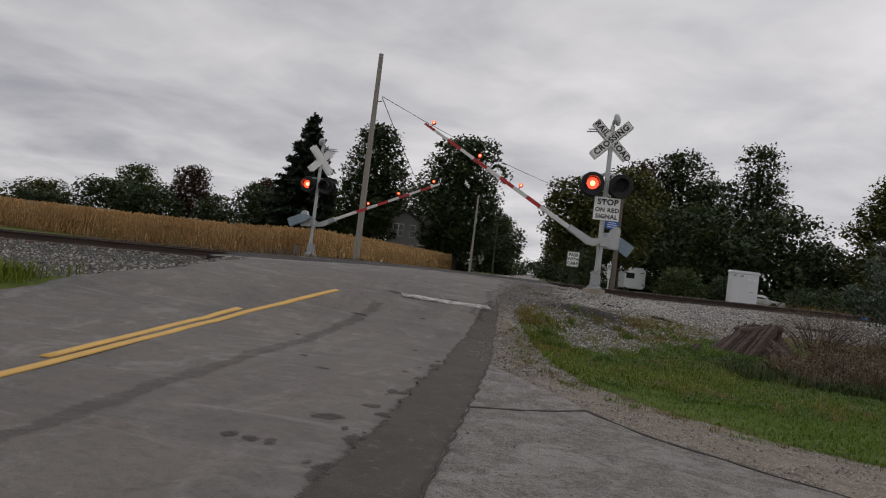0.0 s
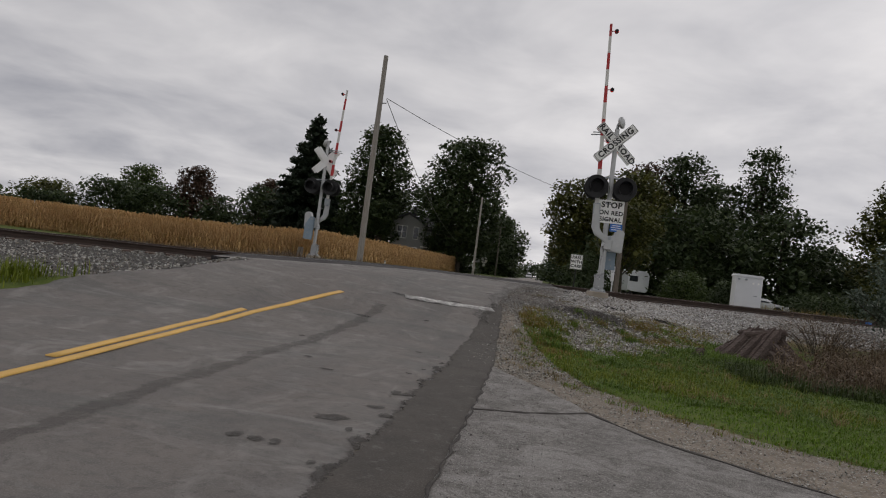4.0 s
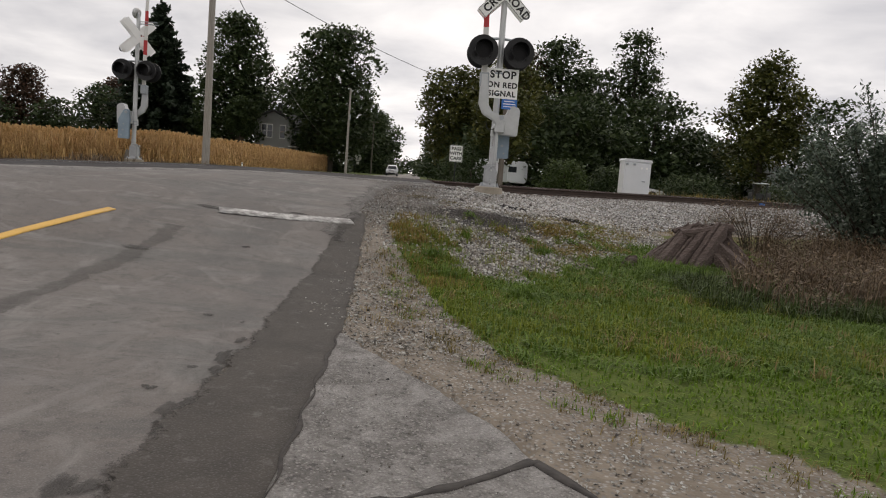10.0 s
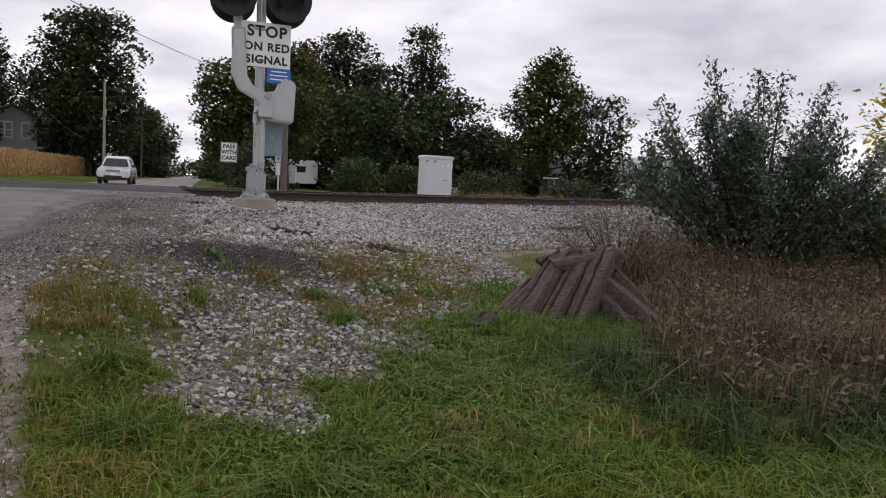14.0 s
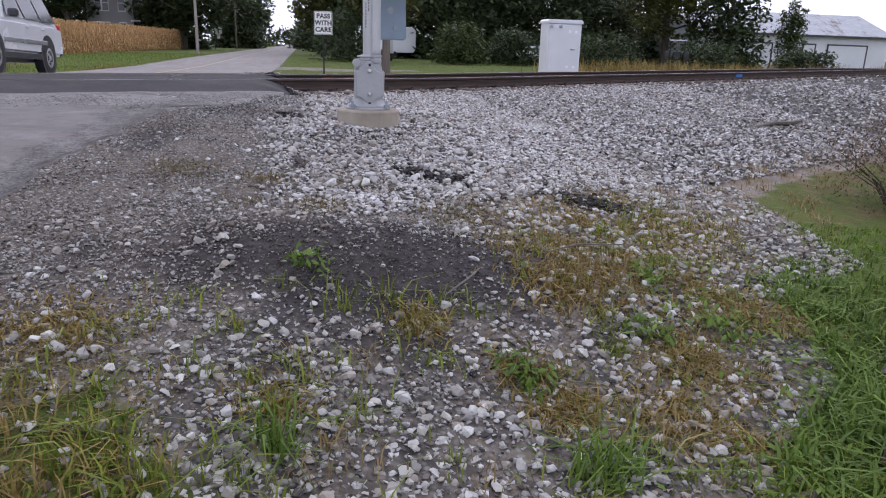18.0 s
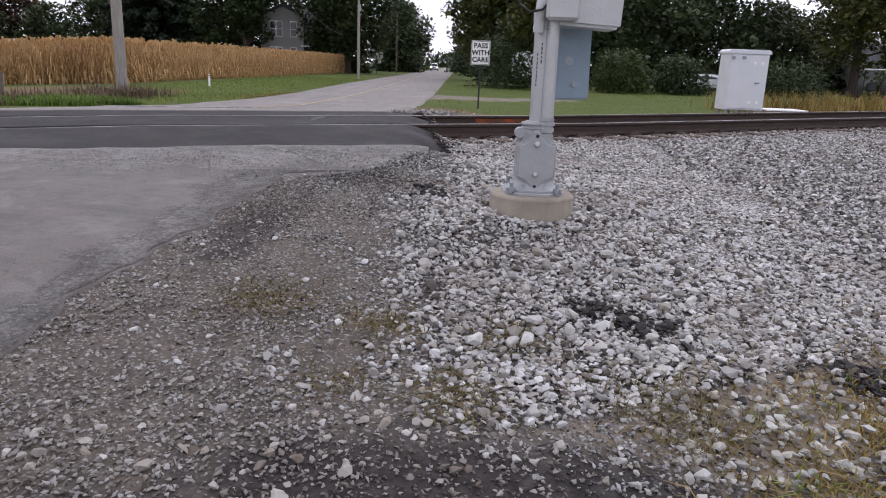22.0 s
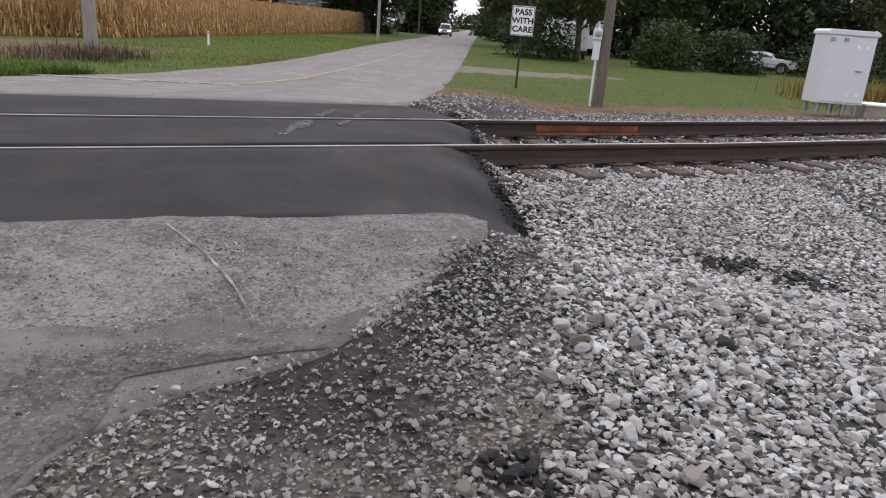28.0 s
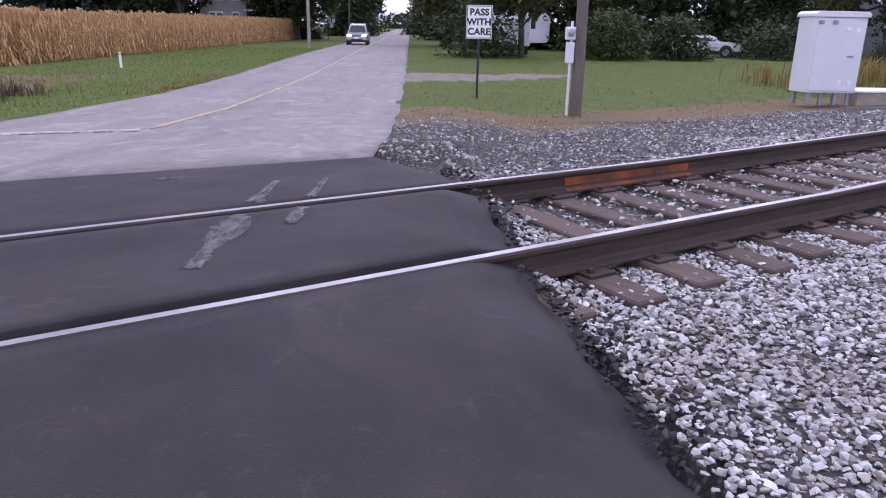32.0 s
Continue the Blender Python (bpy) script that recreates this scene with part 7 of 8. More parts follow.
grass_field("edge_tuft", 42000, (-0.4, 5.5, 4.6, 12.6), by_edge, 0.03, 0.11, 0.006, "weed_rust", 71, "browned grass tufts at the gravel edge", 1.0, 0.07)
grass_field("edge_tuft", 26000, (-0.4, 5.5, 4.6, 12.6), by_edge, 0.03, 0.10, 0.007, "grass_lawn", 72, "green grass tufts creeping into the gravel", 1.0, 0.08)
grass_field("tuft_grass", 9000, (-0.2, 2.6, 12.0, 16.2), lambda x, y, r: (r < 0.4) & (x > near_right(y) + 0.3) & (y < 14.7), 0.05, 0.15, 0.007, "grass_blade", 37, "scattered green tufts in the gravel", 0.8, 0.07)
grass_field("verge_grass", 26000, (-14, -6.6, 2, 16), lambda x, y, r: (dist(x, y) < -8.7) & (x < near_left(y) - 0.1), 0.10, 0.42, 0.016, "grass_blade", 38, "uncut grass beside the road and the sign", 0.6, 0.2)
grass_field("verge_grass", 26000, (-13.2, -5.4, 29, 75), lambda x, y, r: (x < far_left(y) - 0.1) & (dist(x, y) > 4.4), 0.05, 0.16, 0.016, "grass_verge", 39, "green verge between the far road and the corn", 0.6)
grass_field("dry_grass", 60000, (-22, -8.2, 22, 49), lambda x, y, r: (x < far_left(y) - 0.6) & (dist(x, y) > 4.4) & (y < corn_front(x) - 0.2) & (dist(x, y) < 19 + x * 0.4) & (r < 0.55 + 0.5 * soft(x, y, 0.8, 1.0)), 0.15, 0.60, 0.024, "weed_brown", 40, "dry weeds beside the far pole", 0.8, 0.3)
grass_field("verge_grass", 7000, (-9.2, -6.6, 28.0, 30.4), lambda x, y, r: (x < far_left(y) - 0.1) & (dist(x, y) > 4.4), 0.10, 0.36, 0.02, "weed_green", 43, "green tuft of grass at the far road's edge", 0.8, 0.22)
grass_field("dry_grass", 16000, (-0.2, 24, 29, 46), lambda x, y, r: (dist(x, y) > 5.6) & (dist(x, y) < 8.2) & (x > far_right(y) + 0.1) & (r < 0.6), 0.03, 0.10, 0.014, "grass_dry", 44, "dead straw strip between gravel and lawn", 1.0, 0.2)
grass_field("far_lawn", 30000, (0.0, 30, 34, 70), lambda x, y, r: (dist(x, y) > 7.2) & (x > far_right(y) + 0.1) & (regions(x, y)[0] > 0.5), 0.04, 0.09, 0.018, "grass_verge", 41, "mown lawn beyond the track", 0.6)
grass_field("dry_grass", 4000, (-7.4, -5.9, 36.5, 44.0), lambda x, y, r: (x < far_left(y) - 0.02) & (x > far_left(y) - 0.9 + 0.5 * r), 0.04, 0.12, 0.02, "grass_ochre", 79, "straw patch at the far road's edge", 0.9, 0.15)
grass_field("weed_strip", 14000, (12, 45, 34, 62), lambda x, y, r: (dist(x, y) > 7.0) & (dist(x, y) < 14), 0.4, 1.3, 0.04, "grass_ochre", 42, "rusty goldenrod and weeds along the track", 0.35, 0.5)

# rusty dead weeds in the shoulder gravel
RUST = ((0.92, 15.76, 0.16), (0.61, 16.28, 0.14), (1.15, 16.25, 0.14), (0.07, 16.43, 0.18), (0.48, 15.78, 0.10), (-0.05, 14.0, 0.3), (1.76, 15.78, 0.25), (0.02, 13.72, 0.26), (0.30, 13.3, 0.2))
OCHRE = ((2.1, 14.9, 0.22), (2.3, 15.2, 0.3), (2.7, 15.3, 0.35), (2.2, 13.9, 0.18), (2.3, 15.0, 0.26), (2.75, 15.7, 0.36), (3.2, 16.0, 0.40), (1.66, 14.16, 0.13), (1.25, 14.45, 0.10), (1.75, 13.95, 0.14), (2.5, 14.3, 0.22), (3.0, 14.9, 0.3), (0.7, 13.95, 0.12), (2.3, 13.8, 0.14), (-0.1, 14.35, 0.15))


grass_field("dead_weeds", 90000, (-0.5, 2.8, 12.8, 17.2), lambda x, y, r: in_spots(RUST, x, y, r), 0.015, 0.07, 0.006, "weed_rust", 45, "rust-brown dead weeds flat on the gravel", 1.6)
grass_field("dry_tuft", 190000, (-0.5, 3.8, 13.3, 16.8), lambda x, y, r: in_spots(OCHRE, x, y, r), 0.02, 0.085, 0.008, "grass_ochre", 46, "ochre dry grass tufts on the gravel", 1.1, 0.07)
grass_field("green_tuft", 22000, (-0.5, 3.8, 13.3, 16.8), lambda x, y, r: in_spots(OCHRE, x, y, r), 0.02, 0.11, 0.007, "grass_blade", 47, "green grass blades among the ochre tufts", 1.0, 0.06)

# rank brown weeds behind and beside the heap
rs_ = np.random.RandomState(51)
n = 150000
x, y = rs_.uniform(2.8, 24, n), rs_.uniform(11, 24, n)
ok = inside(WEEDS, x + 0.25 * soft(x, y, 3.0, 1.0), y + 0.25 * soft(x, y, 2.3, 4.0)) & (rs_.uniform(0, 1, n) < np.clip(1.25 - (x - 4) * 0.06, 0.2, 1) * (0.62 + 0.45 * soft(x, y, 1.9, 6.0)))
x, y = x[ok], y[ok]
h = rs_.uniform(0.20, 0.80, len(x)) * (0.72 + 0.30 * soft(x, y, 1.1, 2.0) + 0.22 * soft(x, y, 3.7, 5.0)) * np.where(x < 5, 0.8, 1.0)
V, F = blades(len(x), x, y, land_z(x, y), h, np.full(len(x), 0.011), 52, 0.75, 0.7)
stuff("brown_weeds", V, F, "weed_brown", "tall dead brown weeds and seed heads behind the timbers", "weeds")
# seed heads and dead leaves
k = rs_.choice(len(x), 34000)
P = np.stack([x[k] + rs_.normal(0, 0.06, len(k)), y[k] + rs_.normal(0, 0.06, len(k)), land_z(x[k], y[k]) + h[k] * rs_.uniform(0.75, 1.05, len(k))], 1)


def leaves(P, size, seed, aspect=0.55, droop=0.0):
    """Folded leaf quads of random turn at the places."""
    rs = np.random.RandomState(seed)
    n = len(P)
    a, t_, r_ = rs.uniform(0, 6.283, n), rs.uniform(-1.0, 1.0, n) - droop, rs.uniform(-0.9, 0.9, n)
    f = np.stack([np.cos(a) * np.cos(t_), np.sin(a) * np.cos(t_), np.sin(t_)], 1)
    s_ = np.stack([-np.sin(a), np.cos(a), r_ * 0.7], 1)
    s_ /= np.linalg.norm(s_, axis=1)[:, None]
    sz = np.broadcast_to(size, (n,)) * rs.uniform(0.6, 1.3, n)
    V = np.stack([P - f * sz[:, None] * 0.5, P + s_ * (sz * aspect * 0.5)[:, None], P + f * sz[:, None] * 0.5, P - s_ * (sz * aspect * 0.5)[:, None]], 1)
    return V.reshape(-1, 3), (np.arange(n)[:, None] * 4 + np.arange(4)).astype(np.int32)


V, F = leaves(P, 0.055, 53, 0.5)
stuff("seed_heads", V, F, "weed_brown", "pale dry seed heads on the weeds", "weeds")
# green broad-leaved weeds
for nm, cs, n_, spread, size, seed in (("ground_weeds", ((2.3, 13.1), (2.7, 13.6), (3.0, 13.0), (2.6, 12.6), (3.4, 12.9), (2.2, 12.5), (3.2, 14.3), (2.9, 14.7), (3.7, 12.7), (1.8, 12.2)), 3000, 0.28, 0.048, 61),
    ("ground_weeds", ((0.8, 14.86), (1.63, 14.14), (1.81, 13.66), (2.35, 14.5), (2.6, 15.05), (2.75, 14.6)), 600, 0.06, 0.05, 62),
    ("ground_weeds", ((1.15, 11.55), (1.0, 11.3), (1.35, 11.4), (1.9, 11.7), (2.1, 12.3), (1.3, 10.7), (2.9, 12.2), (3.3, 12.2), (1.7, 11.0), (2.5, 11.4), (0.15, 12.1), (0.35, 12.9)), 2200, 0.16, 0.046, 64)):
    rs = np.random.RandomState(seed)
    c_ = np.array(cs)[rs.randint(0, len(cs), n_)]
    px, py = c_[:, 0] + rs.normal(0, spread, n_), c_[:, 1] + rs.normal(0, spread, n_)
    P = np.stack([px, py, land_z(px, py) + rs.uniform(0.01, 0.16 if size > 0.06 else 0.07, n_)], 1)
    V, F = leaves(P, size, seed + 1, 0.38)
    stuff(nm, V, F, "weed_green", "low green broad-leaved weeds in the gravel and grass", "weeds")


def crown_points(n, lobes, seed):
    """Leaf places on and inside a set of lobes (x, y, z, rx, rz)."""
    rs = np.random.RandomState(seed)
    L = np.array(lobes)
    vol = L[:, 3] ** 2 * L[:, 4]
    k = rs.choice(len(L), n, p=vol / vol.sum())
    v = rs.normal(size=(n, 3))
    v /= np.linalg.norm(v, axis=1)[:, None]
    r = rs.uniform(0.35, 1.0, n) ** 0.5 * (1 + 0.10 * rs.normal(size=n))
    return L[k, :3] + v * r[:, None] * np.stack([L[k, 3], L[k, 3], L[k, 4]], 1)


def tree(name, label, x, y, height, width, mat, seed, leaf=0.42, count=2600, low=0.22, shape="round", group="trees", z=None, trunk_r=None, lobes_n=None):
    """A tree: tapered trunk with limbs, and a crown of many small leaf clumps with gaps."""
    rs = random.Random(seed)
    z = float(land_z(x, y)) if z is None else z
    t = thing(name, label, "tree" if "tree" in name or "spruce" in name else name.replace("_", " "), Matrix.Translation((x, y, z)), group)
    r0 = trunk_r or height * 0.022
    b = MB()
    bend = [(rs.uniform(-0.02, 0.02) * height * k, rs.uniform(-0.02, 0.02) * height * k) for k in (0, 0.5, 1, 1, 1)]
    width, height = width * 1.19, height * 1.06
    hs = [-0.2, height * 0.15, height * 0.4, height * 0.65, height * 0.9]
    pts = [(bx, by, h_) for (bx, by), h_ in zip(bend, hs)]
    b.tube(pts, [r0 * 1.25, r0, r0 * 0.75, r0 * 0.45, r0 * 0.1], 9)
    lobes = []
    if shape == "spruce":
        n_lv = 26
        P = []
        rr = np.random.RandomState(seed)
        for k in range(n_lv):
            f = k / (n_lv - 1)
            hz = height * (0.06 + 0.92 * f) + rs.uniform(-0.3, 0.3)
            rad = width / 2 * (1 - f) ** 0.85 + 0.25
            nb = int(9 + 6 * (1 - f))
            for j in range(nb):
                a = 6.283 * (j + rs.random()) / nb
                ln = rad * rs.uniform(0.65, 1.12)
                if k % 2 == 0 and j % 3 == 0:
                    b.tube([(0, 0, hz), (ln * 0.9 * math.cos(a), ln * 0.9 * math.sin(a), hz - ln * 0.18)], [0.06, 0.02], 5)
                m_ = max(5, int(count / (n_lv * 12) * ln * 1.3))
                s_ = rr.uniform(0.12, 1.0, m_)
                P.append(np.stack([ln * s_ * math.cos(a) + rr.normal(0, 0.16, m_) * (1 + s_), ln * s_ * math.sin(a) + rr.normal(0, 0.16, m_) * (1 + s_), hz - 0.30 * ln * s_ ** 1.5 + 0.12 * ln * s_ ** 3 + rr.normal(0, 0.12, m_) - 0.55 * rr.uniform(0, 1, m_) + rs.uniform(-0.35, 0.35)], 1))
        P = np.concatenate(P)
    else:
        n_l = lobes_n or 30
        base = 0.0 if shape == "bush" else low
        zc_, rz_ = height * (base + (1 - base) * (0.50 if shape != "bush" else 0.34)), height * (1 - base) * (0.50 if shape != "bush" else 0.66)
        for k in range(n_l):
            # boughs spread evenly over an egg-shaped envelope, each reaching out by its own measure
            f = 1 - 2 * (k + 0.5) / n_l
            a = k * 2.39996 + rs.uniform(-0.35, 0.35)
            ring = math.sqrt(max(0.0, 1 - f * f))
            if shape == "tall":
                ring *= 1.0 - 0.30 * f
            if shape == "bush" and f < -0.45:
                f, ring = -0.45, 0.95
            reach = rs.uniform(0.62, 0.98)
            lr = width * rs.uniform(0.11, 0.19)
            lx, ly = (width / 2 - lr * 0.6) * ring * reach * math.cos(a), (width / 2 - lr * 0.6) * ring * reach * math.sin(a)
            lz = min(zc_ + rz_ * f * (0.80 + 0.2 * reach), height - lr * 0.8)
            lobes.append((lx, ly, lz, lr, lr * rs.uniform(0.6, 0.85)))
            if k % 2 == 0 and shape != "bush":
                s0 = Vector(pts[1]).lerp(Vector(pts[3]), min(1, max(0, 0.45 + 0.45 * f)))
                mid = s0.lerp(Vector((lx, ly, lz)), 0.55) + Vector((0, 0, height * 0.02))
                b.tube([tuple(s0), tuple(mid), (lx, ly, lz)], [r0 * 0.38, r0 * 0.22, r0 * 0.06], 6)
        lobes.append((0, 0, zc_, width * 0.36, rz_ * 0.78))
        P = crown_points(int(count * 1.7), lobes, seed)
        P[:, 2] = np.maximum(P[:, 2], 0.12)
    part("trunk", b.mesh("trunk", 0, True), "bark", t)
    V, F = leaves(P, leaf * (0.9 if shape == "spruce" else 0.82), seed + 5, 0.75, 0.15)
    if shape != "spruce":
        # coarse inner clumps close the heart of the crown
        L = np.array(lobes)
        L[:, 3:] *= 0.62
        Q = crown_points(max(300, count // 4), [tuple(q) for q in L], seed + 9)
        Q[:, 2] = np.maximum(Q[:, 2], 0.5)
        V2, F2 = leaves(Q, leaf * 1.45, seed + 10, 0.9, 0.1)
        V, F = np.concatenate([V, V2]), np.concatenate([F, F2 + len(V)])
    part("crown", np_mesh("crown", V, F), mat, t)
    return t


# the shrub behind the heap
def shrub(label, x, y, height, width, depth, mat, seed, stems=46, count=9000, leaf=0.075, thick=0.028):
    rs = random.Random(seed)
    rr = np.random.RandomState(seed)
    z = float(land_z(x, y))
    t = thing("shrub", label, "shrub", Matrix.Translation((x, y, z)), "shrubs")
    P = []
    for k in range(stems):
        a = rs.uniform(0, 6.283)
        q = rs.random() ** 0.5
        ex, ey = width / 2 * q * math.cos(a), depth / 2 * q * math.sin(a)
        hh = height * (1 - 0.45 * q ** 2.2) * rs.uniform(0.55, 1.12)
        bx, by = ex * 0.35, ey * 0.35
        pts = [(bx, by, -0.1), (bx + (ex - bx) * 0.35, by + (ey - by) * 0.35, hh * 0.45), (bx + (ex - bx) * 0.8, by + (ey - by) * 0.8, hh * 0.8), (ex + rs.uniform(-0.15, 0.15), ey, hh)]
        part("stem", MB().tube(pts, [thick, thick * 0.7, thick * 0.43, thick * 0.15], 5).mesh("stem", 0, True), "bark", t)
        m_ = count // stems
        s_ = rr.uniform(0.05, 1.0, m_) ** 0.8
        seg = np.minimum((s_ * 3).astype(int), 2)
        fr_ = s_ * 3 - seg
        A = np.array(pts)
        c_ = A[seg] + (A[seg + 1] - A[seg]) * fr_[:, None]
        sp = 0.09 + 0.30 * (1 - s_)
        P.append(c_ + rr.normal(size=(m_, 3)) * sp[:, None] * (0.9, 0.9, 0.7))
    P = np.concatenate(P)
    P[:, 2] = np.maximum(P[:, 2], 0.05)
    V, F = leaves(P, leaf, seed + 1, 0.42)
    part("foliage", np_mesh("foliage", V, F), mat, t)
    return t


shrub("large grey-green shrub with slender upright shoots above the weeds", 10.3, 18.6, 3.55, 5.8, 3.4, "leaf_grey", 71, 84, 34000, 0.115)
shrub("low dark shrub at the foot of the large one", 13.0, 18.2, 1.7, 3.2, 2.2, "leaf_dark", 72, 30, 7000, 0.13)
shrub("bare reddish brush beside the timbers", 6.4, 17.0, 1.05, 2.4, 1.4, "weed_brown", 73, 60, 9000, 0.035, 0.008)
tree("young_tree", "young maple tree turning yellow", 24.6, 26.0, 6.0, 5.4, "leaf_yellow", 81, 0.26, 1500, 0.16, "round")
tree("small_tree", "dark green tree at the edge of the lot", 36.0, 29.0, 6.5, 9.0, "leaf_dark", 82, 0.3, 4200, 0.05, "bush")

# tall trees round the farm house
for nm, lab, x, y, h, w, mat, lf, n_, low, shp, lobes_ in (
    ("spruce_tree", "tall dark spruce tree behind the corn field", -39.4, 112, 22.0, 15.0, "leaf_spruce", 0.85, 8000, 0.06, "spruce", None),
    ("broad_tree", "tall maple tree with a dense dark crown", -26.8, 106, 20.2, 10.8, "leaf_dark", 0.6, 6500, 0.08, "tall", 46),
    ("broad_tree", "great round oak tree by the farm house", -12.7, 103, 18.9, 12.6, "leaf_dark", 0.6, 7500, 0.10, "round", 46),
    ("broad_tree", "lower dark tree beyond the oak", -9.6, 140, 11.5, 10.0, "leaf_dark", 0.7, 3000, 0.04, "bush", None),
    ("broad_tree", "dark tree overhanging the far road", -11.0, 165, 13.0, 12.0, "leaf_dark", 0.8, 2600, 0.04, "round", None),
    ("broad_tree", "tall dark tree standing behind the farm house", -21.5, 122, 14.0, 17.0, "leaf_dark", 0.75, 4200, 0.03, "bush", None),
    ("broad_tree", "dark tree close beside the farm house", -32.0, 112, 8.5, 11.0, "leaf_dark", 0.65, 3000, 0.03, "bush", None),
    ("broad_tree", "dark tree by the farm house drive", -14.5, 108, 7.5, 8.0, "leaf_dark", 0.6, 2600, 0.03, "bush", None),
    ("broad_tree", "leafy tree overhanging the farm house roof", -24.2, 100.5, 9.0, 4.4, "leaf_dark", 0.5, 3400, 0.46, "round", None),
    ("broad_tree", "dark rounded tree near the spruce", -49.5, 116, 10.4, 11.0, "leaf_dark", 0.6, 3200, 0.02, "bush", None),
    ("broad_tree", "reddish autumn tree behind the hedge", -53.0, 128, 12.6, 7.5, "leaf_red", 0.6, 2200, 0.10, "round", None),
    ("broad_tree", "dark green tree in the field hedge", -57.5, 118, 8.2, 8.0, "leaf_dark", 0.6, 2400, 0.02, "bush", None),
    ("broad_tree", "autumn tree with dull red leaves", -64.6, 122, 13.0, 9.5, "leaf_red", 0.55, 3600, 0.04, "tall", None),
    ("broad_tree", "long dense dark green hedge tree by the field", -68.5, 115, 8.4, 11.0, "leaf_dark", 0.6, 3000, 0.02, "bush", None),
    ("broad_tree", "long dense dark green hedge tree by the field", -76.0, 114, 8.9, 12.0, "leaf_dark", 0.6, 3200, 0.02, "bush", None),
    ("broad_tree", "bright green tree showing above the hedge", -79.4, 128, 12.8, 10.0, "leaf_green", 0.6, 3000, 0.10, "round", None),
    ("broad_tree", "low dark bush tree at the hedge end", -83.0, 108, 5.4, 9.0, "leaf_dark", 0.6, 2200, 0.02, "bush", None),
    ("broad_tree", "olive grey tree at the far field end", -90.5, 116, 7.6, 12.0, "leaf_olive", 0.6, 2800, 0.04, "bush", None),
    ("broad_tree", "low dark bush tree at the field end", -93, 104, 4.6, 10.0, "leaf_dark", 0.7, 2200, 0.02, "bush", None),
    ("broad_tree", "dark tree at the far field end", -128, 108, 6.0, 17.0, "leaf_dark", 0.9, 2200, 0.02, "bush", None),
    ("broad_tree", "dark tree at the far field end", -156, 96, 6.5, 17.0, "leaf_dark", 0.9, 2200, 0.02, "bush", None),
    ("broad_tree", "large leafy tree across the track", -61.5, 53, 14.5, 14.0, "leaf_green", 0.42, 6000, 0.14, "round", 40),
):
    tree(nm, lab, x, y, h, w, mat, 91 + int(abs(x)) + int(y), lf, n_, low, shp, lobes_n=lobes_)

# trees round the yard to the right of the far road
for k, (x, y, h, w, mat, shp, lf, n_, lab) in enumerate((
    (3.6, 88, 13.0, 9.0, "leaf_olive", "round", 0.5, 4200, "olive green tree at the edge of the far road"),
    (9.2, 86, 14.2, 10.5, "leaf_olive", "round", 0.5, 4600, "tree with yellowing green leaves in the yard"),
    (11.6, 93, 16.4, 8.5, "leaf_red", "tall", 0.5, 3000, "tall tree with a reddish top"),
    (16.4, 93, 18.0, 10.5, "leaf_dark", "tall", 0.5, 5200, "tall dark tree in the yard"),
    (20.6, 96, 15.5, 8.0, "leaf_dark", "tall", 0.5, 3400, "tall thin-crowned dark tree"),
    (25.4, 92, 19.4, 8.5, "leaf_dark", "tall", 0.46, 4200, "tall ragged dark tree against the sky"),
    (25.4, 82, 11.0, 11.5, "leaf_dark", "bush", 0.55, 4600, "dense dark tree in the yard"),
    (16.5, 80, 10.5, 12.5, "leaf_dark", "bush", 0.55, 4600, "dense dark tree behind the lawn"),
    (7.5, 84, 7.0, 9.0, "leaf_dark", "bush", 0.5, 3200, "dense dark undergrowth tree behind the trailer"),
    (31.5, 86, 8.2, 10.5, "leaf_dark", "bush", 0.55, 3600, "dense dark tree at the yard edge"),
    (38.0, 92, 8.0, 12.0, "leaf_green", "bush", 0.55, 3000, "green tree at the yard edge"),
    (35.2, 77, 15.0, 9.5, "leaf_olive", "tall", 0.46, 5200, "rounded olive-brown tree past the yard"),
    (40.0, 74, 11.0, 7.0, "leaf_dark", "bush", 0.45, 3000, "dark green tree beyond the weeds"),
    (52.0, 108, 12.0, 16.0, "leaf_dark", "bush", 0.7, 2400, "dark tree standing behind the yard"),
    (22.0, 112, 12.0, 20.0, "leaf_dark", "bush", 0.8, 2600, "dark tree standing behind the yard"),
    (6.5, 118, 10.0, 12.0, "leaf_dark", "bush", 0.7, 2200, "dark tree along the far road"),
    (6.0, 170, 12.0, 14.0, "leaf_dark", "bush", 0.9, 1800, "dark tree along the far road"),
    (7.0, 240, 12.0, 16.0, "leaf_dark", "bush", 1.1, 1500, "dark tree far along the road"),
    (-14.0, 230, 12.0, 16.0, "leaf_dark", "bush", 1.1, 1500, "dark tree far along the road"),
    (-4.0, 520, 11.0, 30.0, "leaf_dark", "bush", 2.0, 900, "dark tree line at the end of the road"),
    (6.6, 63, 8.2, 5.5, "leaf_olive", "round", 0.36, 2600, "small yard tree beside the trailer"),
)):
    tree("yard_tree" if y < 130 else "far_tree", lab, x, y, h, w, mat, 120 + k, lf, n_, 0.03 if shp == "bush" else (0.30 if (x, y) == (6.6, 63) else 0.12), shp, "yard trees")
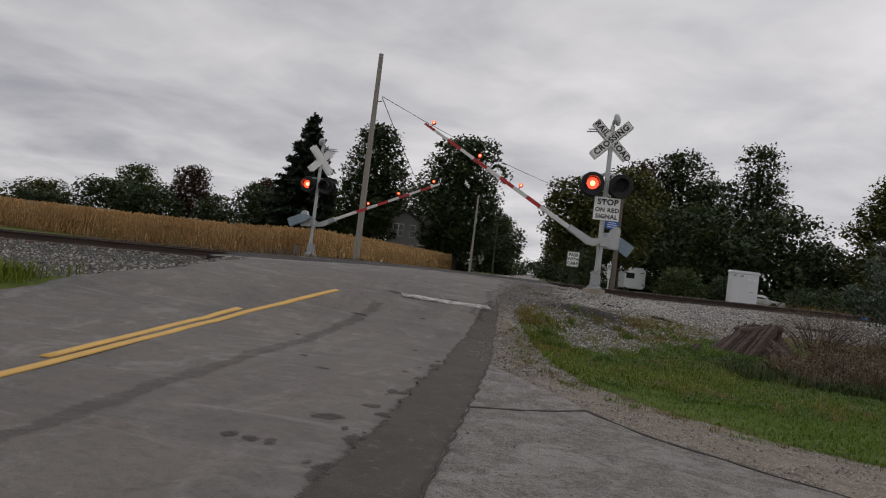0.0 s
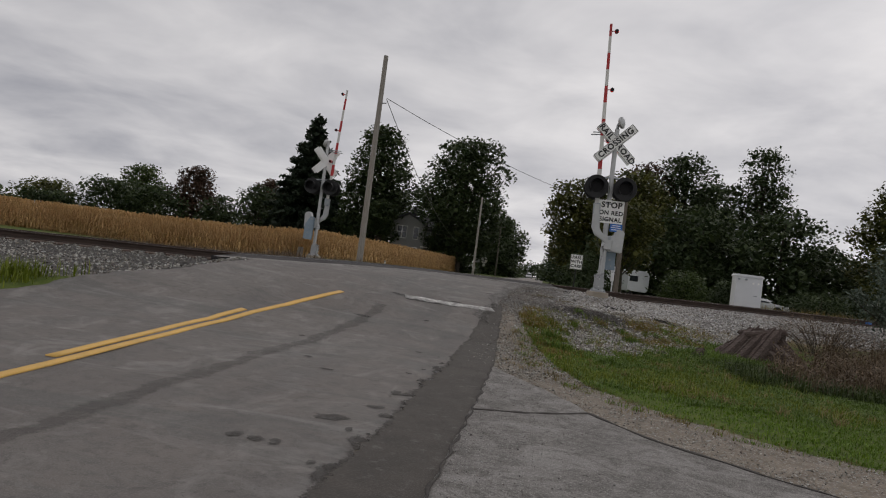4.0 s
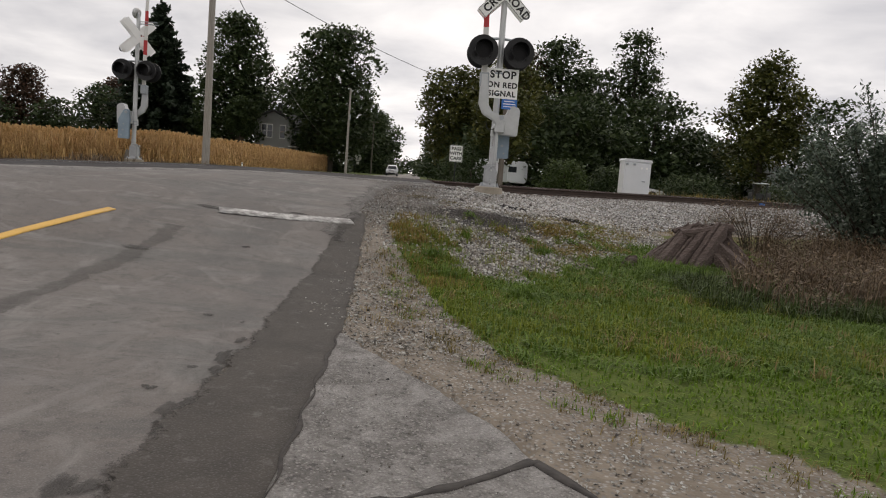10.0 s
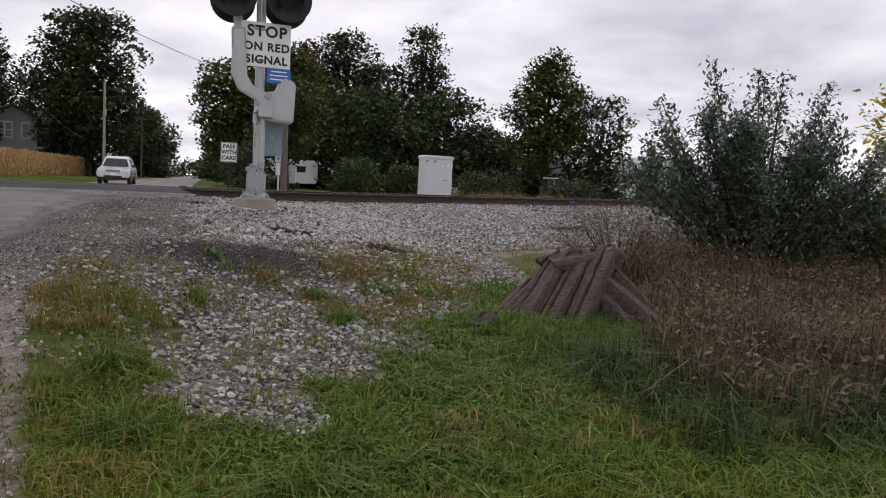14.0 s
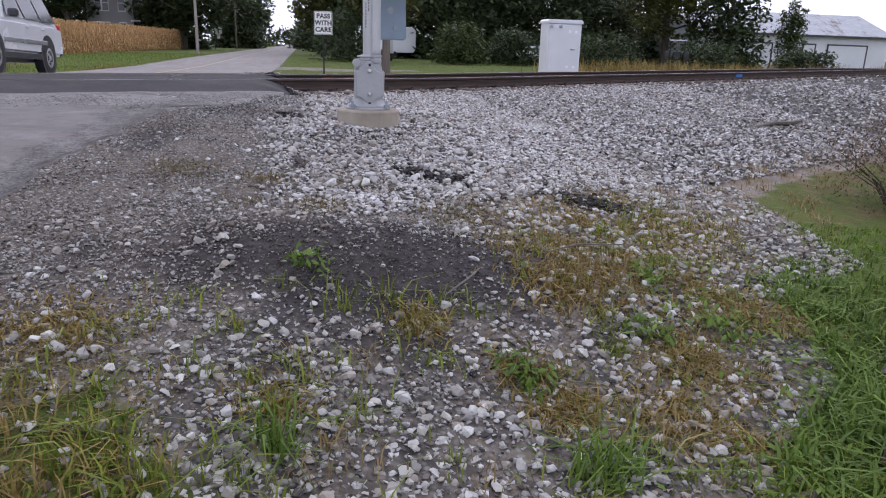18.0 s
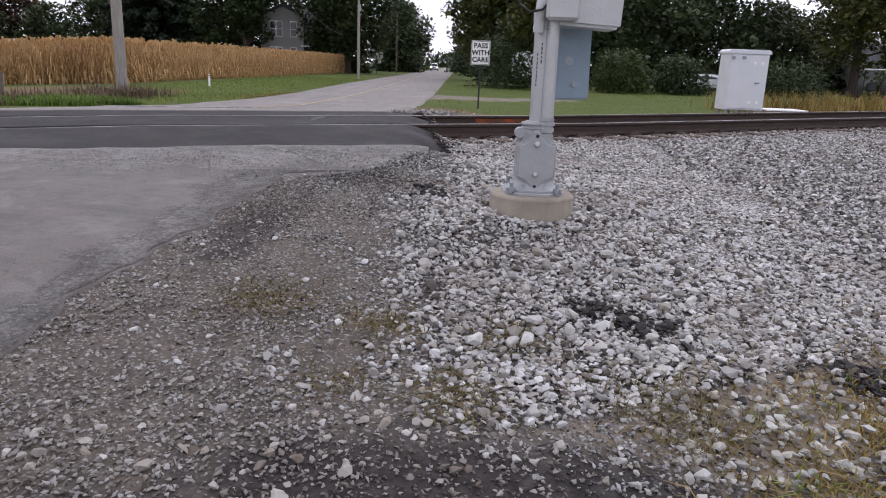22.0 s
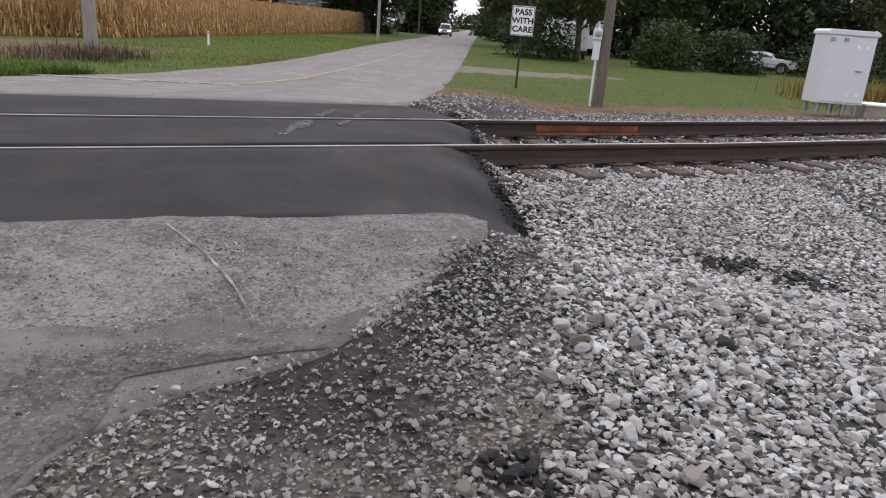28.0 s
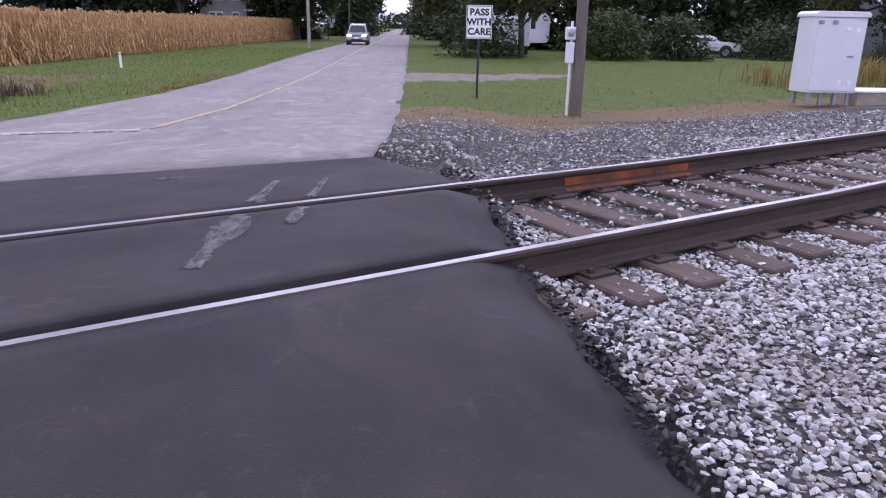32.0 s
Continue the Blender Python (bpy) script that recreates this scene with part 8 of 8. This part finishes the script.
for k, (x, y, h, w, lab) in enumerate(((4.2, 63, 3.6, 4.8, "clipped dark green bush behind the sign"), (11.8, 62, 2.8, 3.8, "round green bush on the lawn"), (16.2, 64, 2.6, 4.0, "round green bush on the lawn"), (24.5, 67, 2.6, 6.0, "low wide dark hedge bush"), (30.5, 62, 2.2, 5.0, "low dark hedge bush"), (36, 58, 1.8, 4.0, "low bush by the weeds"), (45.6, 73.0, 6.2, 2.9, "small conical evergreen before the barn"))):
    tree("garden_bush", lab, x, y, h, w, "leaf_green" if k in (1, 6) else "leaf_dark", 160 + k, 0.22, 2400, 0.02, "bush" if k < 6 else "tall", "garden bushes")
# far wood all round, so that the land closes at the horizon
rs = np.random.RandomState(5)
ang = rs.uniform(0, 6.283, 9000)
rad = rs.uniform(420, 520, 9000) * np.where((ang > 1.45) & (ang < 1.75), 1.5, 1.0)
P = np.stack([rad * np.cos(ang), rad * np.sin(ang), 0.4 + rs.uniform(0, 1, 9000) ** 0.8 * (7 + 4 * np.sin(ang * 9) + 2.5 * np.sin(ang * 31))], 1)
V, F = leaves(P, 4.2, 6, 0.8)
stuff("far_woods", V, F, "leaf_dark", "low dark line of woods round the fields", "woods")


# ==== corn ====
def corn(name, x, y, seed, label, full=True):
    rs = np.random.RandomState(seed)
    n = len(x)
    z = land_z(x, y)
    h = rs.uniform(1.72, 2.05, n) * np.interp(x, (-60, -30, -14), (0.86, 0.94, 1.0))
    upper = []
    V, F = [], []
    base = 0
    root = np.stack([x, y, z], 1)
    lx, ly = rs.normal(0, 0.05, n), rs.normal(0, 0.05, n)
    top = root + np.stack([lx, ly, h], 1)
    for a in (0.3, 1.9):
        s_ = np.array([math.cos(a), math.sin(a), 0]) * 0.014
        V.append(np.stack([root - s_, root + s_, top + s_ * 0.5, top - s_ * 0.5], 1).reshape(-1, 3))
        F.append(np.arange(n)[:, None] * 4 + np.arange(4) + base)
        base += 4 * n
    for k in range(11 if full else 3):
        f = (k + 0.7) / 11.3 if full else 0.60 + 0.16 * k
        a = rs.uniform(0, 6.283, n)
        ln = rs.uniform(0.26, 0.56, n) * (1 - 0.45 * f)
        w_ = rs.uniform(0.018, 0.038, n) * (1 - 0.35 * f)
        p0 = root + (top - root) * f
        d_ = np.stack([np.cos(a), np.sin(a), np.zeros(n)], 1)
        s_ = np.stack([-np.sin(a), np.cos(a), rs.uniform(-0.4, 0.4, n)], 1) * w_[:, None]
        rise, fall = rs.uniform(0.05, 0.22, n), rs.uniform(0.05, 0.55, n)
        p1 = p0 + d_ * (ln * 0.5)[:, None] + np.stack([0 * a, 0 * a, rise], 1)
        p2 = p0 + d_ * (ln * 0.85)[:, None] + np.stack([0 * a, 0 * a, rise - fall], 1)
        V.append(np.stack([p0 - s_ * 0.5, p0 + s_ * 0.5, p1 + s_, p1 - s_, p2 - s_ * 0.3, p2 + s_ * 0.3], 1).reshape(-1, 3))
        i = np.arange(n)[:, None] * 6 + base
        F += [i + (0, 1, 2, 3), i + (3, 2, 5, 4)]
        upper += [(sum(map(len, F)) - 2 * n, 2 * n)] if f > 0.5 else []
        base += 6 * n
    # tassel
    for a in (0.0, 1.1, 2.2) if full else (0.4,):
        s_ = np.array([math.cos(a), math.sin(a), 0]) * 0.05
        t2 = top + np.stack([rs.normal(0, 0.05, n), rs.normal(0, 0.05, n), rs.uniform(0.14, 0.26, n)], 1)
        V.append(np.stack([top - s_ * 0.2, top + s_ * 0.2, t2 + s_, t2 - s_], 1).reshape(-1, 3))
        F.append(np.arange(n)[:, None] * 4 + np.arange(4) + base)
        upper.append((sum(map(len, F)) - n, n))
        base += 4 * n
    ob = stuff(name, np.concatenate(V), np.concatenate(F).astype(np.int32), "corn_leaf", label, "corn")
    # the upper leaves and tassels are browner
    ob.data.materials.append(MATS["corn_top"])
    which = np.zeros(len(ob.data.polygons), np.int32)
    for a, m_ in upper:
        which[a:a + m_] = 1
    ob.data.polygons.foreach_set("material_index", which)
    return ob


rs = np.random.RandomState(9)
def corn_side(y):
    return np.interp(y, (48, 70, 102), (-15.4, -14.3, -12.9))


# front rows along the track side
x = np.concatenate([rs.uniform(-46, -15.4, 2800), rs.uniform(-110, -46, 1300)])
y = corn_front(x) + rs.randint(0, 6, len(x)) * 0.76 + rs.normal(0, 0.08, len(x))
corn("corn_rows", x, y, 91, "ripe dry corn standing in rows at the field edge")
# side rows along the road
y = rs.uniform(48, 102, 2400)
x = corn_side(y) - rs.randint(0, 5, 2400) * 0.76 + rs.normal(0, 0.08, 2400)
corn("corn_rows", x, y, 92, "ripe dry corn standing in rows beside the road")
# the field behind
n = 13000
x = rs.uniform(-125, -16.5, n)
y = corn_front(x) + 3.8 + rs.uniform(0, 1, n) ** 1.25 * (106 - corn_front(x) - 3.8)
ok = x < corn_side(y) - 3.5
corn("corn_field", x[ok], y[ok], 93, "wide field of ripe tan corn", False)

# ==== buildings ====
hs = thing("farm_house", "two-storey grey-blue farm house among trees behind the corn", "house", Matrix.Translation((-21.2, 106, 0.5)) @ Matrix.Rotation(radians(8), 4, "Z") @ Matrix.Diagonal((0.82, 1.0, 1.12, 1.0)))


def wall_box(name, c, size, mat, parent):
    return part(name, MB().box(c, size).mesh(name), mat, parent)


wall_box("wall", (0, 3, 2.95), (6.2, 6.0, 5.9), "siding", hs)
part("roof", MB().prism([(-3.6, 5.8), (0, 7.0), (3.6, 5.8), (3.6, 6.0), (0, 7.25), (-3.6, 6.0)], 6.8, Matrix.Translation((0, 3, 0))).mesh("roof"), "shingle", hs)
part("gable", MB().prism([(-3.1, 5.85), (3.1, 5.85), (0, 6.95)], 6.0, Matrix.Translation((0, 3.0, 0))).mesh("gable"), "siding", hs)
wall_box("wall", (4.6, 4.4, 2.6), (4.2, 5.0, 5.2), "siding", hs)
part("roof", MB().prism([(-2.9, 5.1), (0, 6.9), (2.9, 5.1), (2.9, 5.3), (0, 7.1), (-2.9, 5.3)], 4.6, Matrix.Translation((4.7, 4.4, 0)) @ Matrix.Rotation(radians(90), 4, "Z")).mesh("roof"), "shingle", hs)
wall_box("porch", (4.2, 0.6, 2.75), (3.0, 1.6, 0.15), "white_trim", hs)
for x, z, w_ in ((-1.5, 4.5, 0.75), (-0.55, 4.5, 0.75), (-1.5, 1.7, 0.75), (-0.55, 1.7, 0.75), (1.6, 4.5, 0.8), (1.6, 1.7, 0.8)):
    wd = part("window", MB().box((x, -0.03, z), (w_ + 0.2, 0.08, 1.75)).mesh("window", 0.01), "white_trim", hs)
    part("pane", MB().box((x, -0.075, z), (w_, 0.03, 1.5)).mesh("pane"), "window_glass", wd)
    part("rail", MB().box((x, -0.10, z), (w_, 0.03, 0.06)).mesh("rail"), "white_trim", wd)
for x in (3.8, 5.2):
    wd = part("window", MB().box((x, 1.87, 4.2), (1.0, 0.08, 1.55)).mesh("window", 0.01), "white_trim", hs)
    part("pane", MB().box((x, 1.82, 4.2), (0.8, 0.03, 1.35)).mesh("pane"), "window_glass", wd)
part("chimney", MB().box((0.8, 4, 7.6), (0.6, 0.6, 1.6)).mesh("chimney", 0.01), "shingle", hs)

br = thing("long_barn", "long low white barn with a rust-patched metal roof", "barn", Matrix.Translation((51.4, 80, 0.45)))
wall_box("wall", (0, 5.5, 1.75), (22.4, 11, 3.5), "barn_white", br)
part("gable", MB().prism([(0, 3.45), (11, 3.45), (5.5, 5.75)], 22.3, Matrix.Rotation(radians(90), 4, "Z")).mesh("gable"), "barn_white", br)
part("roof", MB().prism([(-0.5, 3.42), (5.5, 5.8), (11.5, 3.42), (11.5, 3.60), (5.5, 6.0), (-0.5, 3.60)], 23.2, Matrix.Rotation(radians(90), 4, "Z")).mesh("roof"), "barn_roof", br)
part("fascia", MB().box((0, -0.56, 3.50), (23.2, 0.06, 0.20)).mesh("fascia"), "shingle", br)
part("roof_vent", MB().box((-3.6, 5.5, 6.2), (0.7, 0.7, 0.8)).mesh("roof_vent", 0.02), "shingle", br)
for x, w_ in ((-8.6, 3.2), (-4.4, 3.2), (1.6, 1.3), (6.2, 4.6)):
    d_ = part("door", MB().box((x, -0.04, 1.35), (w_, 0.10, 2.5)).mesh("door", 0.01), "barn_white", br)
    part("frame", MB().box((x, -0.07, 2.66), (w_ + 0.3, 0.08, 0.14)).box((x - w_ / 2 - 0.08, -0.07, 1.35), (0.14, 0.08, 2.6)).box((x + w_ / 2 + 0.08, -0.07, 1.35), (0.14, 0.08, 2.6)).mesh("frame"), "shingle", d_)
sh = thing("far_shed", "small white metal shed roof beyond the corn", "shed", Matrix.Translation((-67.5, 90, 0.1)) @ Matrix.Rotation(radians(20), 4, "Z"))
wall_box("wall", (0, 0, 0.75), (6.5, 5, 1.6), "barn_white", sh)
part("roof", MB().prism([(-2.8, 1.5), (0, 2.65), (2.8, 1.5), (2.8, 1.65), (0, 2.8), (-2.8, 1.65)], 7.0, Matrix.Rotation(radians(90), 4, "Z")).mesh("roof"), "barn_roof", sh)

tr = thing("travel_trailer", "white camping trailer parked under the yard trees", "trailer", Matrix.Translation((8.6, 80, 0.5)) @ Matrix.Rotation(radians(10), 4, "Z"))
part("body", MB().prism([(-2.6, 0.55), (2.4, 0.55), (2.6, 0.9), (2.6, 2.5), (2.3, 2.85), (-2.2, 2.85), (-2.75, 2.3), (-2.85, 1.2)], 2.3).mesh("body", 0.06, False, 2), "cabinet_white", tr)
for x in (-1.2, 0.9):
    part("window", MB().box((x, -1.17, 1.95), (0.9, 0.04, 0.6)).mesh("window", 0.02), "window_glass", tr)
part("door", MB().box((-0.1, -1.165, 1.55), (0.7, 0.04, 1.8)).mesh("door", 0.02), "sign_back", tr)
for x in (-0.5, 0.5):
    part("wheel", MB().tube([(x, -1.16, 0.33), (x, -0.95, 0.33)], 0.33, 16).mesh("wheel", 0.02), "tyre", tr)
bx_ = thing("cargo_trailer", "white box trailer parked beside the yard tree", "trailer", Matrix.Translation((6.9, 68.5, 0.5)))
part("body", MB().box((0, 0, 1.45), (1.7, 3.2, 1.75)).mesh("body", 0.05), "cabinet_white", bx_)
for x in (-0.55, 0.05, 0.6):
    part("vent", MB().box((x, -1.62, 2.15), (0.22, 0.03, 0.16)).mesh("vent", 0.01), "sign_black", bx_)
part("panel_bars", MB().box((-0.2, -1.62, 1.5), (0.5, 0.02, 0.1)).box((0.3, -1.62, 1.2), (0.3, 0.02, 0.1)).mesh("panel_bars"), "sign_back", bx_)
for x in (-0.85, 0.85):
    part("wheel", MB().tube([(x - 0.08, 0, 0.33), (x + 0.08, 0, 0.33)], 0.33, 16).mesh("wheel", 0.02), "tyre", bx_)
tk = thing("tractor", "old dark tractor with a white canopy in the weeds", "tractor", Matrix.Translation((27.5, 60.5, 0.5)) @ Matrix.Rotation(radians(60), 4, "Z"))
part("body", MB().box((0.4, 0, 1.05), (2.0, 0.6, 0.55)).mesh("body", 0.08), "car_dark", tk)
for x, r in ((-0.7, 0.7), (1.1, 0.4)):
    for y in (-0.65, 0.65):
        part("wheel", MB().tube([(x, y - 0.15, r), (x, y + 0.15, r)], r, 20).mesh("wheel", 0.03), "tyre", tk)
part("canopy", MB().box((-0.6, 0, 2.1), (1.2, 1.2, 0.08)).mesh("canopy", 0.03), "cabinet_white", tk)
for x, y in ((-1.1, 0.5), (-1.1, -0.5), (-0.1, 0.5), (-0.1, -0.5)):
    part("canopy_post", MB().tube([(x, y, 1.0), (x, y, 2.08)], 0.03, 6).mesh("canopy_post"), "black_paint", tk)


# ==== vehicles ====
def car(name, label, paint, m, tall=1.74, lights="headlight_glass"):
    """A boxy four-door estate, nose to -y, 4.6 long."""
    c = thing(name, label, "car", m, "vehicles")
    W = 1.84
    body = [(-2.28, 0.42), (-2.30, 0.72), (-2.20, 0.92), (-1.05, 1.04), (1.9, 1.06), (2.22, 1.02), (2.30, 0.62), (2.24, 0.40)]
    turn = Matrix.Rotation(radians(90), 4, "Z")
    b = MB().prism(body, W, turn)
    part("body", b.mesh("body", 0.07, True, 3), paint, c)
    b = MB()
    for y, z, hw in ((-1.02, 1.0, 0.86), (-0.42, tall - 0.08, 0.66), (-0.1, tall, 0.64), (1.75, tall - 0.02, 0.64), (2.02, tall - 0.14, 0.63), (2.26, 1.0, 0.84)):
        b.v += [(-hw, y, z), (hw, y, z)]
    k = len(b.v) // 2
    b.f += [(2 * j, 2 * j + 1, 2 * j + 3, 2 * j + 2) for j in range(k - 1)]
    b.f += [tuple(2 * j for j in reversed(range(k))), tuple(2 * j + 1 for j in range(k)), (1, 0, 2 * k - 2, 2 * k - 1)]
    part("cabin", b.mesh("cabin", 0.04, True, 2), paint, c)
    part("windscreen", MB().quad((-0.74, -0.985, 1.09), (0.74, -0.985, 1.09), (0.58, -0.515, tall - 0.16), (-0.58, -0.515, tall - 0.16)).mesh("windscreen"), "window_glass", c)
    part("rear_window", MB().quad((0.68, 2.262, 1.14), (-0.68, 2.262, 1.14), (-0.56, 2.10, tall - 0.22), (0.56, 2.10, tall - 0.22)).mesh("rear_window"), "window_glass", c)
    for sx in (-1, 1):
        for y0, y1 in ((-0.62, 0.22), (0.30, 1.10), (1.18, 2.02)):
            x0, x1 = sx * 0.868, sx * 0.672
            q0 = -0.62 + 0.34 if y0 < 0 else y0
            part("side_window", MB().quad((x0, y0, 1.10), (x0, y1, 1.10), (x1, y1 - (0.10 if y1 > 2 else 0), tall - 0.14), (x1, q0, tall - 0.14)).mesh("side_window"), "window_glass", c)
        part("trim_strip", MB().box((sx * (W / 2 + 0.008), 0.1, 0.66), (0.03, 2.2, 0.09)).mesh("trim_strip", 0.01), "car_silver", c)
        part("sill", MB().box((sx * (W / 2 - 0.02), 0.1, 0.38), (0.06, 2.4, 0.12)).mesh("sill", 0.01), "car_dark", c)
        part("mirror", MB().box((sx * 1.0, -0.66, 1.14), (0.18, 0.10, 0.15)).mesh("mirror", 0.03), "car_dark", c)
        part("headlight", MB().box((sx * 0.66, -2.265, 0.80), (0.34, 0.08, 0.17)).mesh("headlight", 0.03), lights, c)
        part("fog_lamp", MB().tube([(sx * 0.66, -2.33, 0.52), (sx * 0.66, -2.28, 0.52)], 0.06, 10).mesh("fog_lamp"), "headlight_glass", c)
        part("tail_light", MB().box((sx * 0.80, 2.27, 0.92), (0.14, 0.06, 0.34)).mesh("tail_light", 0.02), "arm_red", c)
        part("roof_rail", MB().tube([(sx * 0.56, 0.0, tall + 0.01), (sx * 0.56, 0.1, tall + 0.06), (sx * 0.56, 1.6, tall + 0.06), (sx * 0.56, 1.7, tall + 0.01)], 0.018, 6).mesh("roof_rail"), "car_dark", c)
        for y in (0.18, 1.06):
            part("door_handle", MB().box((sx * (W / 2 + 0.012), y, 0.93), (0.03, 0.16, 0.04)).mesh("door_handle", 0.01), paint, c)
        for y in (-1.42, 1.27):
            part("wheel_arch", MB().tube([(sx * (W / 2 - 0.16), y, 0.40), (sx * (W / 2 + 0.006), y, 0.40)], 0.43, 22).mesh("wheel_arch"), "car_dark", c)
            wl_ = part("wheel", MB().lathe([(0.22, -0.11), (0.34, -0.10), (0.365, -0.06), (0.365, 0.06), (0.34, 0.10), (0.22, 0.11)], 24, Matrix.Rotation(radians(90), 4, "Y")).mesh("wheel", 0, True), "tyre", c, "", Matrix.Translation((sx * (W / 2 - 0.09), y, 0.365)))
            rim = MB().lathe([(0.215, 0.09), (0.20, 0.115), (0.06, 0.10), (0.05, 0.125)], 20, Matrix.Rotation(radians(90 * sx), 4, "Y"))
            for a in range(5):
                rim.box((sx * 0.118, 0.12 * math.cos(a * 1.2566), 0.12 * math.sin(a * 1.2566)), (0.012, 0.06, 0.06))
            part("rim", rim.mesh("rim", 0, False), "car_silver", wl_)
    part("bumper", MB().box((0, -2.30, 0.55), (1.74, 0.12, 0.26)).mesh("bumper", 0.04, False, 2), paint, c)
    part("bumper", MB().box((0, 2.30, 0.52), (1.74, 0.12, 0.24)).mesh("bumper", 0.04, False, 2), "car_dark", c)
    part("air_intake", MB().box((0, -2.355, 0.47), (1.0, 0.03, 0.11)).mesh("air_intake", 0.01), "car_dark", c)
    gr_ = part("grille", MB().box((0, -2.285, 0.80), (0.88, 0.05, 0.20)).mesh("grille", 0.02), paint, c)
    for k in range(7):
        part("slot", MB().box((-0.34 + 0.113 * k, -2.312, 0.80), (0.062, 0.02, 0.15)).mesh("slot", 0.008), "car_dark", gr_)
    part("number_plate", MB().box((0, -2.37, 0.62), (0.32, 0.012, 0.14)).mesh("number_plate"), "sign_white", c)
    part("underbody", MB().box((0, 0, 0.34), (1.5, 4.2, 0.16)).mesh("underbody"), "car_dark", c)
    return c


CAR_ROWS = [(0, -4.6, 300), (6, -4.6, 196), (9, -4.55, 140), (11, -4.5, 98), (13, -4.5, 69), (14, -4.5, 57.5), (15, -4.55, 47.6), (16, -4.8, 39.8), (17, -5.2, 33.6), (17.5, -5.33, 30.6), (18, -5.38, 27.4), (18.5, -5.40, 24.1), (19, -5.42, 20.6), (20, -5.5, 12.5), (22, -5.5, -8), (25, -5.5, -45), (32, -5.5, -150)]
TRUCK_ROWS = [(0, -4.6, 430), (9, -4.6, 335), (15, -4.6, 268), (20, -4.6, 212), (24, -4.6, 168), (26.5, -4.6, 143), (28, -4.6, 127), (30, -4.6, 107), (31, -4.6, 97), (32, -4.6, 86.5)]


def on_road(rows):
    out = []
    for k, (t, x, y) in enumerate(rows):
        a = rows[max(0, k - 1)]
        b_ = rows[min(len(rows) - 1, k + 1)]
        yaw = math.atan2(b_[1] - a[1], -(b_[2] - a[2]))
        zf, zr = float(road_z(x, y - 1.4)) + 0.012, float(road_z(x, y + 1.3)) + 0.012
        out.append((t, Matrix.Translation((x, y, (zf + zr) / 2)) @ Matrix.Rotation(yaw, 4, "Z") @ Matrix.Rotation(math.atan2(zr - zf, 2.7), 4, "X")))
    return out


suv = car("white_car", "white four-door off-road estate car driving over the crossing", "car_white", Matrix.Identity(4))
truck = car("silver_car", "pale silver car coming up the far road", "car_silver", Matrix.Identity(4), 1.80, "headlight_on")
MOVES += [(suv, on_road(CAR_ROWS)), (truck, on_road(TRUCK_ROWS))]
car("parked_car", "white car parked behind the lawn bushes", "car_white", Matrix.Translation((20.6, 70, 0.5)) @ Matrix.Rotation(radians(60), 4, "Z"), 1.45)


def motions():
    for ob, rows in MOVES:
        walk(ob, rows)


motions()
